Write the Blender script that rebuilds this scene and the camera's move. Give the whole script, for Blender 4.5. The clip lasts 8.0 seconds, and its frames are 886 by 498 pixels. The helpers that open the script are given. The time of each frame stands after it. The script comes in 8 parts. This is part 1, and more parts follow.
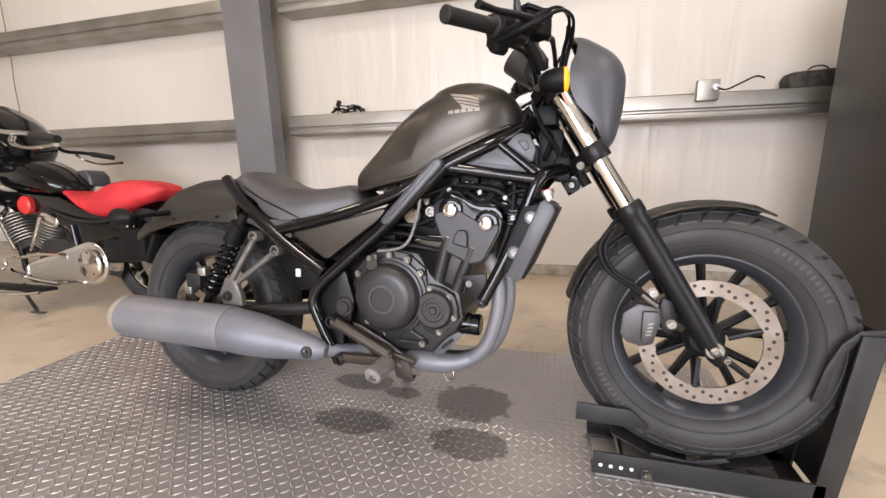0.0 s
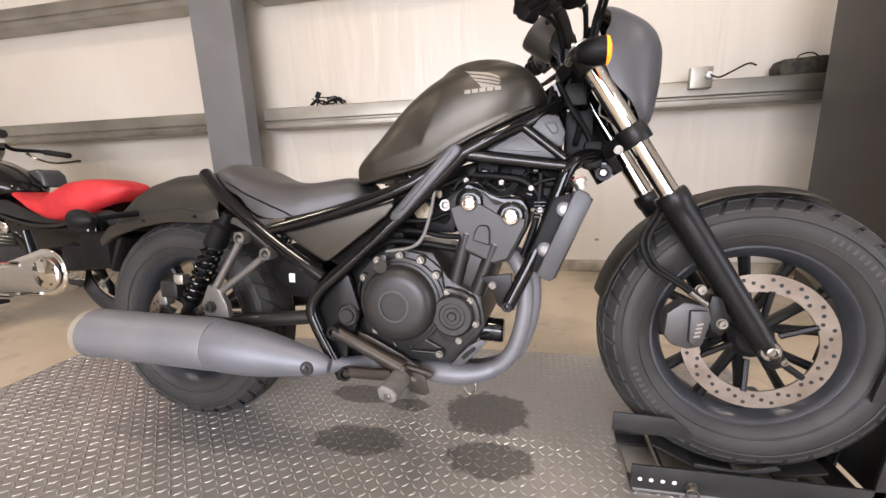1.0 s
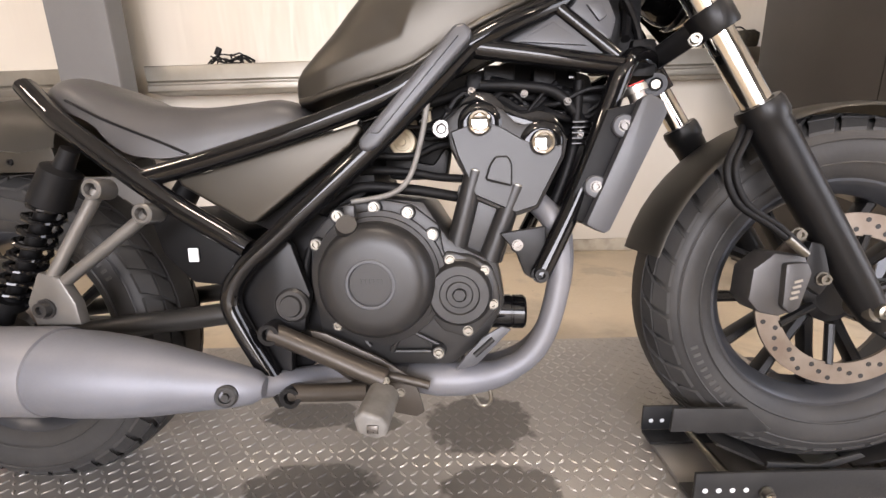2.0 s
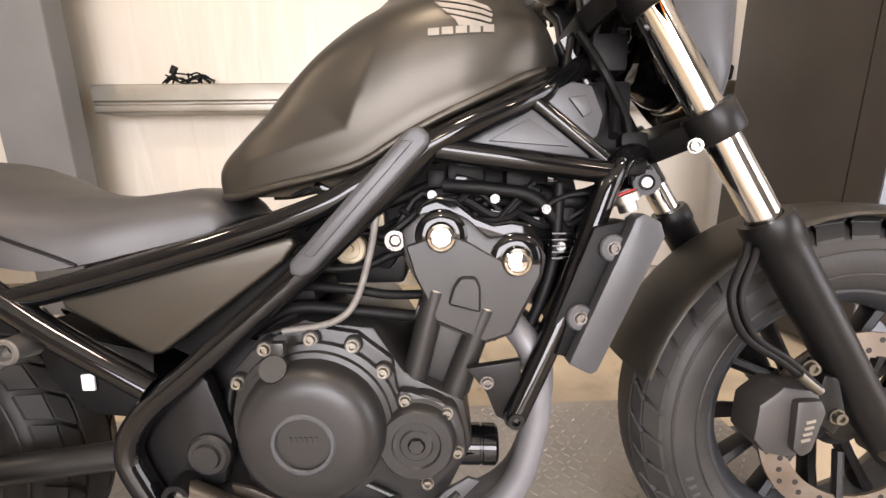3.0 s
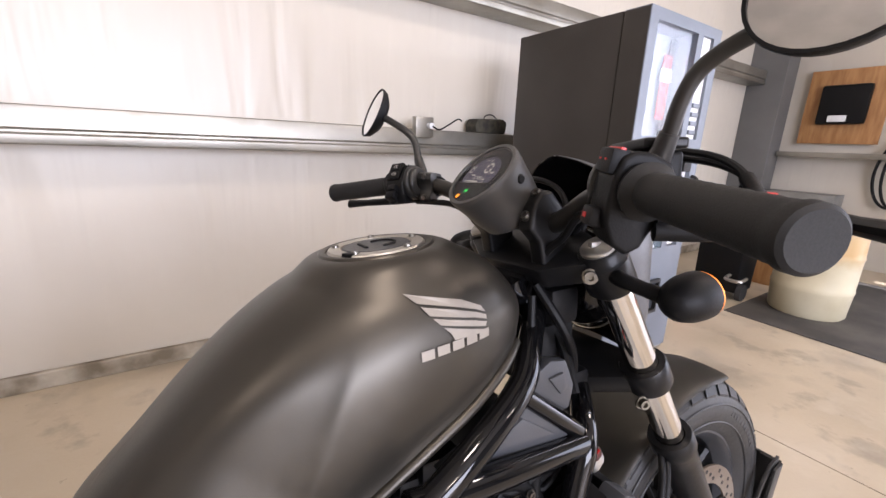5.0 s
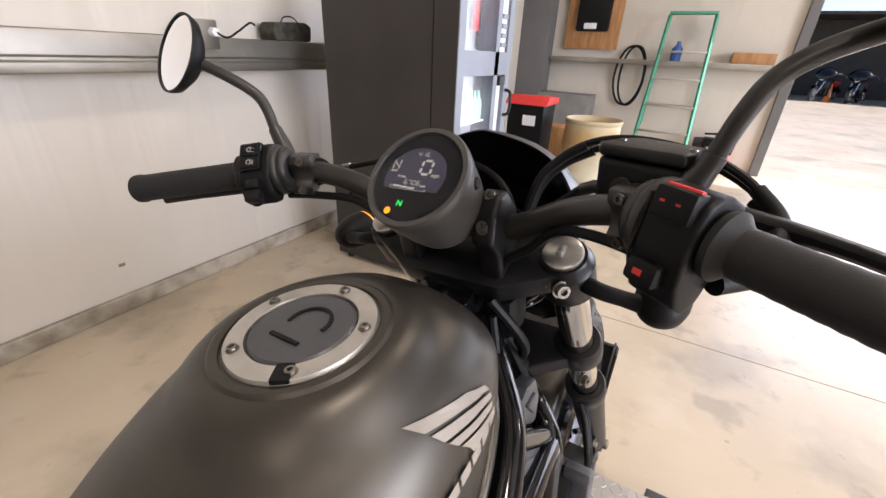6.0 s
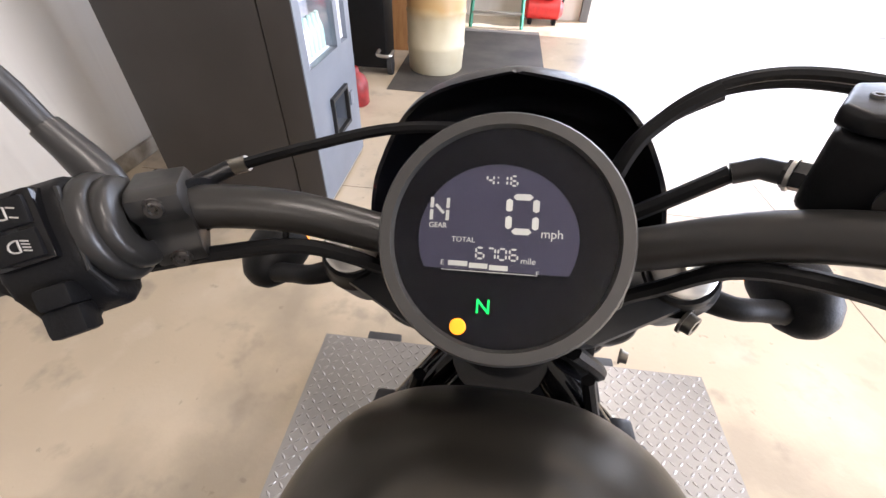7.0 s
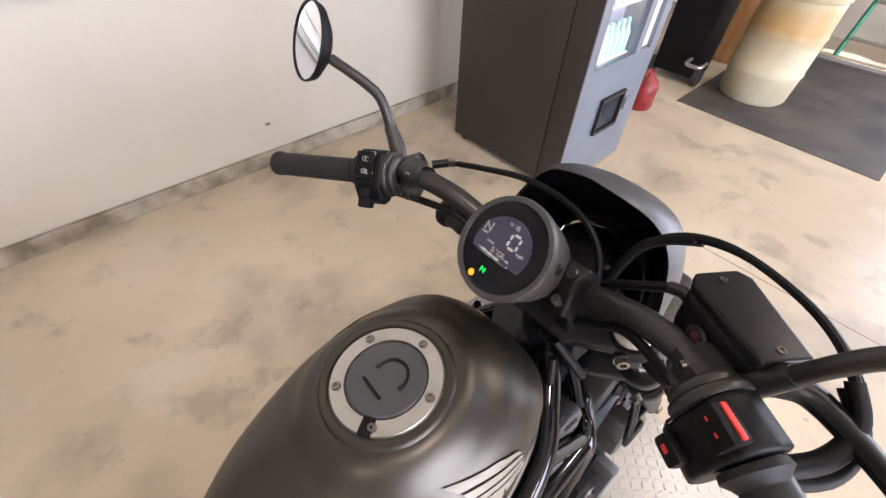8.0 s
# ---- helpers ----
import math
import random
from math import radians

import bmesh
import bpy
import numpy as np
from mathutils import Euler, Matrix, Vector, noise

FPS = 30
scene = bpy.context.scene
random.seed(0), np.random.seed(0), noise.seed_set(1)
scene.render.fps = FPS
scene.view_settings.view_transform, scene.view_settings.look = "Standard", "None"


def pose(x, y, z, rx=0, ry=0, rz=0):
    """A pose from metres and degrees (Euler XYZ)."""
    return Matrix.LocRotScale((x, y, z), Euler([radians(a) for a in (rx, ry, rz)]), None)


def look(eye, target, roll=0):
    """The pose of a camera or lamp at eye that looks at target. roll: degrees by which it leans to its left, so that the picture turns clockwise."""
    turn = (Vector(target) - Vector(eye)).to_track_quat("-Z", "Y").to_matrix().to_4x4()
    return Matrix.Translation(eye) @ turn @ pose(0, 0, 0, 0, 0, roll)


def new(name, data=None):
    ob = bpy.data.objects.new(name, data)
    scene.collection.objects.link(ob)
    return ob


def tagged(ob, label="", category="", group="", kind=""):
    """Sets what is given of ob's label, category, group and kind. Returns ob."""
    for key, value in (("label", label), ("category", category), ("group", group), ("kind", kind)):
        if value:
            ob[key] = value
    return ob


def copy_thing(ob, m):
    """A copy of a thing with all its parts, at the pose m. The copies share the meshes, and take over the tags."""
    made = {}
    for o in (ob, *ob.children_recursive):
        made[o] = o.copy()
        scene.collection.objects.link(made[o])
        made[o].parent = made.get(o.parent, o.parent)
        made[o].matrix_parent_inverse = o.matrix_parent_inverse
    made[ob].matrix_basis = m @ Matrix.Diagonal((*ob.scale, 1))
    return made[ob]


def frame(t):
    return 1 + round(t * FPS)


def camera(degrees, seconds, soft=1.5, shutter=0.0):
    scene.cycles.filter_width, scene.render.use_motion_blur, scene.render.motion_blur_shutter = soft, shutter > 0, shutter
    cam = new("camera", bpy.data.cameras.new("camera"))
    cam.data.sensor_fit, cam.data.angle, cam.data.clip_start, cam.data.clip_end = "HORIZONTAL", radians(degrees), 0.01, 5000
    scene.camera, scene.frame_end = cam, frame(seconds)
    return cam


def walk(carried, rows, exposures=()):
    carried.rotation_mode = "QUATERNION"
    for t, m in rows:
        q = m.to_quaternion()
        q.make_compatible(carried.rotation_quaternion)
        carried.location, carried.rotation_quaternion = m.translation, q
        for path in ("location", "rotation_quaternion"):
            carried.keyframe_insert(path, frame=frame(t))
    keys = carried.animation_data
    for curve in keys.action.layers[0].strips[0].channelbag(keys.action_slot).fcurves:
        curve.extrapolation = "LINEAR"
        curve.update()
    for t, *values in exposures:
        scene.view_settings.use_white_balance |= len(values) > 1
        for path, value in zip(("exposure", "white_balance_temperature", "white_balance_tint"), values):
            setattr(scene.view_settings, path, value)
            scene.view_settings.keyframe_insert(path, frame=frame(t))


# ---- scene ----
cam = camera(94.7, 8.0)
PATH = [
    (0, (1.15, -1.054, 0.733), (0.634, 0.833, 0.318), -1.2),
    (0.5, (1.124, -1.048, 0.736), (0.556, 0.827, 0.332), -1.6),
    (1, (1.028, -0.963, 0.715), (0.622, 0.946, 0.28), -2.0),
    (1.2, (0.982, -0.881, 0.678), (0.662, 1.043, 0.234), -1.9),
    (2.3, (0.83, -0.66, 0.569), (0.877, 1.283, 0.097), -1.6),
    (2.5, (0.843, -0.636, 0.592), (0.91, 1.307, 0.123), -1.4),
    (3, (0.878, -0.548, 0.713), (0.969, 1.399, 0.264), -0.9),
    (3.5, (0.901, -0.492, 0.813), (1.044, 1.457, 0.387), -0.6),
    (4, (0.89, -0.465, 0.876), (1.165, 1.466, 0.433), -0.0),
    (4.5, (0.816, -0.41, 0.909), (1.4, 1.448, 0.458), 0.7),
    (4.7, (0.762, -0.37, 0.953), (1.532, 1.411, 0.467), 1.7),
    (5, (0.72, -0.299, 1.036), (1.805, 1.306, 0.539), 2.4),
    (5.2, (0.712, -0.258, 1.06), (1.955, 1.216, 0.528), 2.9),
    (6.3, (0.8, 0.004, 1.107), (2.406, 0.628, 0.092), 2.2),
    (6.5, (0.854, 0.072, 1.107), (2.452, 0.54, 0.0), 1.8),
    (7, (0.918, 0.117, 1.106), (2.415, 0.259, -0.213), 2.1),
    (7.5, (0.902, 0.103, 1.124), (2.315, 0.402, -0.26), 6.9),
    (7.7, (0.867, 0.061, 1.178), (2.138, 0.618, -0.263), 7.6),
    (8, (0.816, -0.05, 1.277), (1.788, 0.947, -0.158), 2.9),
]
walk(cam, [(t, look(e, g, r)) for t, e, g, r in PATH], [(0, 1.30, 6350, 20), (1.5, 1.38, 6400, 20), (2.5, 1.62, 6800, 20), (3.5, 1.54, 6800, 20), (4.5, 1.36, 6350, 22), (5.2, 1.30, 6000, 23), (6.3, 1.44, 6150, 19), (7.0, 1.76, 5850, 19), (7.5, 1.82, 5800, 19), (8, 1.56, 5950, 20)])

# ---- world, daylight through the doors, high-bay lamps ----
FLOOR = -0.14
DECK = -0.06
WALL_N = 2.12
WALL_E = 7.15
WALL_S = -7.0
WALL_W = -7.5
CEIL = 4.3

world = bpy.data.worlds.new("sky")
scene.world = world
world.use_nodes = True
wn = world.node_tree.nodes
sky = wn.new("ShaderNodeTexSky")
sky.sky_type, sky.sun_disc, sky.sun_elevation, sky.sun_rotation = "NISHITA", False, radians(38), radians(165)
wn["Background"].inputs[1].default_value = 0.08
world.node_tree.links.new(sky.outputs[0], wn["Background"].inputs[0])
sun = new("sun", bpy.data.lights.new("sun", "SUN"))
sun.data.energy, sun.data.angle, sun.data.color = 4.0, radians(0.5), (1, 0.95, 0.88)
sun.matrix_world = look((0, 0, 10), (-1.6, 6.0, 5.2))


def area(name, loc, target, sx, sy, watts, colour):
    d = bpy.data.lights.new(name, "AREA")
    d.shape, d.size, d.size_y, d.energy, d.color = "RECTANGLE", sx, sy, watts, colour
    ob = new(name, d)
    ob.matrix_world = look(loc, target)
    return ob


area("east_door_daylight", (WALL_E - 0.05, -3.2, 1.5), (0, -3.2, 1.2), 3.9, 3.0, 80, (0.92, 0.96, 1.0))
area("south_door_daylight", (0.35, WALL_S + 0.05, 1.95), (0.35, 0, 1.5), 5.3, 2.6, 265, (0.92, 0.96, 1.0))
HIGH_BAYS = [(0.6, -1.0), (4.0, -1.0), (-3.0, -1.0), (0.6, -4.6), (4.2, -4.6)]
for hx_, hy_ in HIGH_BAYS:
    area("high_bay_light", (hx_, hy_, CEIL - 0.42), (hx_, hy_, 0), 0.42, 0.42, 19, (1.0, 0.87, 0.68))


# ---- materials ----
def mat(name, base, rough=0.5, metal=0.0, dark=None, scale=8.0, fine=120.0, bump=0.0, spread=0.12, stretch=(1, 1, 1), coat=0.0, bumpscale=None, lo=0.35, hi=0.65, spec=0.5):
    """Two scales of variation: broad patches between base and dark, fine grain in roughness and relief."""
    m = bpy.data.materials.new(name)
    m.use_nodes = True
    n, l = m.node_tree.nodes, m.node_tree.links
    b = n["Principled BSDF"]
    b.inputs["Metallic"].default_value = metal
    b.inputs["Coat Weight"].default_value = coat
    b.inputs["Specular IOR Level"].default_value = spec
    b.inputs["Coat Roughness"].default_value = 0.08
    if dark is None:
        dark = tuple(c * 0.82 for c in base)
    tc = n.new("ShaderNodeTexCoord")
    mp = n.new("ShaderNodeMapping")
    mp.inputs["Scale"].default_value = stretch
    l.new(tc.outputs["Object"], mp.inputs["Vector"])
    big = n.new("ShaderNodeTexNoise")
    big.inputs["Scale"].default_value, big.inputs["Detail"].default_value = scale, 6
    l.new(mp.outputs[0], big.inputs["Vector"])
    ramp = n.new("ShaderNodeMapRange")
    ramp.inputs["From Min"].default_value, ramp.inputs["From Max"].default_value = lo, hi
    l.new(big.outputs["Fac"], ramp.inputs["Value"])
    mix = n.new("ShaderNodeMix")
    mix.data_type = "RGBA"
    mix.inputs[6].default_value, mix.inputs[7].default_value = (*base, 1), (*dark, 1)
    l.new(ramp.outputs[0], mix.inputs[0])
    l.new(mix.outputs[2], b.inputs["Base Color"])
    small = n.new("ShaderNodeTexNoise")
    small.inputs["Scale"].default_value, small.inputs["Detail"].default_value = fine, 4
    l.new(mp.outputs[0], small.inputs["Vector"])
    rr = n.new("ShaderNodeMapRange")
    rr.inputs["To Min"].default_value, rr.inputs["To Max"].default_value = max(0.02, rough - spread), min(1, rough + spread)
    l.new(small.outputs["Fac"], rr.inputs["Value"])
    l.new(rr.outputs[0], b.inputs["Roughness"])
    if bump:
        bp = n.new("ShaderNodeBump")
        bp.inputs["Strength"].default_value, bp.inputs["Distance"].default_value = bump, 0.002
        if bumpscale:
            s3 = n.new("ShaderNodeTexNoise")
            s3.inputs["Scale"].default_value = bumpscale
            l.new(mp.outputs[0], s3.inputs["Vector"])
            l.new(s3.outputs["Fac"], bp.inputs["Height"])
        else:
            l.new(small.outputs["Fac"], bp.inputs["Height"])
        l.new(bp.outputs[0], b.inputs["Normal"])
    return m


def glow(name, colour, strength):
    m = bpy.data.materials.new(name)
    m.use_nodes = True
    b = m.node_tree.nodes["Principled BSDF"]
    b.inputs["Base Color"].default_value = (*colour, 1)
    b.inputs["Emission Color"].default_value = (*colour, 1)
    b.inputs["Emission Strength"].default_value = strength
    return m


def glass(name, rough=0.03, tint=(1, 1, 1)):
    m = bpy.data.materials.new(name)
    m.use_nodes = True
    b = m.node_tree.nodes["Principled BSDF"]
    b.inputs["Base Color"].default_value = (*tint, 1)
    b.inputs["Roughness"].default_value = rough
    b.inputs["Transmission Weight"].default_value = 1.0
    b.inputs["IOR"].default_value = 1.15
    return m


M_TANK = mat("satin_grey_paint", (0.071, 0.065, 0.055), 0.38, 0.80, scale=5, fine=400, spread=0.04, bump=0.02)
# the tank paint again, lighter and less metallic, to put light on the mudguards
M_TANK_LIT = mat("satin_grey_paint_lit", (0.092, 0.085, 0.073), 0.42, 0.45, scale=5, fine=400, spread=0.04, bump=0.02)
M_GLOSS = mat("gloss_black_frame_paint", (0.004, 0.004, 0.0045), 0.07, 0.0, scale=20, fine=60, spread=0.03, spec=0.42)
M_SATIN = mat("satin_black_metal", (0.007, 0.007, 0.0075), 0.36, 0.0, scale=15, fine=200, spread=0.08, bump=0.03, spec=0.24)
M_CASE = mat("dark_engine_paint", (0.021, 0.0205, 0.0205), 0.38, 0.2, scale=14, fine=350, spread=0.07, bump=0.06)
M_PLASTIC = mat("black_grained_plastic", (0.005, 0.005, 0.0055), 0.5, 0, scale=20, fine=500, bump=0.12, spec=0.18)
M_GREYPL = mat("grey_satin_plastic", (0.050, 0.052, 0.058), 0.40, 0, scale=12, fine=300, bump=0.05)
M_RUBBER = mat("tyre_rubber", (0.024, 0.0235, 0.0235), 0.50, 0, dark=(0.036, 0.035, 0.034), scale=9, fine=150, bump=0.1, spec=0.3)
# black rim whose base is greyed and blued to hold a sky sheen
M_RIM = mat("satin_black_rim_sky_sheen", (0.050, 0.053, 0.060), 0.34, 0.45, scale=15, fine=200, spread=0.06)
M_RUBBER2 = mat("pale_scuffed_rubber", (0.046, 0.044, 0.042), 0.6, 0, scale=30)
M_GRIP = mat("grip_rubber", (0.012, 0.012, 0.012), 0.65, 0, scale=30, fine=900, bump=0.08, spec=0.35)
M_SEAT = mat("black_vinyl_seat", (0.046, 0.044, 0.044), 0.42, 0, scale=10, fine=900, bump=0.08, spec=0.5)
M_CHROME = mat("chrome", (0.72, 0.70, 0.67), 0.07, 1.0, scale=4, fine=40, spread=0.03)
M_STEEL = mat("zinc_bolt", (0.25, 0.235, 0.205), 0.36, 1.0, scale=60, fine=300)
M_ALLOY = mat("brushed_alloy", (0.55, 0.53, 0.49), 0.42, 1.0, scale=30, fine=250, stretch=(1, 1, 12))
M_DISC = mat("brake_disc_steel", (0.27, 0.235, 0.20), 0.45, 0.8, dark=(0.19, 0.15, 0.12), scale=18, fine=260)
M_PIPE = mat("matt_grey_exhaust", (0.155, 0.16, 0.18), 0.5, 0.4, dark=(0.19, 0.19, 0.20), scale=6, fine=300, bump=0.05)
M_ENDCAP = mat("exhaust_end_cap", (0.6, 0.55, 0.46), 0.4, 0.7, scale=10)
M_WHITE = mat("silver_grey_print", (0.26, 0.235, 0.20), 0.5, 0.2, scale=30)
M_AMBER = glow("amber_signal_light", (1.0, 0.24, 0.005), 0.7)
M_GREEN = glow("green_neutral_light", (0.0, 0.72, 0.07), 0.45)
M_YELLOW = glow("yellow_warning_light", (1.0, 0.27, 0.0), 0.4)
M_LCDTXT = glow("lcd_segments", (0.35, 0.35, 0.31), 0.08)
M_BEZEL = mat("matt_grey_bezel", (0.046, 0.0445, 0.042), 0.45, 0, scale=12, fine=300, bump=0.05)
M_BRONZE = mat("dark_bronze_paint", (0.050, 0.042, 0.034), 0.38, 0.4, scale=14, fine=250, bump=0.05)
M_PEG = mat("pale_worn_rubber", (0.17, 0.165, 0.155), 0.5, 0.1, dark=(0.12, 0.115, 0.105), scale=40, fine=300, bump=0.1)
M_STRUT = mat("satin_silver_strut", (0.17, 0.163, 0.153), 0.36, 0.6, scale=20, fine=200)
M_CALIPER = mat("grey_anodised_caliper", (0.062, 0.060, 0.060), 0.42, 0.4, scale=20, fine=250, bump=0.05)
M_BEIGE = mat("beige_plated_sensor", (0.42, 0.36, 0.26), 0.45, 0.3, scale=60, fine=200)
M_BAR = mat("matt_black_bar_paint", (0.022, 0.021, 0.0195), 0.36, 0.1, scale=15, fine=250, spread=0.06, bump=0.03)
M_PRINT = mat("pale_switch_print", (0.36, 0.34, 0.31), 0.5, 0, scale=30)
M_STEEL2 = mat("black_zinc_bolt", (0.16, 0.15, 0.14), 0.3, 0.9, scale=60, fine=300)
M_LCD = mat("lcd_background", (0.006, 0.006, 0.008), 0.22, 0, scale=12, fine=80, spread=0.0, spec=0.12)
M_LINER = mat("gloss_black_plastic", (0.008, 0.008, 0.011), 0.24, 0, scale=12, fine=80, spread=0.03, coat=0.5)
M_MIRROR = mat("mirror_glass", (0.92, 0.92, 0.92), 0.02, 1.0, scale=2, fine=10, spread=0.01)
M_GLASS = glass("clear_glass")
M_SHOPGLASS = glass("shop_glass", 0.06)
M_SHOPGLASS.node_tree.nodes["Principled BSDF"].inputs["IOR"].default_value = 1.3
M_LENS = mat("headlight_lens", (0.5, 0.52, 0.55), 0.1, 0.6)
M_RED = mat("red_plastic", (0.6, 0.03, 0.025), 0.4, 0, scale=20)
M_REDVINYL = mat("red_seat_cloth", (0.62, 0.03, 0.035), 0.6, 0, dark=(0.42, 0.015, 0.02), scale=9, fine=200, bump=0.2)


# ---- mesh tools ----
def part(name, bm, material, parent=None, label="", smooth=40, **tags):
    me = bpy.data.meshes.new(name)
    bmesh.ops.recalc_face_normals(bm, faces=bm.faces)
    bm.to_mesh(me)
    bm.free()
    if smooth:
        me.polygons.foreach_set("use_smooth", [True] * len(me.polygons))
        me.set_sharp_from_angle(angle=radians(smooth))
    me.materials.append(material)
    ob = new(name, me)
    ob.parent = parent
    if label or tags:
        tagged(ob, label, **tags)
    return ob


def empty(name, m, label, category, **tags):
    ob = new(name)
    ob.empty_display_size = 0.05
    ob.matrix_world = m
    return tagged(ob, label, category, **tags)


def spline(pts, per=6):
    P = [Vector(p) for p in pts]
    if len(P) < 3:
        return P
    out = []
    for i in range(len(P) - 1):
        a, b, c, d = P[max(i - 1, 0)], P[i], P[i + 1], P[min(i + 2, len(P) - 1)]
        for k in range(per):
            t = k / per
            out.append(0.5 * ((2 * b) + (c - a) * t + (2 * a - 5 * b + 4 * c - d) * t * t + (3 * b - a - 3 * c + d) * t ** 3))
    return out + [P[-1]]


def tube(bm, pts, r, seg=12, smooth=True, per=6, cap=True, flat=1.0):
    """A pipe along pts; r a number or one radius for each of pts."""
    P = spline(pts, per) if smooth else [Vector(p) for p in pts]
    n = len(P)
    if isinstance(r, (list, tuple)):
        rs = [r[min(int(i / (n - 1) * (len(r) - 1)), len(r) - 2)] * (1 - (i / (n - 1) * (len(r) - 1)) % 1) + r[min(int(i / (n - 1) * (len(r) - 1)) + 1, len(r) - 1)] * ((i / (n - 1) * (len(r) - 1)) % 1) if i < n - 1 else r[-1] for i in range(n)]
    else:
        rs = [r] * n
    rings, side = [], None
    for i, p in enumerate(P):
        d = (P[min(i + 1, n - 1)] - P[max(i - 1, 0)]).normalized()
        if side is None:
            side = d.cross(Vector((0, 1, 0)) if abs(d.y) < 0.9 else Vector((0, 0, 1))).normalized()
        side = (side - d * side.dot(d)).normalized()
        up = d.cross(side)
        rings.append([bm.verts.new(p + rs[i] * (math.cos(a) * side + flat * math.sin(a) * up)) for a in [2 * math.pi * k / seg for k in range(seg)]])
    for a, b in zip(rings, rings[1:]):
        for k in range(seg):
            bm.faces.new((a[k], a[(k + 1) % seg], b[(k + 1) % seg], b[k]))
    if cap:
        bm.faces.new(rings[0])
        bm.faces.new(rings[-1][::-1])
    return bm


def lathe(bm, o, axis, profile, seg=32, close=False, arc=(0, 360)):
    """Turns profile [(along, radius)] round an axis through o."""
    o, d = Vector(o), Vector(axis).normalized()
    u = d.cross(Vector((0, 0, 1)) if abs(d.z) < 0.9 else Vector((1, 0, 0))).normalized()
    v = d.cross(u)
    full = arc == (0, 360)
    count = seg if full else seg + 1
    rings = []
    for s, r in profile:
        if r < 1e-6:
            rings.append([bm.verts.new(o + d * s)])
        else:
            rings.append([bm.verts.new(o + d * s + r * (math.cos(a) * u + math.sin(a) * v)) for a in [radians(arc[0] + (arc[1] - arc[0]) * k / seg) for k in range(count)]])
    pairs = list(zip(rings, rings[1:])) + ([(rings[-1], rings[0])] if close else [])
    for a, b in pairs:
        for k in range(count if full else count - 1):
            q = (k + 1) % count
            f = [a[k % len(a)], a[q % len(a)], b[q % len(b)], b[k % len(b)]]
            f = list(dict.fromkeys(f))
            if len(f) > 2:
                bm.faces.new(f)
    return bm


def prism(bm, poly, a, b, axis="y", bevel=0.0, seg=2):
    """Extrudes a polygon; axis y: poly is (x, z), from y=a to y=b; z: (x, y); x: (y, z)."""
    put = {"y": lambda p, h: (p[0], h, p[1]), "z": lambda p, h: (p[0], p[1], h), "x": lambda p, h: (h, p[0], p[1])}[axis]
    lo = [bm.verts.new(put(p, a)) for p in poly]
    hi = [bm.verts.new(put(p, b)) for p in poly]
    fs = [bm.faces.new(lo), bm.faces.new(hi[::-1])]
    n = len(poly)
    for k in range(n):
        fs.append(bm.faces.new((lo[k], hi[k], hi[(k + 1) % n], lo[(k + 1) % n])))
    if bevel:
        bmesh.ops.recalc_face_normals(bm, faces=fs)
        es = list({e for f in fs for e in f.edges})
        bmesh.ops.bevel(bm, geom=es, offset=bevel, segments=seg, affect="EDGES", profile=0.6, clamp_overlap=True)
    return bm


def box(bm, c, size, bevel=0.0, m=None, seg=2):
    ret = bmesh.ops.create_cube(bm, size=1.0, matrix=(m or Matrix.Identity(4)) @ Matrix.Translation(c) @ Matrix.Diagonal((*size, 1)))
    if bevel:
        es = list({e for v in ret["verts"] for e in v.link_edges})
        bmesh.ops.bevel(bm, geom=es, offset=bevel, segments=seg, affect="EDGES", profile=0.6, clamp_overlap=True)
    return bm


def loft(bm, rings, caps=True, closed=True):
    R = [[bm.verts.new(p) for p in r] for r in rings]
    n = len(R[0])
    for a, b in zip(R, R[1:]):
        for k in range(n if closed else n - 1):
            bm.faces.new((a[k], a[(k + 1) % n], b[(k + 1) % n], b[k]))
    if caps and closed:
        bm.faces.new(R[0])
        bm.faces.new(R[-1][::-1])
    return bm


def B():
    return bmesh.new()


def lerp(table, x):
    """Smooth reading of a table of (x, value): cubic through the points."""
    n = len(table)
    if x <= table[0][0]:
        return table[0][1]
    if x >= table[-1][0]:
        return table[-1][1]
    i = max(k for k in range(n - 1) if table[k][0] <= x)

    def slope(k):
        if k == 0 or k == n - 1:
            a, b = (0, 1) if k == 0 else (n - 2, n - 1)
            return (table[b][1] - table[a][1]) / (table[b][0] - table[a][0])
        d0 = (table[k][1] - table[k - 1][1]) / (table[k][0] - table[k - 1][0])
        d1 = (table[k + 1][1] - table[k][1]) / (table[k + 1][0] - table[k][0])
        return 0.0 if d0 * d1 <= 0 else 2 * d0 * d1 / (d0 + d1)

    (a, va), (b, vb) = table[i], table[i + 1]
    h = b - a
    t = (x - a) / h
    return va * (1 + 2 * t) * (1 - t) ** 2 + slope(i) * h * t * (1 - t) ** 2 + vb * t * t * (3 - 2 * t) + slope(i + 1) * h * t * t * (t - 1)


def text(name, body, size, m, material, parent, align="CENTER", extrude=0.0003):
    cu = bpy.data.curves.new(name, "FONT")
    cu.body, cu.size, cu.align_x, cu.align_y, cu.extrude = body, size, align, "CENTER", extrude
    ob = new(name, cu)
    dg = bpy.context.evaluated_depsgraph_get()
    me = bpy.data.meshes.new_from_object(ob.evaluated_get(dg))
    bpy.data.objects.remove(ob)
    me.materials.clear()
    me.materials.append(material)
    ob = new(name, me)
    ob.parent = parent
    ob.matrix_local = m
    return ob



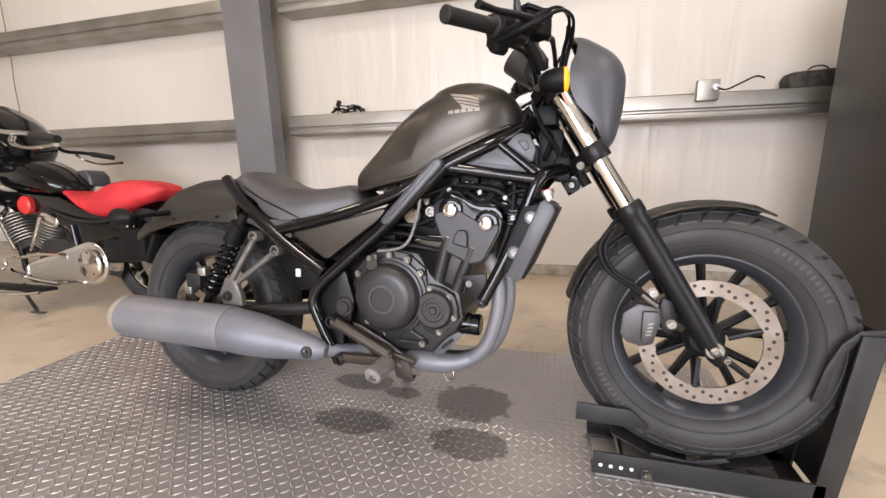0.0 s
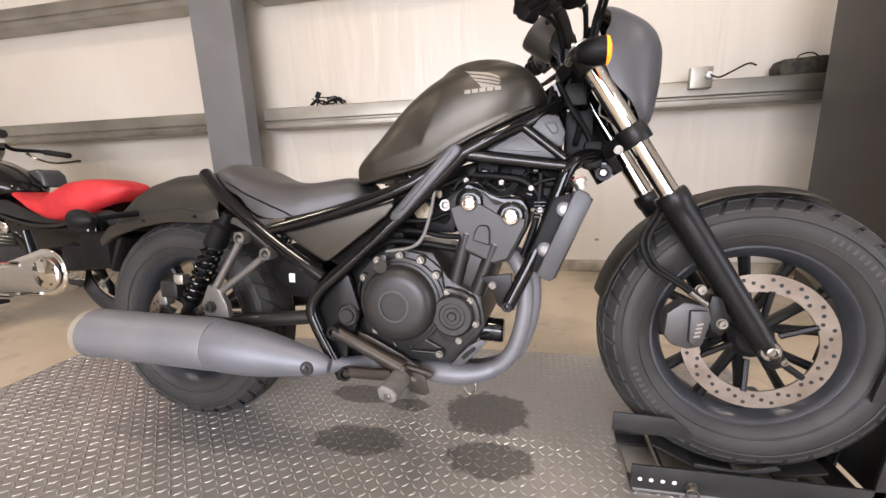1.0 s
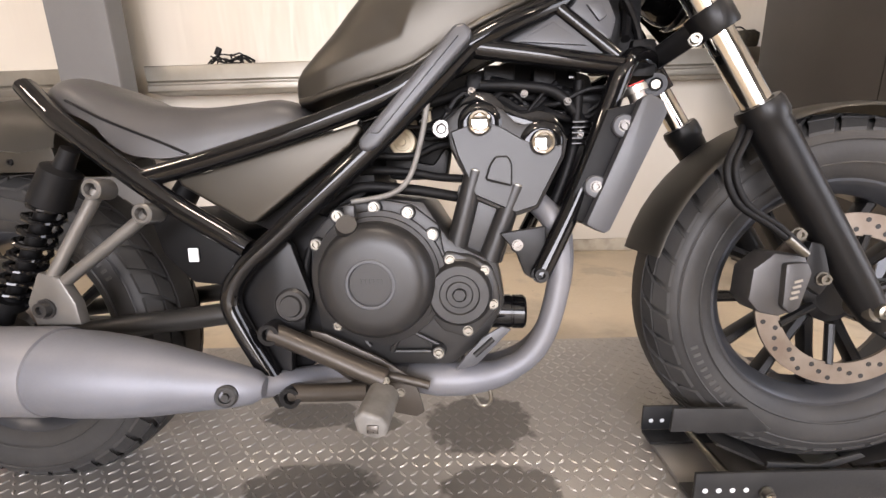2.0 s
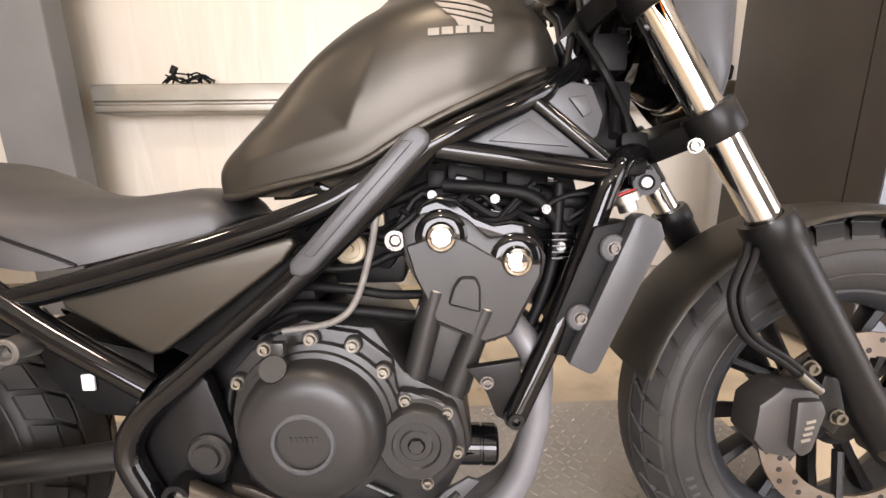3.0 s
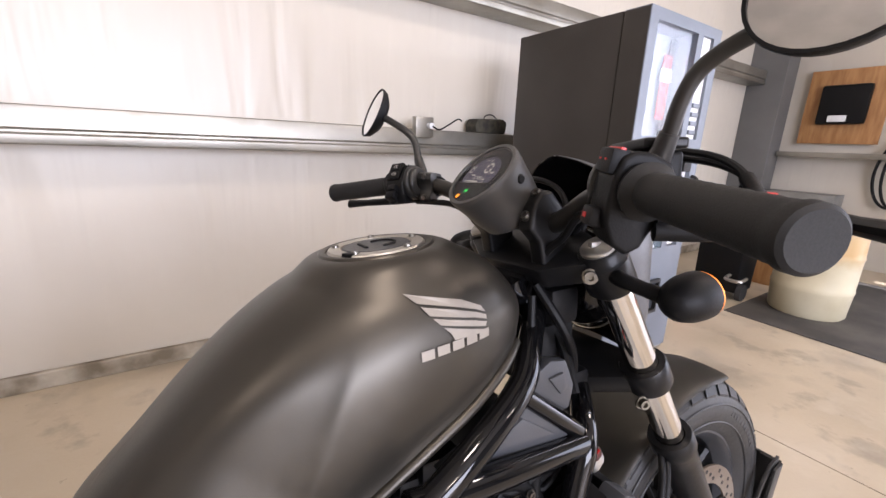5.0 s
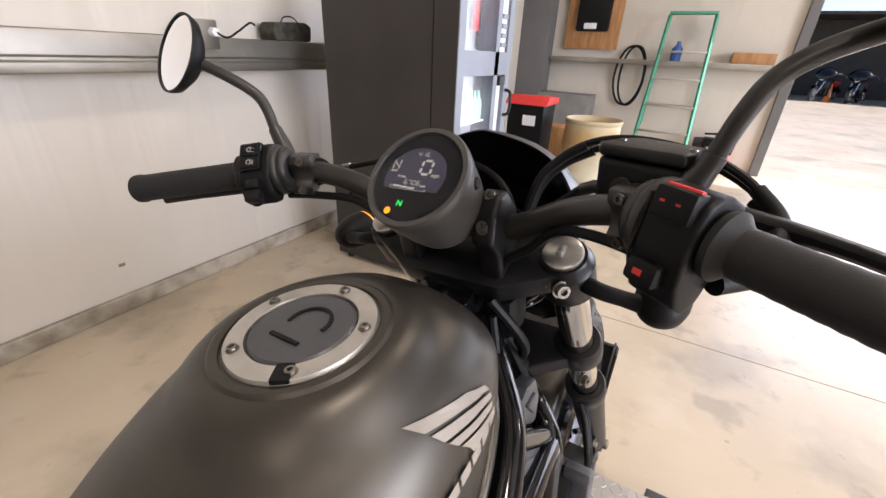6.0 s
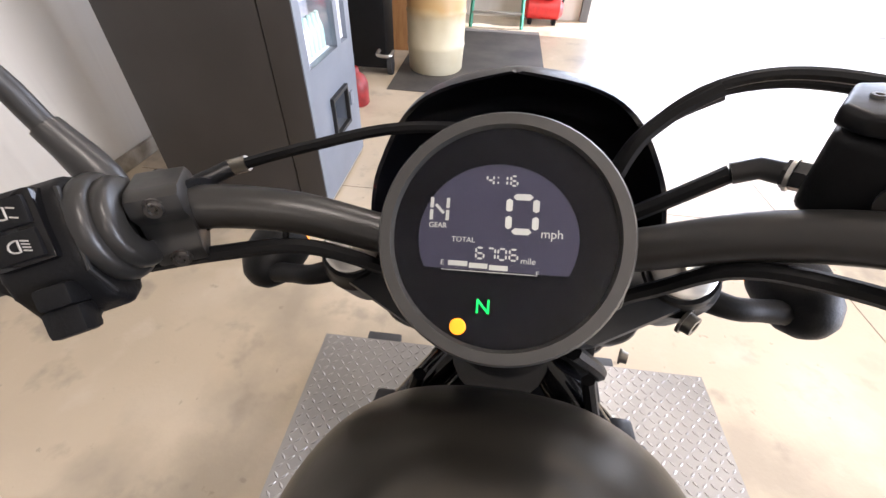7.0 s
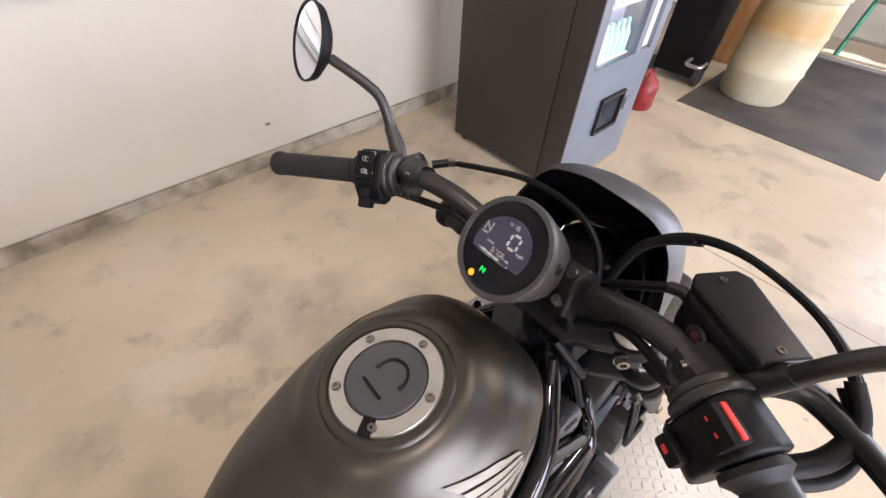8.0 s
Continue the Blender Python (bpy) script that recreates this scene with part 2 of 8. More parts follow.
# ---- room ----
def concrete_material():
    m = mat("stained_concrete", (0.54, 0.455, 0.335), 0.36, 0, dark=(0.44, 0.368, 0.265), scale=1.1, fine=70, bump=0.25, spread=0.15)
    n, l = m.node_tree.nodes, m.node_tree.links
    b = n["Principled BSDF"]
    old = b.inputs["Base Color"].links[0].from_socket
    tc = n.new("ShaderNodeTexCoord")
    for scale, lo, hi, colour, seed in ((2.2, 0.54, 0.66, (0.17, 0.15, 0.125), 3.0), (5.5, 0.575, 0.66, (0.19, 0.165, 0.135), 9.0), (1.1, 0.52, 0.66, (0.56, 0.50, 0.41), 5.0), (24.0, 0.675, 0.72, (0.20, 0.17, 0.13), 2.0), (3.6, 0.57, 0.70, (0.62, 0.56, 0.46), 14.0), (9.0, 0.70, 0.73, (0.10, 0.09, 0.08), 21.0)):
        t = n.new("ShaderNodeTexNoise")
        t.noise_dimensions = "4D"
        t.inputs["W"].default_value, t.inputs["Scale"].default_value, t.inputs["Detail"].default_value = seed, scale, 7
        l.new(tc.outputs["Object"], t.inputs["Vector"])
        r = n.new("ShaderNodeMapRange")
        r.inputs["From Min"].default_value, r.inputs["From Max"].default_value, r.inputs["To Max"].default_value = lo, hi, 0.42
        l.new(t.outputs["Fac"], r.inputs["Value"])
        x = n.new("ShaderNodeMix")
        x.data_type = "RGBA"
        x.inputs[7].default_value = (*colour, 1)
        l.new(r.outputs[0], x.inputs[0])
        l.new(old, x.inputs[6])
        old = x.outputs[2]
    l.new(old, b.inputs["Base Color"])
    return m


def vinyl_material():
    """White vinyl insulation facing with vertical puckers."""
    m = mat("white_vinyl_insulation", (0.56, 0.525, 0.46), 0.33, 0, dark=(0.50, 0.46, 0.395), scale=0.7, fine=6, spread=0.05)
    n, l = m.node_tree.nodes, m.node_tree.links
    b = n["Principled BSDF"]
    tc = n.new("ShaderNodeTexCoord")
    mp = n.new("ShaderNodeMapping")
    mp.inputs["Scale"].default_value = (4.5, 4.5, 0.6)
    l.new(tc.outputs["Object"], mp.inputs["Vector"])
    t = n.new("ShaderNodeTexNoise")
    t.inputs["Scale"].default_value, t.inputs["Detail"].default_value, t.inputs["Distortion"].default_value = 1.5, 2, 0.5
    l.new(mp.outputs[0], t.inputs["Vector"])
    bp = n.new("ShaderNodeBump")
    bp.inputs["Strength"].default_value, bp.inputs["Distance"].default_value = 0.38, 0.03
    l.new(t.outputs["Fac"], bp.inputs["Height"])
    l.new(bp.outputs[0], b.inputs["Normal"])
    return m


def barrel_material():
    """Translucent-looking poly drum: pale below, a rusty brown tide band under the rim."""
    m = mat("stained_poly_barrel", (0.58, 0.53, 0.38), 0.5, 0, dark=(0.48, 0.42, 0.27), scale=3, fine=50, bump=0.05)
    n, l = m.node_tree.nodes, m.node_tree.links
    b = n["Principled BSDF"]
    tc = n.new("ShaderNodeTexCoord")
    sp = n.new("ShaderNodeSeparateXYZ")
    l.new(tc.outputs["Object"], sp.inputs[0])
    nz = n.new("ShaderNodeTexNoise")
    nz.inputs["Scale"].default_value, nz.inputs["Detail"].default_value = 5, 4
    l.new(tc.outputs["Object"], nz.inputs["Vector"])
    ad = n.new("ShaderNodeMath")
    ad.operation = "MULTIPLY_ADD"
    l.new(nz.outputs["Fac"], ad.inputs[0])
    ad.inputs[1].default_value = 0.16
    l.new(sp.outputs["Z"], ad.inputs[2])
    cr = n.new("ShaderNodeValToRGB")
    e = cr.color_ramp.elements
    e[0].position, e[0].color = 0.50, (0, 0, 0, 1)
    e[1].position, e[1].color = 0.60, (0.8, 0.8, 0.8, 1)
    for p, v in ((0.72, 0.6), (0.78, 0.1)):
        q = e.new(p)
        q.color = (v, v, v, 1)
    l.new(ad.outputs[0], cr.inputs["Fac"])
    x = n.new("ShaderNodeMix")
    x.data_type = "RGBA"
    x.inputs[7].default_value = (0.42, 0.24, 0.06, 1)
    l.new(cr.outputs["Color"], x.inputs[0])
    l.new(b.inputs["Base Color"].links[0].from_socket, x.inputs[6])
    l.new(x.outputs[2], b.inputs["Base Color"])
    return m


M_CONC = concrete_material()
M_VINYL = vinyl_material()
M_COLUMN = mat("grey_primer_steel", (0.135, 0.135, 0.135), 0.5, 0.1, dark=(0.11, 0.11, 0.108), scale=2.5, fine=90, bump=0.05)
M_GALV = mat("galvanised_girt", (0.38, 0.365, 0.33), 0.40, 0.9, dark=(0.27, 0.255, 0.22), scale=3, fine=60, spread=0.1)
def deck_material(name, base, dark, rough, metal, scale):
    """Worn steel with four dark oil patches of lumpy outline under the engine."""
    m = mat(name, base, rough, metal, dark=dark, scale=scale, fine=130, bump=0.12)
    n, l = m.node_tree.nodes, m.node_tree.links
    b = n["Principled BSDF"]
    tc = n.new("ShaderNodeTexCoord")
    nz = n.new("ShaderNodeTexNoise")
    nz.inputs["Scale"].default_value, nz.inputs["Detail"].default_value = 26, 3
    l.new(tc.outputs["Object"], nz.inputs["Vector"])
    total = None
    for cx, cy, rx, ry in ((0.56, -0.022, 0.135, 0.065), (0.935, -0.04, 0.12, 0.07), (0.915, 0.16, 0.13, 0.105), (0.50, 0.205, 0.13, 0.05), (0.66, 0.165, 0.07, 0.035)):
        mp = n.new("ShaderNodeMapping")
        mp.inputs["Location"].default_value = (-cx / rx, -cy / ry, 0)
        mp.inputs["Scale"].default_value = (1 / rx, 1 / ry, 0)
        l.new(tc.outputs["Object"], mp.inputs["Vector"])
        ln = n.new("ShaderNodeVectorMath")
        ln.operation = "LENGTH"
        l.new(mp.outputs[0], ln.inputs[0])
        ad = n.new("ShaderNodeMath")
        ad.operation = "MULTIPLY_ADD"
        l.new(nz.outputs["Fac"], ad.inputs[0])
        ad.inputs[1].default_value = 0.75
        l.new(ln.outputs["Value"], ad.inputs[2])
        r = n.new("ShaderNodeMapRange")
        r.inputs["From Min"].default_value, r.inputs["From Max"].default_value = 1.28, 1.40
        r.inputs["To Min"].default_value, r.inputs["To Max"].default_value = 0.62, 0.0
        l.new(ad.outputs[0], r.inputs["Value"])
        if total is None:
            total = r.outputs[0]
        else:
            mx = n.new("ShaderNodeMath")
            mx.operation = "MAXIMUM"
            l.new(total, mx.inputs[0])
            l.new(r.outputs[0], mx.inputs[1])
            total = mx.outputs[0]
    x = n.new("ShaderNodeMix")
    x.data_type = "RGBA"
    x.inputs[7].default_value = (0.035, 0.033, 0.031, 1)
    l.new(total, x.inputs[0])
    l.new(b.inputs["Base Color"].links[0].from_socket, x.inputs[6])
    l.new(x.outputs[2], b.inputs["Base Color"])
    return m


M_PLATE = deck_material("worn_steel_deck", (0.37, 0.356, 0.337), (0.275, 0.264, 0.25), 0.38, 0.55, 2.2)
M_LUG = deck_material("worn_tread_lug", (0.41, 0.393, 0.372), (0.305, 0.291, 0.275), 0.40, 0.55, 2.4)
M_DECKEDGE = mat("painted_deck_edge", (0.05, 0.052, 0.056), 0.5, 0.2, scale=8, fine=120, bump=0.1)
M_CHOCK = mat("black_powder_coat", (0.011, 0.0115, 0.0125), 0.45, 0.0, dark=(0.022, 0.022, 0.022), scale=14, fine=200, bump=0.06)
M_VEND = mat("dark_brown_vending_steel", (0.042, 0.037, 0.033), 0.42, 0.1, dark=(0.034, 0.030, 0.026), scale=3, fine=200, bump=0.05, spec=0.35)
M_VENDF = mat("grey_vending_front", (0.17, 0.19, 0.225), 0.4, 0.2, scale=4, fine=150)
M_DARK = mat("near_black_shadow_gap", (0.008, 0.008, 0.008), 0.6)
M_DARKJ = mat("dirty_joint_filler", (0.22, 0.18, 0.13), 0.8, 0, scale=20)
M_WHITEP = mat("white_panel", (0.78, 0.8, 0.82), 0.35, 0, scale=6)
M_WOOD = mat("plywood_board", (0.40, 0.21, 0.08), 0.55, 0, dark=(0.28, 0.13, 0.045), scale=4, fine=60, stretch=(1, 6, 1), bump=0.1)
M_BARREL = barrel_material()
M_MAT = mat("dark_rubber_mat", (0.045, 0.042, 0.04), 0.7, 0, dark=(0.085, 0.078, 0.07), scale=3.5, fine=120, bump=0.3)
M_LADDER = mat("green_fibreglass", (0.06, 0.30, 0.19), 0.5, 0, scale=9)
M_BASE = mat("grimy_base_trim", (0.42, 0.38, 0.31), 0.5, 0.1, dark=(0.16, 0.13, 0.09), scale=7, fine=60, bump=0.15)
M_CEIL = mat("white_ceiling_insulation", (0.52, 0.49, 0.44), 0.5, 0.0, scale=2)
M_UNSEEN_DARK = mat("dark_unseen_wall", (0.11, 0.105, 0.10), 0.5, 0.1, scale=2, fine=60)
M_CAMO = mat("camouflage_cloth", (0.05, 0.045, 0.03), 0.8, 0, dark=(0.015, 0.014, 0.012), scale=30)
M_BLUE = mat("blue_plastic", (0.03, 0.09, 0.30), 0.5)
M_ORANGE = mat("orange_plastic", (0.8, 0.2, 0.02), 0.5)
M_PINK = mat("pink_label", (0.62, 0.30, 0.34), 0.4)
M_TEAL = mat("teal_label", (0.30, 0.52, 0.48), 0.4)
M_SHOW = mat("bluish_display_back", (0.24, 0.26, 0.30), 0.4, 0, scale=4)


def slab(name, lo, hi, material, label, category="", bevel=0.0):
    bm = B()
    c = [(a + b) / 2 for a, b in zip(lo, hi)]
    box(bm, c, [b - a for a, b in zip(lo, hi)], bevel)
    return part(name, bm, material, None, label, 0, category=category or name.split("_")[0], kind="structure")


bm = B()
bmesh.ops.create_grid(bm, x_segments=40, y_segments=40, size=60, matrix=Matrix.Translation((0, 0, FLOOR)))
part("floor", bm, M_CONC, None, "stained tan concrete workshop floor with dark patches", 0, category="floor", kind="structure")
slab("wall_north", (WALL_W, WALL_N, FLOOR), (WALL_E + 0.2, WALL_N + 0.2, CEIL), M_VINYL, "white vinyl-faced insulated metal building wall", "wall")
slab("wall_west", (WALL_W - 0.2, WALL_S - 0.2, FLOOR), (WALL_W, WALL_N + 0.2, CEIL), M_VINYL, "white vinyl-faced end wall", "wall")
# east wall: a bay door from y = -5.3 to -1.0
slab("wall_east", (WALL_E, -1.0, FLOOR), (WALL_E + 0.2, WALL_N, CEIL), M_VINYL, "pale insulated wall beside the bay door", "wall")
slab("wall_east_end", (WALL_E, WALL_S, FLOOR), (WALL_E + 0.2, -5.3, CEIL), M_VINYL, "pale insulated wall past the bay door", "wall")
slab("wall_east_lintel", (WALL_E, -5.3, 3.1), (WALL_E + 0.2, -1.0, CEIL), M_VINYL, "pale wall above the bay door", "wall")
# south wall: a wide bay door from x = -2.4 to 3.1
slab("wall_south", (WALL_W, WALL_S - 0.2, FLOOR), (-2.4, WALL_S, CEIL), M_VINYL, "white vinyl-faced side wall", "wall")
# these two unseen pieces are toned dark to shape reflections on the bike
slab("wall_south_end", (3.1, WALL_S - 0.2, FLOOR), (WALL_E + 0.2, WALL_S, CEIL), M_UNSEEN_DARK, "unseen side wall, toned dark for reflections", "wall")
slab("wall_south_lintel", (-2.4, WALL_S - 0.2, 3.3), (3.1, WALL_S, CEIL), M_UNSEEN_DARK, "unseen wall above the side bay door, toned dark for reflections", "wall")
slab("ceiling", (WALL_W - 0.2, WALL_S - 0.2, CEIL), (WALL_E + 0.2, WALL_N + 0.2, CEIL + 0.15), M_CEIL, "white vinyl-faced insulated ceiling", "ceiling")
slab("baseboard", (WALL_W, WALL_N - 0.03, FLOOR), (WALL_E - 0.43, WALL_N - 0.002, FLOOR + 0.085), M_BASE, "grimy pale base trim along the wall", "baseboard", 0.008)
slab("wall_scuff", (1.507, WALL_N - 0.003, 0.088), (1.535, WALL_N - 0.0005, 0.104), M_DARKJ, "small dark scuff on the wall liner", "scuff", 0.001)
slab("door_1_jamb", (WALL_E - 0.08, -1.08, FLOOR), (WALL_E + 0.22, -0.98, 3.15), M_COLUMN, "grey steel bay door jamb", "trim", 0.005)


def girt(z, x0, x1, name):
    """A galvanised Z girt on edge: top flange, web, lip."""
    bm = B()
    prof = [(WALL_N - 0.19, z + 0.07), (WALL_N - 0.19, z - 0.012), (WALL_N - 0.178, z - 0.018), (WALL_N - 0.178, z - 0.03), (WALL_N - 0.19, z - 0.036), (WALL_N - 0.19, z - 0.07), (WALL_N - 0.185, z - 0.075), (WALL_N - 0.001, z - 0.075), (WALL_N - 0.001, z + 0.075), (WALL_N - 0.185, z + 0.075)]
    prism(bm, prof, x0, x1, "x", 0.002, 1)
    return part(name, bm, M_GALV, None, "galvanised steel wall girt", 30, category="girt", kind="structure")


girt(1.045, -0.935, 4.2, "girt_1")
girt(1.045, WALL_W, -1.29, "girt_2")
girt(1.95, WALL_W, -1.29, "girt_3")
girt(1.95, -0.935, WALL_E, "girt_4")


def column(x0, x1, y0, name):
    """A steel column standing at the wall: broad front flange, shallow sides."""
    bm = B()
    prism(bm, [(x0, y0), (x1, y0), (x1 + 0.004, y0 + 0.012), (x1 + 0.004, y0 + 0.13), (x0 + 0.04, y0 + 0.13), (x0 + 0.04, WALL_N - 0.001), (x0, WALL_N - 0.001)], FLOOR, CEIL, "z", 0.002, 1)
    return part(name, bm, M_COLUMN, None, "grey painted steel building column", 30, category="column", kind="structure")


column(-1.285, -0.955, 1.74, "column_1")
column(WALL_E - 0.42, WALL_E - 0.1, 1.74, "column_2")


# ---- lift deck ----
DX0, DX1, DY0, DY1 = -0.87, 1.74, -0.665, 0.59
lift = empty("lift_platform", pose(0, 0, FLOOR), "low steel motorcycle lift with worn diamond-plate deck on the floor", "lift")


def lift_part(name, bm, material, label=""):
    ob = part(name, bm, material, lift, label, 30)
    ob.matrix_parent_inverse = Matrix.Translation((0, 0, -FLOOR))
    return ob


bm = B()
box(bm, ((DX0 + DX1) / 2, (DY0 + DY1) / 2, DECK - 0.004), (DX1 - DX0, DY1 - DY0, 0.008))
lift_part("deck_plate", bm, M_PLATE, "worn grey steel plate")
for (a, b, c, d) in ((DX0, DX1, DY0, DY0 + 0.02), (DX0, DX1, DY1 - 0.02, DY1), (DX0, DX0 + 0.02, DY0 + 0.02, DY1 - 0.02), (DX1 - 0.02, DX1, DY0 + 0.02, DY1 - 0.02)):
    bm = B()
    box(bm, ((a + b) / 2, (c + d) / 2, (FLOOR + DECK) / 2 - 0.0042), (b - a, d - c, DECK - FLOOR - 0.0085), 0.002)
    lift_part("deck_edge", bm, M_DECKEDGE, "dark painted steel edge")
for yc in (0.39, -0.33):
    bm = B()
    box(bm, (DX1 + 0.018, yc, DECK - 0.02), (0.036, 0.115, 0.03), 0.004)
    lift_part("edge_tab", bm, M_DECKEDGE, "dark steel tab")


def tread_pattern(name, material, label, x0, x1, y0, y1, stripe):
    """Raised lozenges of the diamond plate, alternating in direction."""
    verts, faces = [], []
    step, L, W, H = 0.0235, 0.0118, 0.0037, 0.0019
    nx, ny = int((DX1 - DX0) / step), int((DY1 - DY0) / step)
    rng = random.Random(4)
    for i in range(nx):
        for j in range(ny):
            x, y = DX0 + (i + 0.6) * step, DY0 + (j + 0.6) * step
            inside = 0.38 < x < 1.18 and abs(y - 0.064 + 0.078 * max(0, x - 0.62)) < 0.024
            if inside != stripe:
                continue
            a = radians(45 if (i + j) % 2 else -45)
            ca, sa = math.cos(a), math.sin(a)
            h = H * (0.75 + 0.5 * rng.random())
            k = len(verts)
            for (u, v, z) in ((-L, 0, 0), (-0.2 * L, -W, 0), (0.2 * L, -W, 0), (L, 0, 0), (0.2 * L, W, 0), (-0.2 * L, W, 0), (-0.62 * L, 0, h), (0, -0.45 * W, h), (0.62 * L, 0, h), (0, 0.45 * W, h)):
                verts.append((x + u * ca - v * sa, y + u * sa + v * ca, DECK + z - 0.0001))
            faces += [(k, k + 1, k + 7, k + 6), (k + 1, k + 2, k + 7), (k + 2, k + 3, k + 8, k + 7), (k + 3, k + 4, k + 9, k + 8), (k + 4, k + 5, k + 9), (k + 5, k, k + 6, k + 9), (k + 6, k + 7, k + 8, k + 9)]
    me = bpy.data.meshes.new(name)
    me.from_pydata(verts, [], faces)
    me.materials.append(material)
    ob = new(name, me)
    ob.parent = lift
    ob.matrix_parent_inverse = Matrix.Translation((0, 0, -FLOOR))
    tagged(ob, label, kind="stuff")


tread_pattern("tread_pattern", M_LUG, "raised diamond tread lugs", DX0, DX1, DY0, DY1, False)
# a band of reflected light, put into the lug colour as a stripe
tread_pattern("sheen_tread", mat("bright_sheen_steel", (0.82, 0.78, 0.70), 0.22, 0.45, dark=(0.55, 0.51, 0.45), scale=9, fine=120), "tread lugs coloured bright for a stripe of reflected light", DX0, DX1, DY0, DY1, True)
# saw-cut joints in the slab, filled with dirt
slab("floor_joint_1", (2.778, -6.9, FLOOR - 0.01), (2.783, 2.05, FLOOR + 0.0008), M_DARKJ, "thin saw-cut joint across the slab", "floor joint")
slab("floor_joint_2", (-7.4, -1.485, FLOOR - 0.01), (2.776, -1.48, FLOOR + 0.0008), M_DARKJ, "thin saw-cut joint along the slab", "floor joint")
slab("floor_joint_3", (2.785, -1.485, FLOOR - 0.01), (7.1, -1.48, FLOOR + 0.0008), M_DARKJ, "thin saw-cut joint along the slab", "floor joint")

# ---- the motorcycle ----
BIKE = empty("motorcycle", pose(0.0084, 0.0681, -0.0118, -5.35, 0, -3.16), "matte dark grey bobber motorcycle with its front wheel chocked", "motorcycle")
RA, RR = Vector((0.0, 0, 0.260)), 0.317
FA, FR = Vector((1.497, 0, 0.323)), 0.312
STEER = Vector((0.526, 0, -0.8505))


def group(name, label=""):
    ob = new(name)
    ob.empty_display_size = 0.03
    ob.parent = BIKE
    if label:
        ob["label"] = label
    return ob


def tyre(parent, c, R, half, rim_r):
    bm = B()
    prof = [(-half * 0.62, rim_r), (-half * 0.86, rim_r + 0.012), (-half * 0.99, rim_r + 0.045), (-half, R - 0.055), (-half * 0.94, R - 0.034), (-half * 0.74, R - 0.019), (-half * 0.42, R - 0.009), (0, R - 0.004), (half * 0.42, R - 0.009), (half * 0.74, R - 0.019), (half * 0.94, R - 0.034), (half, R - 0.055), (half * 0.99, rim_r + 0.045), (half * 0.86, rim_r + 0.012), (half * 0.62, rim_r)]
    lathe(bm, c, (0, 1, 0), prof, 96)
    ob = part("tyre", bm, M_RUBBER, parent, "black rubber tyre", 60)
    for s in (-1, 1):
        for r_, dy in ((rim_r + 0.030, 0.955), (R - 0.044, 0.99)):
            bm = B()
            lathe(bm, c, (0, 1, 0), [(s * half * dy, r_ - 0.0022), (s * (half * dy + 0.0014), r_), (s * half * dy, r_ + 0.0022)], 96)
            part("sidewall_ring", bm, M_RUBBER, ob)
        for k in range(22):
            a = radians(200 + 3.4 * k + (150 if k > 10 else 0))
            bm = B()
            rr_ = rim_r + 0.052
            u_, v_ = Vector((math.cos(a), 0, math.sin(a))), Vector((-math.sin(a), 0, math.cos(a)))
            m_ = Matrix((u_.to_tuple() + (0,), (0, 1, 0, 0), v_.to_tuple() + (0,), (0, 0, 0, 1))).transposed()
            box(bm, (0, 0, 0), (0.012, 0.0016, 0.006), 0, Matrix.Translation(Vector(c) + u_ * rr_ + Vector((0, s * half * 0.995, 0))) @ m_)
            part("sidewall_mark", bm, M_RUBBER2, ob)
    return ob


def tread(parent, c, R, half, count):
    """Proud tread blocks between the slanted sipes of the tyre's shoulders and crown."""
    bm = B()
    def at(ang, y):
        t = abs(y) / half
        r = R - (0.004 * (t / 0.42) ** 2 if t < 0.42 else 0.004 + 0.028 * ((t - 0.42) / 0.51) ** 1.6)
        return (c[0] + r * math.cos(ang), y, c[2] + r * math.sin(ang))
    step = 2 * math.pi / count
    for k in range(count):
        for s in (-1, 1):
            for (t0, t1, sh0, sh1) in ((0.36, 0.62, 0.0, 0.45), (0.66, 0.9, 0.45, 0.75)):
                a0 = k * step + (0 if s < 0 else step / 2)
                w = step * 0.78
                q = [at(a0 + sh0 * step, s * half * t0), at(a0 + sh0 * step + w, s * half * t0), at(a0 + sh1 * step + w, s * half * t1), at(a0 + sh1 * step, s * half * t1)]
                lo = [Vector(p) - (Vector(p) - Vector((c[0], p[1], c[2]))).normalized() * 0.006 for p in q]
                v = [bm.verts.new(p) for p in q]
                w_ = [bm.verts.new(p) for p in lo]
                bm.faces.new(v)
                for i in range(4):
                    bm.faces.new((v[i], w_[i], w_[(i + 1) % 4], v[(i + 1) % 4]))
    lathe(bm, c, (0, 1, 0), [(-half * 0.3, R - 0.008), (-half * 0.3, R - 0.002), (0, R), (half * 0.3, R - 0.002), (half * 0.3, R - 0.008)], 96)
    return part("tread", bm, M_RUBBER, parent, "", 20)


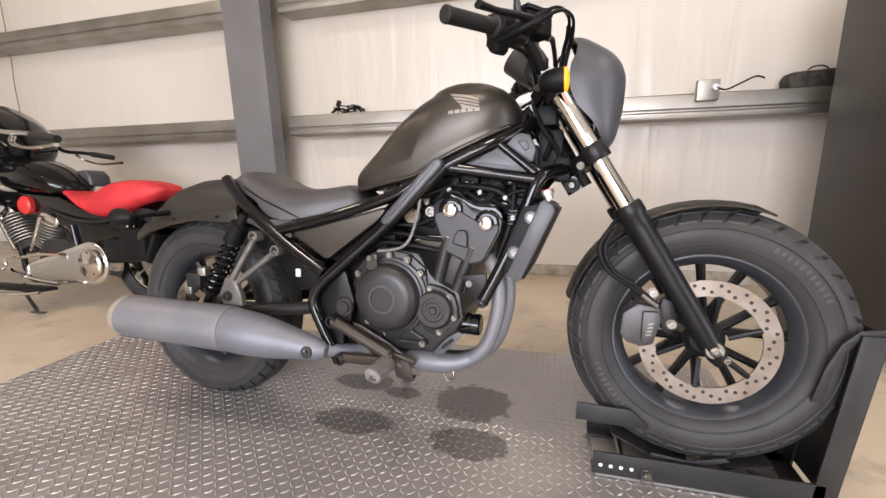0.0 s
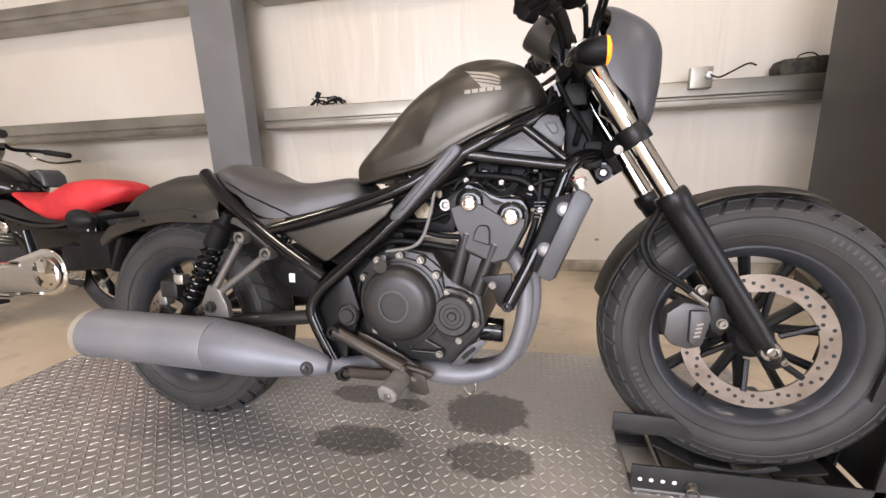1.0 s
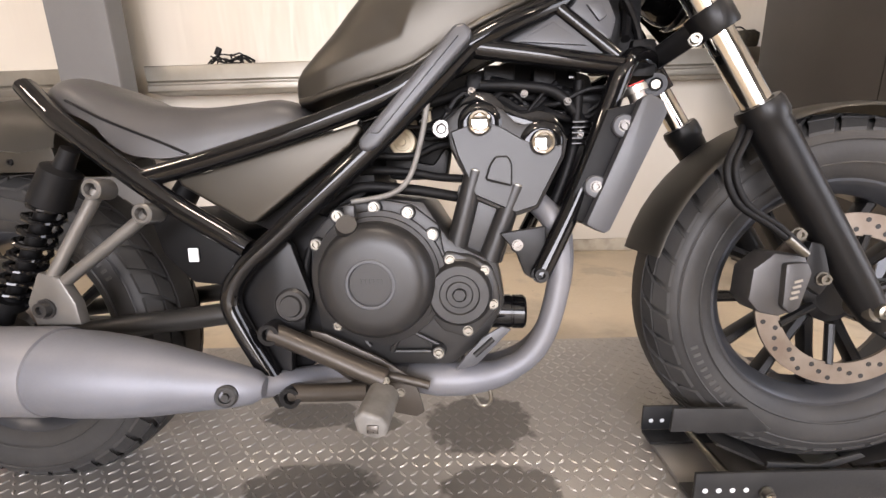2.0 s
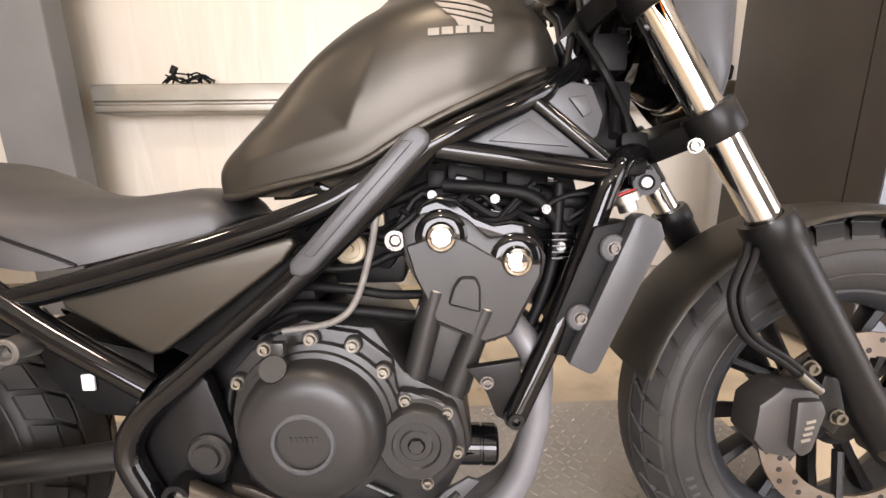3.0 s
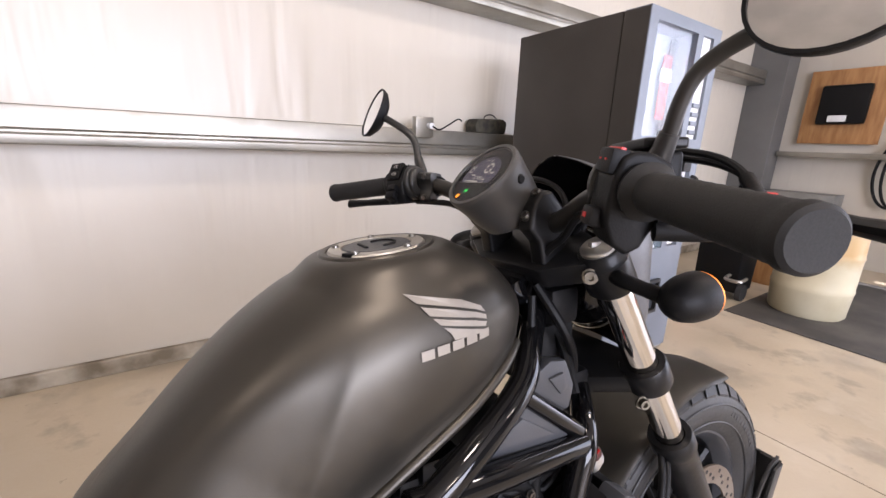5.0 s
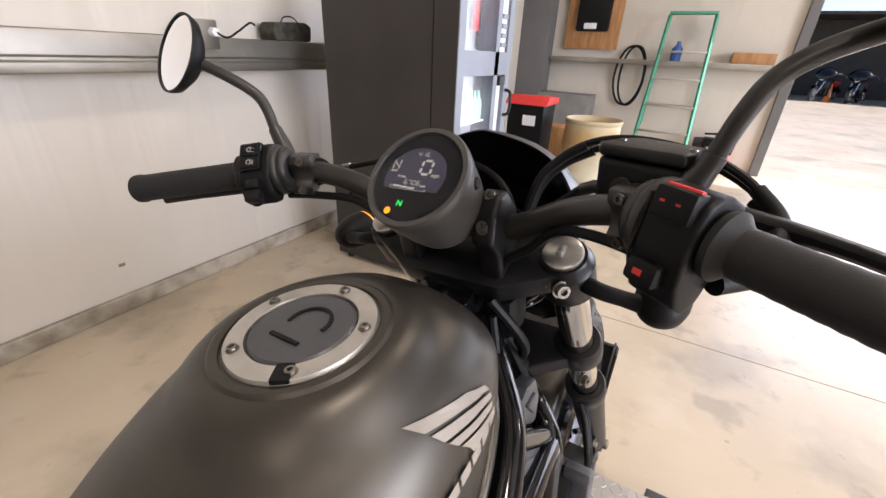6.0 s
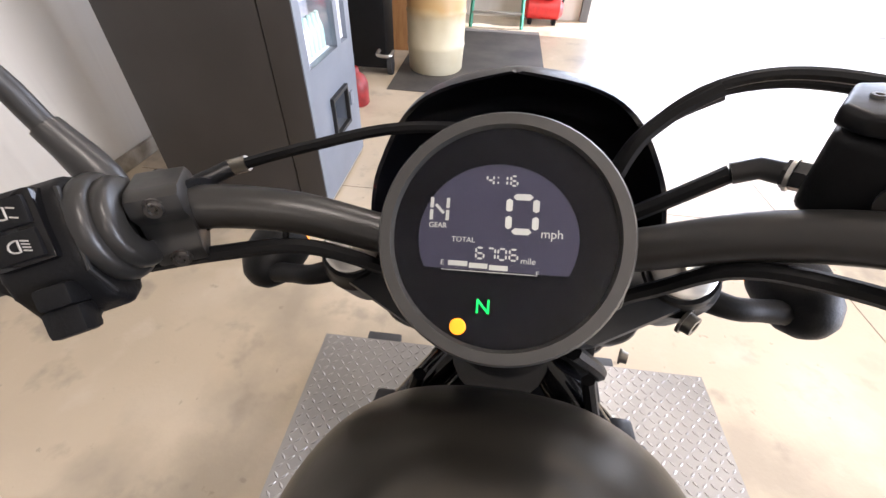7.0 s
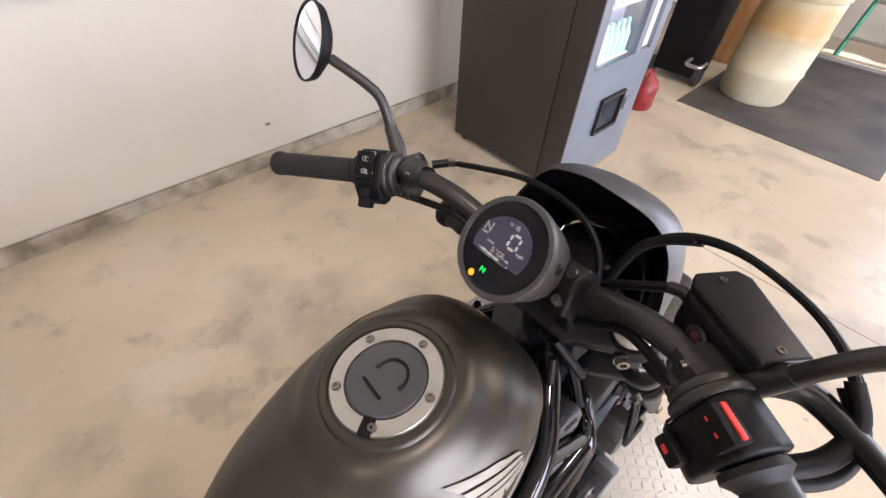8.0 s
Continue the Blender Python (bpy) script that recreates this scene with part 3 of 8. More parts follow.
def rim(parent, c, r, half, hub_r, spokes, label):
    bm = B()
    lathe(bm, c, (0, 1, 0), [(-half, r + 0.012), (-half, r - 0.004), (-half * 0.86, r - 0.014), (-half * 0.45, r - 0.026), (half * 0.45, r - 0.026), (half * 0.86, r - 0.014), (half, r - 0.004), (half, r + 0.012)], 80)
    ob = part("rim", bm, M_RIM, parent, label, 30)
    bm = B()
    lathe(bm, c, (0, 1, 0), [(-0.055, 0), (-0.055, hub_r * 0.7), (-0.045, hub_r), (0.045, hub_r), (0.055, hub_r * 0.7), (0.055, 0)], 32)
    part("hub", bm, M_SATIN, parent, "", 30)
    for k in range(spokes):
        for side in (-1, 1):
            a = 2 * math.pi * (k + 0.3) / spokes
            a1 = a + side * 0.14
            bm = B()
            p0 = Vector((c[0] + hub_r * 0.8 * math.cos(a), c[1], c[2] + hub_r * 0.8 * math.sin(a)))
            p1 = Vector((c[0] + (r - 0.02) * math.cos(a1 + side * 0.12), c[1], c[2] + (r - 0.02) * math.sin(a1 + side * 0.12)))
            tube(bm, [p0, (p0 + p1) / 2, p1], [0.011, 0.0095, 0.0115], 8, flat=1.7, per=3)
            part("spoke", bm, M_SATIN, ob)
    return ob


def disc(parent, c, y, r0, r1, holes_rows, label):
    """A drilled brake disc: dark discs on one face stand for shade in its holes."""
    bm = B()
    hr = 0.0042
    rows = [r0 + (r1 - r0) * f for f in (0.28, 0.5, 0.72)]
    lathe(bm, (c[0], y, c[2]), (0, 1, 0), [(-0.0022, r0), (-0.0022, r1), (0.0022, r1), (0.0022, r0)], 96, close=True)
    ob = part("brake_disc", bm, M_DISC, parent, label, 30)
    for k in range(48):
        a = 2 * math.pi * k / 48
        rr_ = rows[k % 3]
        bm = B()
        lathe(bm, (c[0] + rr_ * math.cos(a), y - 0.0026, c[2] + rr_ * math.sin(a)), (0, 1, 0), [(0, 0), (0, hr), (0.0006, hr)], 10)
        part("hole_shade", bm, M_DARK, ob)
    for k in range(6):
        bm = B()
        a = 2 * math.pi * (k + 0.25) / 6
        p0 = Vector((c[0] + 0.045 * math.cos(a), y + 0.012, c[2] + 0.045 * math.sin(a)))
        p1 = Vector((c[0] + r0 * 1.03 * math.cos(a + 0.1), y, c[2] + r0 * 1.03 * math.sin(a + 0.1)))
        tube(bm, [p0, p1], 0.007, 8, smooth=False)
        part("disc_carrier", bm, M_SATIN, ob)
    return ob


def bolt(bm, p, r, d=(0, -1, 0), h=None):
    h = h or r * 0.8
    lathe(bm, p, d, [(0, r * 1.25), (h * 0.25, r * 1.25), (h * 0.25, r), (h, r * 0.92), (h, r * 0.5), (h * 0.55, r * 0.45), (h * 0.55, 0)], 12)


# wheels
fw = group("front_wheel", "wide black tyre on a black spoked alloy wheel")
tyre(fw, FA, FR - 0.006, 0.066, 0.195)
tread(fw, FA, FR - 0.002, 0.066, 36)
rim(fw, FA, 0.2, 0.048, 0.045, 6, "black cast alloy rim")
disc(fw, FA, -0.074, 0.108, 0.145, 3, "drilled steel front brake disc")
rw = group("rear_wheel", "wide black tyre on a black spoked alloy wheel")
tyre(rw, RA, RR - 0.004, 0.075, 0.197)
tread(rw, RA, RR, 0.075, 36)
rim(rw, RA, 0.205, 0.055, 0.05, 6, "black cast alloy rim")
disc(rw, RA, -0.085, 0.085, 0.12, 3, "drilled steel rear brake disc")

# frame
frame_ob = group("frame", "gloss black tubular steel frame")
for s in (-1, 1):
    for pts, r in (
        ([(1.10, 0.035, 0.845), (1.055, 0.075, 0.815), (1.013, 0.108, 0.787), (0.939, 0.13, 0.753), (0.878, 0.138, 0.722), (0.80, 0.143, 0.680), (0.754, 0.145, 0.656), (0.626, 0.145, 0.614), (0.479, 0.145, 0.574), (0.365, 0.15, 0.547)], 0.0155),
        ([(0.862, 0.135, 0.727), (0.95, 0.131, 0.714), (1.108, 0.118, 0.692)], 0.0145),
        ([(1.008, 0.112, 0.783), (1.10, 0.113, 0.708)], 0.011),
        ([(1.19, 0.03, 0.72), (1.14, 0.085, 0.715), (1.11, 0.118, 0.692), (1.09, 0.125, 0.645), (1.045, 0.135, 0.516), (0.985, 0.148, 0.388)], 0.0155),
        ([(0.880, 0.14, 0.722), (0.74, 0.153, 0.588), (0.595, 0.16, 0.464), (0.53, 0.162, 0.408), (0.503, 0.162, 0.36), (0.517, 0.162, 0.309), (0.579, 0.158, 0.185)], 0.0165),
        ([(0.165, 0.115, 0.70), (0.205, 0.13, 0.668), (0.266, 0.148, 0.622), (0.407, 0.158, 0.519), (0.537, 0.16, 0.437)], 0.0165),
    ):
        bm = B()
        tube(bm, [(x, s * y, z) for x, y, z in pts], r, 14)
        part("frame_tube", bm, M_GLOSS, frame_ob)
    bm = B()
    prism(bm, [(0.515, 0.40), (0.555, 0.43), (0.575, 0.47), (0.60, 0.44), (0.625, 0.36), (0.612, 0.30), (0.59, 0.29), (0.585, 0.2), (0.565, 0.19), (0.52, 0.31), (0.507, 0.36)], s * 0.13, s * 0.15, "y", 0.008)
    part("pivot_plate", bm, M_SATIN, frame_ob)
    bm = B()
    lathe(bm, (0.596, s * 0.148, 0.344), (0, s, 0), [(0, 0.028), (0.006, 0.028), (0.01, 0.024), (0.01, 0.018), (0.014, 0.016), (0.014, 0)], 28)
    part("pivot_cap", bm, M_CASE, frame_ob)
    bm = B()
    bolt(bm, (0.985, s * 0.152, 0.39), 0.011, (0, s, 0), 0.012)
    part("engine_bolt", bm, M_SATIN, frame_ob)
bm = B()
tube(bm, [(1.075, 0, 0.885), (1.205, 0, 0.672)], 0.033, 20, smooth=False)
part("head_tube", bm, M_GLOSS, frame_ob)
for s in (-1, 1):
    bm = B()
    prism(bm, [(0.862, 0.742), (0.876, 0.744), (0.886, 0.734), (0.884, 0.722), (0.748, 0.582), (0.735, 0.576), (0.722, 0.58), (0.722, 0.594)], s * 0.15, s * 0.176, "y", 0.008, 3)
    ob = part("frame_pad", bm, M_GREYPL, BIKE, "grey ribbed plastic frame cover")
    bm = B()
    prism(bm, [(0.855, 0.728), (0.868, 0.727), (0.752, 0.601), (0.739, 0.602)], s * 0.174, s * 0.1785, "y", 0.002)
    part("rib", bm, M_GREYPL, ob)
    # triangular panels behind the frame tubes
    bm = B()
    prism(bm, [(0.905, 0.729), (1.007, 0.772), (1.083, 0.716), (1.08, 0.71), (0.915, 0.722)], s * 0.10, s * 0.118, "y", 0.004)
    ob = part("triangle_panel", bm, M_GREYPL, BIKE, "grey plastic frame infill panel")
    bm = B()
    prism(bm, [(0.955, 0.733), (1.005, 0.759), (1.055, 0.724)], s * 0.117, s * 0.1215, "y", 0.003)
    part("raised_panel", bm, M_GREYPL, ob)
    bm = B()
    prism(bm, [(1.02, 0.785), (1.06, 0.805), (1.085, 0.80), (1.10, 0.765), (1.094, 0.737), (1.085, 0.735)], s * 0.088, s * 0.106, "y", 0.004)
    ob = part("head_panel", bm, M_GREYPL, BIKE, "grey plastic head tube cover")
    bm = B()
    prism(bm, [(1.055, 0.785), (1.078, 0.788), (1.086, 0.768), (1.075, 0.76)], s * 0.104, s * 0.110, "y", 0.003)
    part("raised_panel", bm, M_GREYPL, ob)
    # side covers
    bm = B()
    prism(bm, [(0.425, 0.548), (0.47, 0.556), (0.715, 0.622), (0.722, 0.612), (0.702, 0.588), (0.545, 0.476), (0.531, 0.474), (0.43, 0.535)], s * 0.125, s * 0.147, "y", 0.008, 3)
    part("side_cover", bm, M_TANK, BIKE, "satin grey metal side cover")

# tank
TOP = [(0.590, 0.692), (0.594, 0.713), (0.605, 0.731), (0.626, 0.755), (0.65, 0.781), (0.70, 0.833), (0.75, 0.879), (0.80, 0.913), (0.85, 0.934), (0.89, 0.9415), (0.93, 0.944), (0.97, 0.941), (1.0, 0.931), (1.03, 0.907), (1.05, 0.880), (1.06, 0.858)]
LOW = [(0.590, 0.672), (0.62, 0.672), (0.65, 0.677), (0.69, 0.686), (0.75, 0.698), (0.79, 0.708), (0.815, 0.721), (0.84, 0.736), (0.88, 0.758), (0.94, 0.785), (1.0, 0.815), (1.06, 0.842)]
WID = [(0.590, 0.050), (0.594, 0.065), (0.603, 0.080), (0.62, 0.089), (0.66, 0.104), (0.74, 0.116), (0.80, 0.121), (0.86, 0.124), (0.92, 0.121), (0.97, 0.112), (1.01, 0.096), (1.04, 0.071), (1.06, 0.040)]


def ease(v, w):
    v = min(1, max(0, v / w))
    return v * v * (3 - 2 * v)


def tank():
    xs = [0.590, 0.5915, 0.594, 0.597] + [0.60 + 0.003 * k for k in range(149)] + [1.05, 1.055, 1.058, 1.06]
    rings = []
    for x in xs:
        top, low, w = lerp(TOP, x), lerp(LOW, x), lerp(WID, x)
        H = top - low
        half = []
        half.append((0.80 * w, low - 0.004))
        half.append((0.955 * w, low))
        half.append((0.945 * w, low + 0.05 * H))
        half.append((0.96 * w, low + 0.11 * H))
        zm = low + 0.38 * H
        for k in range(1, 9):
            t = k / 9
            half.append((w * (0.965 + 0.035 * math.sin(t * math.pi / 2)), low + H * (0.12 + 0.26 * t)))
        for k in range(0, 25):
            a = math.pi / 2 * k / 24
            half.append((w * max(0, math.cos(a)) ** 0.92, zm + (top - zm) * math.sin(a) ** 0.78))
        # flat knee panel let into the flank behind a sharp fold
        fixed = []
        for y, z in half:
            edge = min(0.827, 0.781 + (z - 0.752) * 0.42)
            floor_ = 0.713 + (x - 0.651) * 0.29
            d_ = max(0, min(edge - x, 1.2 * (z - floor_)))
            f = 0.0125 * (1 - math.exp(-d_ / 0.035)) * ease(0.885 - (0.828 - x) * 0.40 - z, 0.055) * ease(x - 0.60, 0.07)
            r_ = math.hypot(x - 0.893, y)
            if z > 0.90 and r_ < 0.10:
                flat = 1 - ease(r_ - 0.064, 0.032)
                z += (0.9390 + 0.1 * (x - 0.893) - z) * flat
            fixed.append((y - f, z))
        rings.append([(x, -y, z) for y, z in fixed] + [(x, y, z) for y, z in fixed[-2::-1]])
    bm = B()
    loft(bm, rings)
    ob = part("fuel_tank", bm, M_TANK, BIKE, "satin dark grey teardrop fuel tank", 50)
    # rolled lower seam
    for s in (-1, 1):
        bm = B()
        pts = [(x, s * (lerp(WID, x) * 0.95 + 0.001), lerp(LOW, x) - 0.003) for x in (0.605, 0.63, 0.65, 0.70, 0.75, 0.80, 0.85, 0.90, 0.95, 1.0, 1.03)]
        tube(bm, pts, 0.0058, 10, per=3)
        part("tank_seam", bm, M_TANK, ob)
    return ob


TANK = tank()


def tank_y(x, z):
    top, low, w = lerp(TOP, x), lerp(LOW, x), lerp(WID, x)
    zm = low + 0.38 * (top - low)
    t = min(1, max(0, (z - zm) / (top - zm)))
    return w * max(0, 1 - t ** 2.56) ** 0.46


def emblem(poly, s):
    """A thin plate laid on the tank's flank, from an outline in (x, z)."""
    bm = B()
    cx = sum(p[0] for p in poly) / len(poly)
    cz = sum(p[1] for p in poly) / len(poly)
    ctr = bm.verts.new((cx, s * (tank_y(cx, cz) + 0.0024), cz))
    ring = []
    n = len(poly)
    for k in range(n):
        (x0, z0), (x1, z1) = poly[k], poly[(k + 1) % n]
        for j in range(4):
            x, z = x0 + (x1 - x0) * j / 4, z0 + (z1 - z0) * j / 4
            ring.append(bm.verts.new((x, s * (tank_y(x, z) + 0.0022), z)))
    for k in range(len(ring)):
        bm.faces.new((ctr, ring[k], ring[(k + 1) % len(ring)]))
    part("tank_emblem", bm, M_WHITE, TANK, "pale grey printed emblem shape")


for s in (-1, 1):
    emblem([(0.879, 0.910), (0.934, 0.8995), (0.956, 0.8905), (0.9605, 0.884), (0.950, 0.888), (0.925, 0.8945), (0.889, 0.9015)], s)
    emblem([(0.8915, 0.8985), (0.925, 0.892), (0.950, 0.8855), (0.961, 0.881), (0.9608, 0.877), (0.945, 0.8815), (0.898, 0.8905)], s)
    emblem([(0.9005, 0.888), (0.945, 0.879), (0.9607, 0.8745), (0.9585, 0.8705), (0.940, 0.8745), (0.907, 0.8815)], s)
    emblem([(0.9095, 0.879), (0.940, 0.872), (0.9575, 0.868), (0.949, 0.8655), (0.920, 0.866), (0.9165, 0.8725)], s)
    for k in range(5):
        x0, dz = 0.884 + k * 0.0164, 0.0013 * k
        emblem([(x0, 0.8625 + dz), (x0 + 0.0132, 0.8632 + dz), (x0 + 0.0132, 0.8545 + dz), (x0, 0.8538 + dz)], s)

# fuel cap
CAPC = Vector((0.893, 0.0, 0.9395))
cap = group("fuel_cap", "round fuel filler cap with a brushed alloy ring")
CAPN = Vector((-0.10, 0, 1)).normalized()
bm = B()
lathe(bm, CAPC - CAPN * 0.008, CAPN, [(0.002, 0.067), (0.0074, 0.0645), (0.0096, 0.0620), (0.0100, 0.0595), (0.0092, 0.0560), (0.004, 0.0545)], 64)
part("cap_seat", bm, M_TANK, cap, "", 30)
bm = B()
lathe(bm, CAPC, CAPN, [(-0.01, 0.054), (0.0, 0.054), (0.0025, 0.0525), (0.0025, 0.0395), (0.0, 0.0385), (-0.006, 0.0385)], 64)
part("cap_ring", bm, M_ALLOY, cap, "brushed alloy ring", 30)
bm = B()
lathe(bm, CAPC, CAPN, [(-0.006, 0.0385), (0.001, 0.038), (0.0025, 0.036), (0.0025, 0.0)], 48)
part("cap_lid", bm, M_GREYPL, cap, "dark grey lid", 30)
bm = B()
u, v = Vector((1, 0, 0.10)).normalized(), Vector((0, 1, 0))
for a0, a1 in ((20, 160),):
    pts = [CAPC + CAPN * 0.003 + u * (0.016 * math.cos(radians(a)) + 0.004) + v * (0.016 * math.sin(radians(a)) - 0.002) for a in range(-100, 111, 15)]
    tube(bm, pts, 0.0016, 6, per=2)
box(bm, (0, 0, 0), (0.003, 0.028, 0.002), 0, Matrix.Translation(CAPC + CAPN * 0.003 - u * 0.016))
part("key_flap", bm, M_PLASTIC, cap, "black key flap outline")
for k in range(5):
    a = radians(72 * k + 5)
    bm = B()
    bolt(bm, CAPC + CAPN * 0.002 + u * 0.046 * math.cos(a) + v * 0.046 * math.sin(a), 0.0038, CAPN, 0.003)
    part("cap_bolt", bm, M_STEEL, cap)
bm = B()
a = radians(215)
box(bm, (0, 0, 0), (0.016, 0.012, 0.004), 0.001, Matrix.Translation(CAPC + CAPN * 0.002 + u * 0.046 * math.cos(a) + v * 0.046 * math.sin(a)) @ Matrix.Rotation(a, 4, "Z"))
part("cap_hinge", bm, M_PLASTIC, cap)


# seat
def seat():
    top = [(0.165, 0.700), (0.18, 0.722), (0.215, 0.728), (0.25, 0.717), (0.30, 0.694), (0.36, 0.677), (0.44, 0.672), (0.51, 0.679), (0.55, 0.684), (0.58, 0.679), (0.60, 0.664), (0.612, 0.646)]
    low = [(0.165, 0.684), (0.20, 0.668), (0.25, 0.652), (0.286, 0.634), (0.313, 0.603), (0.351, 0.585), (0.392, 0.580), (0.43, 0.585), (0.50, 0.601), (0.56, 0.616), (0.60, 0.630), (0.612, 0.640)]
    wid = [(0.165, 0.085), (0.20, 0.11), (0.26, 0.128), (0.34, 0.135), (0.44, 0.122), (0.52, 0.098), (0.59, 0.080), (0.612, 0.06)]
    rings = []
    for k in range(33):
        x = 0.165 + (0.612 - 0.165) * k / 32
        t, l, w = lerp(top, x), lerp(low, x), lerp(wid, x)
        half = []
        for j in range(13):
            a = math.pi / 2 * j / 12
            half.append((w * math.cos(a) ** 0.55, l + (t - l) * math.sin(a) ** 0.75))
        half = [(w * 0.8, l - 0.002)] + half
        rings.append([(x, -y, z) for y, z in half] + [(x, y, z) for y, z in half[-2::-1]])
    bm = B()
    loft(bm, rings)
    ob = part("seat", bm, M_SEAT, BIKE, "black vinyl solo saddle", 60)
    for s in (-1, 1):
        bm = B()
        tube(bm, [(0.235, s * 0.121, 0.676), (0.27, s * 0.130, 0.660), (0.308, s * 0.1325, 0.641), (0.361, s * 0.1335, 0.619), (0.40, s * 0.130, 0.602), (0.432, s * 0.1245, 0.586)], 0.0022, 8)
        part("welt", bm, M_PLASTIC, ob, "stitched black welt")
    return ob


seat()


# fenders
def fender(name, rows, material, label, thick=0.003, crown=0.35):
    """rows: x, z of the ridge, x, z of the side edge, half width."""
    rings = []
    for xr, zr, xe, ze, w in rows:
        line = []
        for j in range(17):
            a = -1 + 2 * j / 16
            e = abs(a) ** 1.9
            line.append((xr + (xe - xr) * e, math.sin(a * math.pi / 2) * w if abs(a) < 1 else a * w, zr + (ze - zr) * e))
        rings.append(line)
    bm = B()
    loft(bm, rings, caps=False, closed=False)
    bmesh.ops.solidify(bm, geom=bm.faces[:], thickness=thick)
    return part(name, bm, material, BIKE, label, 50)


rf = fender("rear_fender", [(-0.266, 0.508, -0.245, 0.50, 0.085), (-0.258, 0.555, -0.226, 0.520, 0.088), (-0.230, 0.602, -0.19, 0.542, 0.09), (-0.18, 0.648, -0.13, 0.558, 0.092), (-0.116, 0.680, -0.08, 0.572, 0.098), (-0.03, 0.702, -0.01, 0.586, 0.101), (0.06, 0.708, 0.06, 0.596, 0.104), (0.13, 0.708, 0.13, 0.590, 0.106), (0.19, 0.700, 0.185, 0.592, 0.106)], M_TANK_LIT, "satin grey rear mudguard")
for s in (-1, 1):
    bm = B()
    pts = [(-0.250, 0.512), (-0.205, 0.553), (-0.123, 0.568), (-0.024, 0.593), (0.059, 0.607), (0.130, 0.598), (0.19, 0.606), (0.20, 0.564), (0.10, 0.566), (0.014, 0.567), (-0.092, 0.550), (-0.195, 0.520), (-0.245, 0.490)]
    prism(bm, pts, s * 0.100, s * 0.114, "y", 0.004)
    ob = part("fender_stay", bm, M_TANK, rf, "satin grey fender side panel")
    for x, z in ((-0.07, 0.570), (0.115, 0.583)):
        bm = B()
        bolt(bm, (x, s * 0.112, z), 0.006, (0, s, 0))
        part("stay_bolt", bm, M_SATIN, ob)
arc = []
for k in range(15):
    a = radians(68 + 98 * k / 14)
    ro, ri = 0.326, 0.311
    if k == 0:
        ro = 0.321
    arc.append((FA.x + ro * math.cos(a), FA.z + ro * math.sin(a), FA.x + ri * math.cos(a), FA.z + ri * math.sin(a), 0.072 - (0.02 if k == 0 else 0.008 if k == 1 else 0)))
ff = fender("front_fender", arc, M_TANK_LIT, "satin grey front mudguard", 0.003)

# fork
fork = group("front_fork", "chrome fork tubes with satin black lower legs")
F0 = Vector((1.154, 0, 0.877))


def fk(s, y, fwd=0.0):
    """A point at distance s down the fork line, set forward at right angles to it."""
    return F0 + STEER * s + Vector((0.8505, 0, 0.526)) * fwd + Vector((0, y, 0))


for sd in (-1, 1):
    y = sd * 0.113
    bm = B()
    tube(bm, [fk(-0.055, y), fk(0.32, y)], 0.0205, 28, smooth=False)
    part("fork_tube", bm, M_CHROME, fork, "polished chrome tube")
    bm = B()
    lathe(bm, fk(0, y), STEER, [(0.285, 0.0215), (0.285, 0.030), (0.292, 0.0325), (0.312, 0.0325), (0.318, 0.0295), (0.345, 0.0285), (0.58, 0.0255), (0.62, 0.024), (0.67, 0.021), (0.69, 0.014), (0.69, 0)], 32)
    low = part("fork_lower", bm, M_SATIN, fork, "satin black lower leg", 40)
    bm = B()
    lathe(bm, FA + Vector((0, y * 0.8, 0)), (0, sd, 0), [(0, 0.021), (0.035, 0.021), (0.042, 0.018), (0.042, 0.012), (0.05, 0.011), (0.052, 0.007), (0.046, 0.006), (0.046, 0)], 24)
    part("axle_end", bm, M_STEEL, low, "plated axle bolt")
    bm = B()
    bolt(bm, Vector((1.522, y - sd * -0.008, 0.302)), 0.007, (0, sd, 0), 0.01)
    part("pinch_bolt", bm, M_STEEL, low)
    # lower clamp and collar
    bm = B()
    lathe(bm, fk(0, y), STEER, [(0.128, 0.021), (0.128, 0.029), (0.132, 0.031), (0.164, 0.031), (0.168, 0.029), (0.168, 0.021)], 28)
    col = part("fork_clamp", bm, M_SATIN, fork, "satin black lower yoke clamp")
    if sd < 0:
        bm = B()
        bolt(bm, Vector((1.203, sd * 0.128, 0.722)), 0.0072, (-0.3, sd, 0), 0.009)
        part("clamp_bolt", bm, M_STEEL, col)
    bm = B()
    lathe(bm, fk(0, y), STEER, [(-0.064, 0), (-0.064, 0.0235), (-0.061, 0.0255), (-0.054, 0.0265), (-0.050, 0.030), (-0.012, 0.030), (-0.008, 0.027), (-0.008, 0.02)], 28)
    top = part("top_clamp", bm, M_SATIN, fork, "black top yoke clamp")
    bm = B()
    lathe(bm, fk(-0.064, y), -STEER, [(-0.001, 0.0205), (0.004, 0.0205), (0.006, 0.018), (0.006, 0.0)], 28)
    part("fork_cap", bm, M_ALLOY, top, "bright alloy fork cap")
    bm = B()
    box(bm, fk(-0.071, y), (0.022, 0.006, 0.006), 0.001)
    part("cap_slot", bm, M_ALLOY, top)
    if sd < 0:
        bm = B()
        bolt(bm, Vector((1.103, sd * 0.118, 0.902)), 0.0075, (-0.7, sd * 0.7, 0), 0.008)
        part("yoke_bolt", bm, M_STEEL, top)
bm = B()
prism(bm, [(-0.125, -0.02), (-0.11, 0.015), (-0.05, 0.04), (0.05, 0.04), (0.11, 0.015), (0.125, -0.02), (0.06, -0.055), (-0.06, -0.055)], 0, 0.03, "z", 0.006)
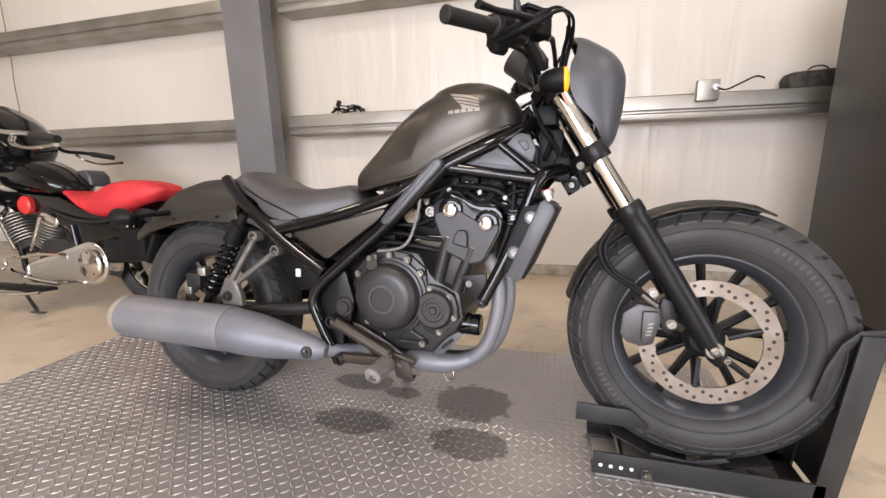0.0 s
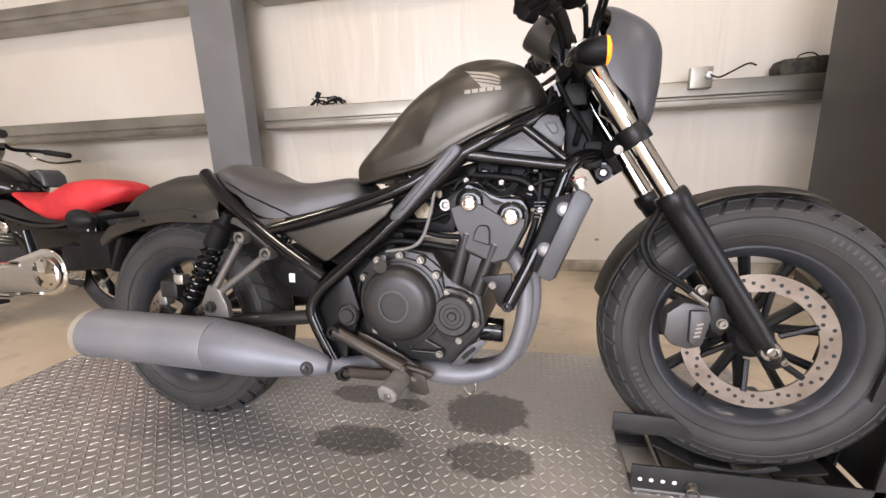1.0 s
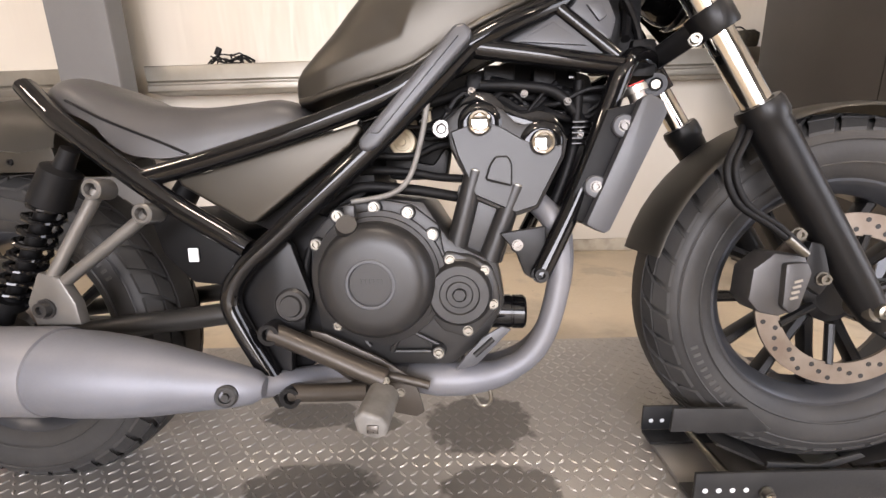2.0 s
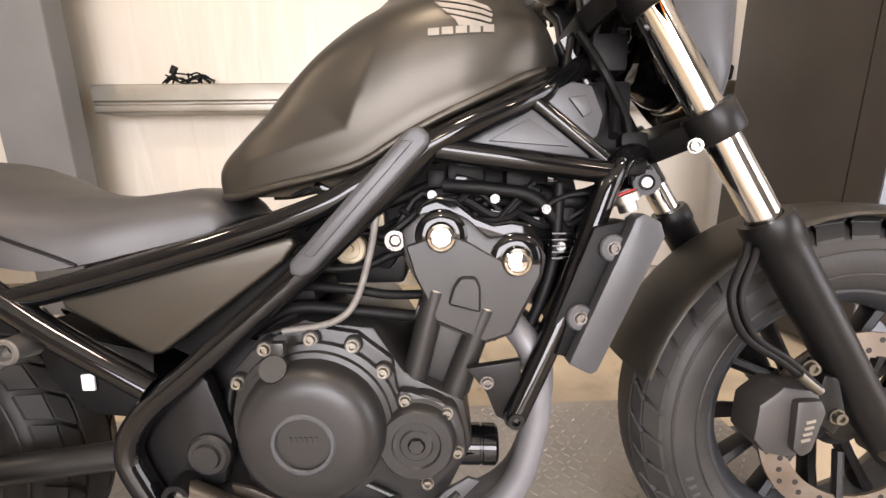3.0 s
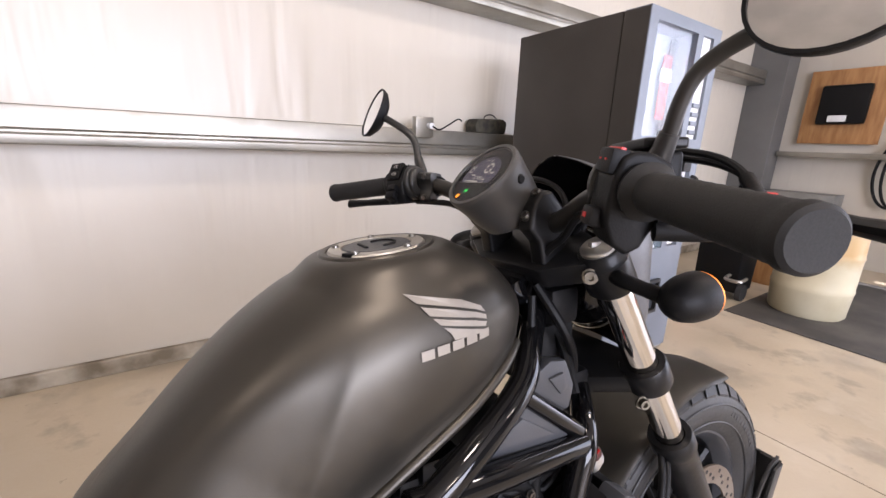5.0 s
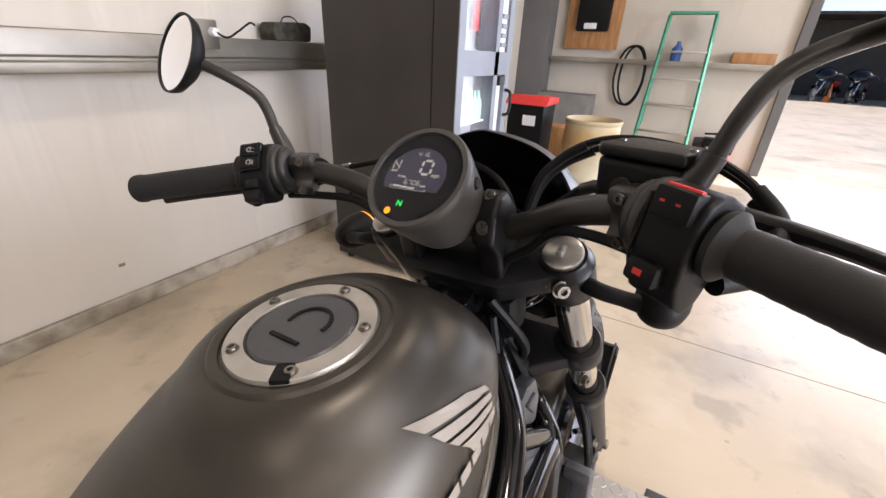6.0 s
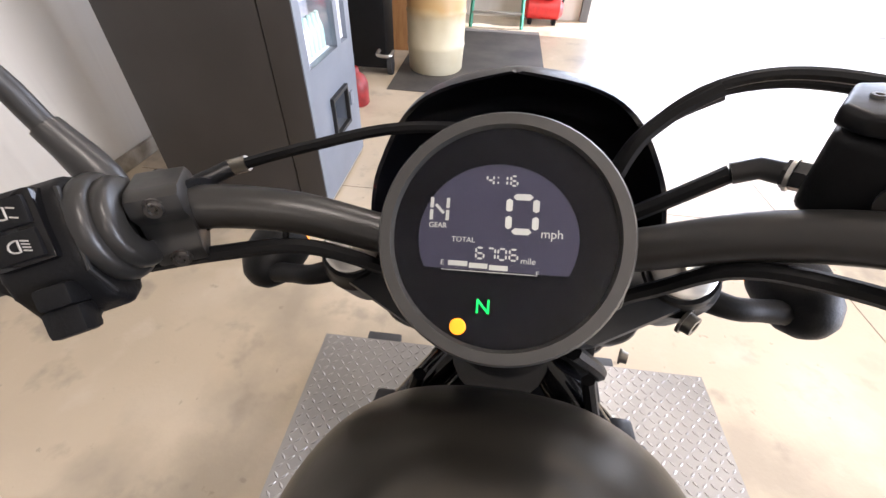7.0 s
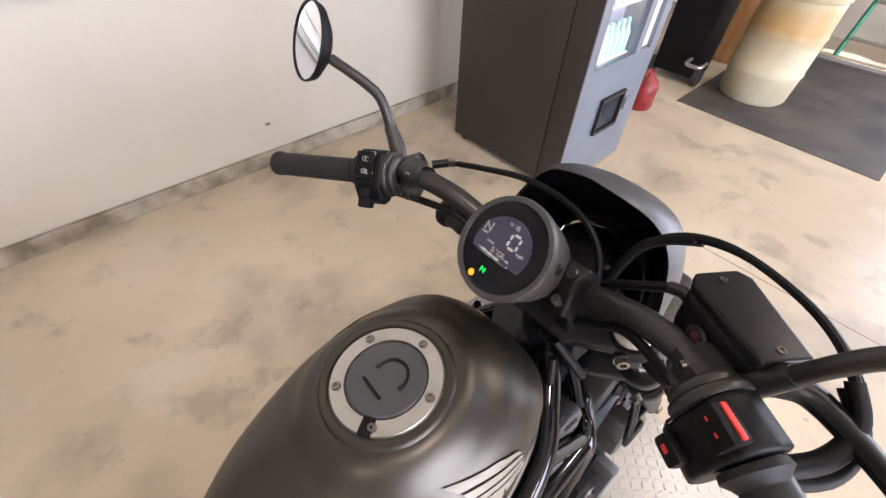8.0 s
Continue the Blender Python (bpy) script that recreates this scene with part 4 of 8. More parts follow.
ob = part("top_yoke", bm, M_SATIN, fork, "black top yoke")
basis = Matrix((( -0.0, 0.8505, -0.526, 0), (1, 0, 0, 0), (0, 0.526, 0.8505, 0), (0, 0, 0, 1)))
ob.matrix_local = Matrix.Translation(fk(-0.032, 0)) @ basis
bm = B()
prism(bm, [(-0.125, -0.02), (-0.11, 0.012), (0.11, 0.012), (0.125, -0.02), (0.06, -0.06), (-0.06, -0.06)], 0, 0.034, "z", 0.006)
ob = part("lower_yoke", bm, M_SATIN, fork, "black lower yoke")
ob.matrix_local = Matrix.Translation(fk(0.165, 0)) @ basis

# front brake caliper and hose
cal = group("front_caliper", "dark grey two-piston brake caliper")
bm = B()
prism(bm, [(1.306, 0.340), (1.310, 0.388), (1.340, 0.414), (1.386, 0.408), (1.393, 0.383), (1.377, 0.320), (1.352, 0.313), (1.322, 0.320)], -0.128, -0.078, "y", 0.007, 2)
part("caliper_body", bm, M_CALIPER, cal)
bm = B()
prism(bm, [(1.350, 0.398), (1.382, 0.400), (1.389, 0.383), (1.376, 0.328), (1.362, 0.320), (1.350, 0.332)], -0.138, -0.12, "y", 0.006, 2)
part("caliper_face", bm, M_CALIPER, cal)
bm = B()
for k in range(4):
    box(bm, (0, 0, 0), (0.004, 0.001, 0.012), 0, Matrix.Translation((1.364 + 0.0015 * k, -0.1385, 0.346 + 0.0085 * k)) @ Matrix.Rotation(radians(75), 4, "Y"))
part("caliper_mark", bm, M_WHITE, cal, "pale illegible marks")
bm = B()
prism(bm, [(1.385, 0.41), (1.39, 0.43), (1.41, 0.425), (1.425, 0.37), (1.41, 0.345), (1.39, 0.36)], -0.128, -0.112, "y", 0.004)
part("caliper_bracket", bm, M_SATIN, cal)
for x, z in ((1.368, 0.441), (1.410, 0.373)):
    bm = B()
    bolt(bm, (x, -0.128, z), 0.0085, (0, -1, 0), 0.009)
    part("caliper_bolt", bm, M_STEEL, cal)
for off in (0.0, 0.012):
    bm = B()
    tube(bm, [(1.30 + off, -0.10, 0.62), (1.275 + off, -0.125, 0.585), (1.252 + off, -0.14, 0.54), (1.27 + off, -0.142, 0.49), (1.32 + off, -0.14, 0.455), (1.372 + off * 0.3, -0.135, 0.417)], 0.005, 10)
    part("brake_hose", bm, M_PLASTIC, BIKE, "black rubber brake hose")
bm = B()
tube(bm, [(1.345, -0.139, 0.437), (1.378, -0.134, 0.412)], 0.0065, 10, smooth=False)
part("hose_fitting", bm, M_STEEL, BIKE)


# headlight cowl
def cowl(name, material, label, thick):
    rows = [(0.768, 1.260, 1.256, 0.055), (0.79, 1.278, 1.248, 0.082), (0.83, 1.288, 1.228, 0.102), (0.88, 1.296, 1.185, 0.112), (0.93, 1.298, 1.168, 0.115), (0.965, 1.289, 1.172, 0.109), (0.99, 1.270, 1.182, 0.098), (1.010, 1.240, 1.184, 0.084), (1.028, 1.212, 1.176, 0.063), (1.037, 1.192, 1.168, 0.042), (1.042, 1.176, 1.162, 0.020), (1.044, 1.166, 1.160, 0.003)]
    cols = [[(r_[0], r_[k]) for r_ in rows] for k in (1, 2, 3)]
    bm = B()
    R, n = [], 33
    for i in range(37):
        z = 0.768 + (1.044 - 0.768) * (1 - (1 - i / 36) ** 1.5)
        xf, xr, w = (lerp(c_, z) for c_ in cols)
        ring = []
        for t_ in (0.0, thick):
            x1, w1 = max(xf - t_ * 1.2, xr + 0.001), max(w - t_, 0.0006)
            line = []
            for j in range(n):
                a = -1 + 2 * j / (n - 1)
                line.append(bm.verts.new((xr + (x1 - xr) * (1 - abs(a) ** 2.2), w1 * math.sin(a * math.pi / 2), z - 0.10 * w * abs(a) - 0.4 * t_)))
            ring += line if t_ == 0 else line[::-1]
        R.append(ring)
    for p_, q_ in zip(R, R[1:]):
        for k in range(2 * n):
            f = bm.faces.new((p_[k], p_[(k + 1) % (2 * n)], q_[(k + 1) % (2 * n)], q_[k]))
            f.material_index = 1 if k >= n - 1 else 0
    for ring in (R[0], R[-1]):
        for k in range(n - 1):
            bm.faces.new((ring[k], ring[k + 1], ring[2 * n - 2 - k], ring[2 * n - 1 - k]))
    ob = part(name, bm, material, BIKE, label, 50)
    ob.data.materials.append(M_LINER)
    return ob


cowl("headlight_cowl", M_GREYPL, "dark grey flyscreen round the headlight", 0.003)
hl = group("headlight", "round headlight in a black bucket")
bm = B()
lathe(bm, (1.19, 0, 0.865), (1, 0, -0.1), [(-0.012, 0), (-0.012, 0.040), (-0.006, 0.052), (0.010, 0.062), (0.025, 0.070), (0.040, 0.0735), (0.041, 0.0735)], 48)
bucket = part("bucket", bm, M_GLOSS, hl)
bm = B()
lathe(bm, (1.19, 0, 0.865), (1, 0, -0.1), [(0.040, 0.072), (0.040, 0.0765), (0.044, 0.0790), (0.054, 0.0795), (0.064, 0.077), (0.067, 0.072), (0.066, 0.067)], 56)
part("headlight_rim", bm, M_CHROME, hl, "bright headlight rim")
bm = B()
for k in range(5):
    a = radians(40 + 25 * k)
    box(bm, (1.1775, 0.036 * math.cos(a), 0.866 + 0.036 * math.sin(a)), (0.006, 0.006, 0.016), 0.001)
part("cooling_rib", bm, M_PLASTIC, bucket)
bm = B()
prism(bm, [(1.150, 0.918), (1.158, 0.934), (1.20, 0.940), (1.214, 0.925), (1.20, 0.912)], -0.03, 0.03, "y", 0.004, 2)
part("mounting_bracket", bm, M_SATIN, hl)
bm = B()
lathe(bm, (1.19, 0, 0.865), (1, 0, -0.1), [(0.066, 0.068), (0.080, 0.045), (0.085, 0)], 40)
part("lens", bm, M_LENS, hl, "clear headlight lens")

# signals
for s, lx in ((-1, 0.0), (1, 0.004)):
    sg = group("turn_signal", "black bullet turn signal with a lit amber rim")
    bm = B()
    lathe(bm, (1.110 + lx, s * 0.205, 0.891), (1, 0, 0.03), [(0, 0), (0.002, 0.008), (0.007, 0.0148), (0.017, 0.0212), (0.032, 0.0248), (0.046, 0.0256), (0.053, 0.0254)], 32)
    part("housing", bm, M_PLASTIC, sg)
    bm = B()
    lathe(bm, (1.110 + lx, s * 0.205, 0.891), (1, 0, 0.03), [(0.0525, 0.0249), (0.056, 0.0247), (0.059, 0.022), (0.062, 0.014), (0.063, 0)], 32)
    part("amber_lens", bm, M_AMBER, sg, "glowing amber lens")
    bm = B()
    tube(bm, [(1.128, s * 0.125, 0.905), (1.118, s * 0.15, 0.902), (1.122, s * 0.172, 0.897), (1.126, s * 0.191, 0.893)], [0.010, 0.0085, 0.008, 0.009], 12)
    part("stalk", bm, M_PLASTIC, sg)

# handlebar
hb_ = group("handlebar", "wide matt black handlebar")
BAR = [(1.098, 0.0, 0.956), (1.102, 0.045, 0.956), (1.100, 0.075, 0.962), (1.084, 0.13, 0.989), (1.060, 0.187, 1.003), (1.02, 0.243, 1.002), (0.985, 0.295, 0.996), (0.954, 0.348, 0.989)]
bm = B()
tube(bm, [(0.955, -0.346, 0.988), (0.985, -0.294, 0.995)] + [(x, -y, z) for x, y, z in BAR[5::-1]] + BAR[1:], 0.0127, 20)
part("bar", bm, M_BAR, hb_)


def lamp_symbol(m, rays):
    """A D-shaped lamp outline with slanted rays, as thin raised strokes."""
    bm = B()
    arc_ = [m @ Vector((0, 0.0032 * math.cos(a) + 0.001, 0.0027 * math.sin(a))) for a in [radians(q) for q in range(-90, 91, 30)]]
    tube(bm, arc_ + [m @ Vector((0, 0.0, 0.0027)), m @ Vector((0, 0.0, -0.0027))] + arc_[:1], 0.00045, 5, smooth=False)
    for k in range(rays):
        z = -0.0022 + 0.0044 * k / (rays - 1)
        tube(bm, [m @ Vector((0, -0.0012, z)), m @ Vector((0, -0.0042, z - 0.0012))], 0.0004, 5, smooth=False)
    return bm


for s in (-1, 1):
    g0, g1 = Vector((1.019, s * 0.233, 1.002)), Vector((0.950, -0.356, 0.986) if s < 0 else (0.950, 0.357, 0.987))
    d = (g1 - g0).normalized()
    bm = B()
    L = (g1 - g0).length
    lathe(bm, g0, d, [(0, 0), (0, 0.0215), (0.005, 0.0225), (0.009, 0.0178)] + [(0.012 + (L - 0.022) * k / 24, 0.0154 + 0.0004 * (k % 2)) for k in range(25)] + [(L - 0.006, 0.0168), (L, 0.0163), (L + 0.002, 0.014), (L + 0.001, 0.0)], 28)
    part("grip", bm, M_GRIP, hb_, "black rubber grip")
    # switch housing: local x rearward, y outward along the grip, z up
    c = g0 - d * 0.020
    rear = Vector((-1, 0, 0.12 if s < 0 else 0.62))
    rear = (rear - d * rear.dot(d)).normalized()
    up_ = rear.cross(d) if rear.cross(d).z > 0 else d.cross(rear)
    rot = Matrix.Translation(c) @ Matrix((rear.to_tuple() + (0,), d.to_tuple() + (0,), up_.to_tuple() + (0,), (0, 0, 0, 1))).transposed()
    bm = B()
    low = 1.0 if s < 0 else 0.76
    prism(bm, [(-0.024, 0.012), (-0.015, 0.024), (0.0, 0.0285), (0.014, 0.0275), (0.0225, 0.021), (0.025, 0.006), (0.0245, -0.014), (0.022, -0.03 * low), (0.012, -0.046 * low), (-0.002, -0.052 * low), (-0.012, -0.044 * low), (-0.016, -0.03 * low), (-0.024, -0.014)], -0.018, 0.018, "y", 0.004, 3)
    bmesh.ops.transform(bm, matrix=rot, verts=bm.verts)
    sw = part("switch_housing", bm, M_PLASTIC, hb_, "black plastic switch housing")
    for a0, r_, w_ in ((-0.0270, 0.0288, 0.0090), (-0.0345, 0.0250, 0.0085)):
        bm = B()
        lathe(bm, c, d, [(a0, 0.012), (a0, r_ - 0.003), (a0 + 0.0015, r_ - 0.001), (a0 + w_ * 0.5, r_), (a0 + w_ - 0.0008, r_ - 0.0008), (a0 + w_, r_ - 0.003), (a0 + w_, 0.012)], 36)
        part("rubber_collar", bm, M_BAR, sw, "smooth black collar ring")
    bm = B()
    tube(bm, [rot @ Vector((0.0235, -0.0182, 0.02)), rot @ Vector((0.0245, -0.0182, -0.02)), rot @ Vector((0.012, -0.0182, -0.042 * low))], 0.0012, 6, smooth=False)
    part("housing_seam", bm, M_DARK, sw)
    if s < 0:
        bm = B()
        box(bm, (0.022, 0.0, 0.017), (0.016, 0.026, 0.020), 0.003, rot)
        ks = part("kill_switch", bm, M_PLASTIC, sw)
        bm = B()
        box(bm, (0.0215, -0.0005, 0.0265), (0.0045, 0.0225, 0.004), 0.001, rot)
        part("red_band", bm, M_RED, ks, "red stop-switch band")
        bm = B()
        for yy, zz, w_ in ((-0.006, 0.018, 0.003), (0.004, 0.018, 0.003)):
            box(bm, (0.0302, yy, zz), (0.0006, w_, 0.0015), 0, rot)
        part("switch_mark", bm, M_RED, ks, "small red marks")
        bm = B()
        box(bm, (0.024, -0.002, -0.028), (0.014, 0.022, 0.016), 0.004, rot)
        st_ = part("start_button", bm, M_PLASTIC, sw)
        bm = B()
        box(bm, (0.0312, -0.003, -0.028), (0.0008, 0.006, 0.004), 0, rot)
        part("switch_mark", bm, M_RED, st_, "small red mark")
    else:
        bm = B()
        box(bm, (0.0225, 0.002, 0.006), (0.012, 0.026, 0.034), 0.003, rot)
        bp_ = part("switch_panel", bm, M_GLOSS, sw, "gloss black switch panel")
        for zz, rays, tilt in ((0.013, 2, 8), (-0.002, 4, 8)):
            bm = B()
            box(bm, (0.0285, 0.002, zz), (0.004, 0.020, 0.0135), 0.0018, rot)
            b_ = part("beam_switch", bm, M_PLASTIC, bp_)
            bm = lamp_symbol(rot @ Matrix.Translation((0.0306, 0.0, zz)), rays)
            part("lamp_symbol", bm, M_PRINT, b_, "pale lamp symbol")
        bm = B()
        box(bm, (0.022, -0.002, -0.027), (0.014, 0.015, 0.011), 0.0025, rot)
        box(bm, (0.020, -0.001, -0.039), (0.013, 0.017, 0.014), 0.003, rot)
        part("signal_switch", bm, M_PLASTIC, sw)
        bm = B()
        lathe(bm, rot @ Vector((0.004, 0.004, -0.034)), rear * 0.8 - up_ * 0.5, [(0, 0.0085), (0.006, 0.0085), (0.008, 0.006), (0.008, 0)], 18)
        part("horn_button", bm, M_PLASTIC, sw)
    # lever perch: a split clamp with a bolted rear cap
    p = Vector((1.062, s * 0.183, 1.001))
    db = Vector((-0.50, s * 0.86, 0.06)).normalized()
    rb = Vector((-1, 0, 0.0))
    rb = (rb - db * rb.dot(db)).normalized()
    ub = rb.cross(db) if rb.cross(db).z > 0 else db.cross(rb)
    mp_ = Matrix.Translation(p) @ Matrix((rb.to_tuple() + (0,), db.to_tuple() + (0,), ub.to_tuple() + (0,), (0, 0, 0, 1))).transposed()
    bm = B()
    prism(bm, [(-0.012, 0.02), (0.0, 0.0215), (0.013, 0.023), (0.020, 0.021), (0.0215, 0.012), (0.0165, 0.004), (0.0165, -0.006), (0.0205, -0.013), (0.019, -0.0225), (0.011, -0.0245), (-0.004, -0.0215), (-0.018, -0.014), (-0.022, 0.0), (-0.019, 0.013)], -0.0125, 0.0125, "y", 0.0022, 2)
    bmesh.ops.transform(bm, matrix=mp_, verts=bm.verts)
    per = part("lever_perch", bm, M_BAR, hb_, "black lever perch clamp")
    for zz in (0.0155, -0.0175):
        bm = B()
        bolt(bm, mp_ @ Vector((0.0195, 0, zz)), 0.0044, rb, 0.004)
        part("perch_bolt", bm, M_STEEL2, per)
    bm = B()
    tube(bm, [mp_ @ Vector((-0.002, -0.0128, 0.0)), mp_ @ Vector((0.0, -0.0145, 0.0))], 0.0165, 24, smooth=False)
    part("clamp_band", bm, M_ALLOY if s < 0 else M_SATIN, per, "plain clamp band")
    bm = B()
    tube(bm, [mp_ @ Vector((-0.012, 0.0, 0.004)), (1.088, s * 0.205, 0.998), (1.098, s * 0.222, 0.995)], [0.013, 0.012, 0.010], 12, flat=0.8)
    part("lever_mount", bm, M_SATIN, per)
    dx, dz = (0.0, 0.0) if s < 0 else (-0.032, -0.018)
    bm = B()
    tube(bm, [(1.098, s * 0.218, 0.995), (1.108 + dx * 0.7, s * 0.245, 0.994 + dz * 0.7), (1.080 + dx, s * 0.30, 0.99 + dz), (1.045 + dx, s * 0.345, 0.985 + dz), (1.02 + dx, s * 0.385, 0.982 + dz)], [0.009, 0.009, 0.0065, 0.0055, 0.0075], 10, flat=1.3)
    part("lever", bm, M_SATIN, hb_, "black lever")
    # mirror
    mr = group("mirror", "round black mirror on a curved stem")
    if s < 0:
        stem = [(1.064, -0.205, 1.010), (1.064, -0.213, 1.028), (1.062, -0.222, 1.048), (1.059, -0.231, 1.072), (1.060, -0.241, 1.090), (1.064, -0.256, 1.102), (1.068, -0.274, 1.110), (1.070, -0.292, 1.116)]
    else:
        stem = [(1.062, 0.212, 1.012), (1.066, 0.225, 1.030), (1.067, 0.236, 1.048), (1.067, 0.243, 1.068), (1.064, 0.250, 1.084), (1.056, 0.262, 1.097), (1.045, 0.280, 1.110), (1.034, 0.300, 1.122)]
    bm = B()
    tube(bm, stem, 0.0064, 14)
    part("stem", bm, M_BAR, mr)
    bm = B()
    tube(bm, stem[:3], [0.0085, 0.0105, 0.0098, 0.0085, 0.0078], 18)
    part("stem_boot", bm, M_BAR, mr)
    mc = Vector((1.048, -0.322, 1.124)) if s < 0 else Vector((1.026, 0.338, 1.136))
    mn = (Vector((-0.92, -0.10, 0.30)) if s < 0 else Vector((-0.91, 0.07, 0.38))).normalized()
    bm = B()
    lathe(bm, mc, mn, [(-0.022, 0), (-0.022, 0.014), (-0.018, 0.03), (-0.008, 0.044), (0.0, 0.047), (0.003, 0.047), (0.003, 0.0445), (0.0015, 0.0445)], 36)
    part("mirror_shell", bm, M_PLASTIC, mr)
    bm = B()
    lathe(bm, mc, mn, [(0.0015, 0.0445), (0.0022, 0.03), (0.0024, 0.0)], 36)
    part("mirror_glass", bm, M_MIRROR, mr, "mirror glass")
    # riser clamp
    bm = B()
    prism(bm, [(1.060, 0.952), (1.066, 0.980), (1.078, 0.996), (1.094, 0.998), (1.116, 0.975), (1.122, 0.95), (1.126, 0.905), (1.084, 0.905), (1.078, 0.935)], s * 0.040, s * 0.064, "y", 0.005, 3)
    ris = part("handlebar_riser", bm, M_SATIN, hb_, "black handlebar clamp")
    for q in ((1.0655, 0.967), (1.081, 0.9935)):
        bm = B()
        bolt(bm, (q[0], s * 0.052, q[1]), 0.0058, (-0.80, 0, 0.6), 0.006)
        part("riser_bolt", bm, M_STEEL2, ris)

# brake master cylinder
ms = group("brake_reservoir", "black brake fluid reservoir with a sight glass")
rot = Matrix.Translation((1.095, -0.181, 1.019)) @ Matrix.Rotation(radians(-35), 4, "Z")
bm = B()
prism(bm, [(-0.017, -0.040), (-0.024, 0.028), (-0.016, 0.038), (0.016, 0.038), (0.022, 0.028), (0.016, -0.040)], -0.026, 0.0165, "z", 0.006, 3)
bmesh.ops.transform(bm, matrix=rot, verts=bm.verts)
part("reservoir_body", bm, M_PLASTIC, ms)
bm = B()
prism(bm, [(-0.018, -0.042), (-0.024, 0.029), (-0.016, 0.040), (0.017, 0.040), (0.024, 0.030), (0.018, -0.042)], 0.0175, 0.027, "z", 0.003, 3)
bmesh.ops.transform(bm, matrix=rot, verts=bm.verts)
lid = part("reservoir_lid", bm, M_SATIN, ms, "dark grey metal lid")
for yy in (-0.034, 0.030):
    bm = B()
    bolt(bm, rot @ Vector((0, yy, 0.0262)), 0.0032, (0, 0, 1), 0.002)
    part("lid_screw", bm, M_STEEL2, lid)
bm = B()
lathe(bm, rot @ Vector((-0.0225, 0.002, -0.006)), rot.to_3x3() @ Vector((-1, 0, 0)), [(0, 0.0105), (0.0035, 0.0105), (0.0035, 0.0065), (0.0012, 0.0055), (0.0012, 0)], 24)
sgl = part("sight_glass", bm, M_BAR, ms, "round sight glass")
bm = B()
lathe(bm, rot @ Vector((-0.0245, 0.002, -0.006)), rot.to_3x3() @ Vector((-1, 0, 0)), [(0, 0.0058), (0.0006, 0.0058), (0.0006, 0)], 20)
part("fluid_window", bm, mat("brown_brake_fluid", (0.10, 0.03, 0.025), 0.15, 0, scale=30), sgl, "reddish brown fluid window")
bm = B()
tube(bm, [rot @ Vector((0.0, 0.030, -0.016)), rot @ Vector((0.002, 0.047, -0.018))], 0.0078, 6, smooth=False)
part("banjo_fitting", bm, M_CASE, ms, smooth=20)
bm = B()
tube(bm, [rot @ Vector((0.002, 0.047, -0.018)), (1.129, -0.134, 1.001), (1.131, -0.122, 0.996)], 0.0062, 12, smooth=False)
part("hose_ferrule", bm, M_CASE, ms, "dark hose ferrule")
bm = B()
lathe(bm, rot @ Vector((0.0015, 0.043, -0.0175)), rot.to_3x3() @ Vector((0.1, 1, -0.1)), [(0, 0.007), (0, 0.0088), (0.002, 0.0088), (0.002, 0.007)], 16, close=True)
part("ferrule_ring", bm, M_ALLOY, ms, "bright ring")


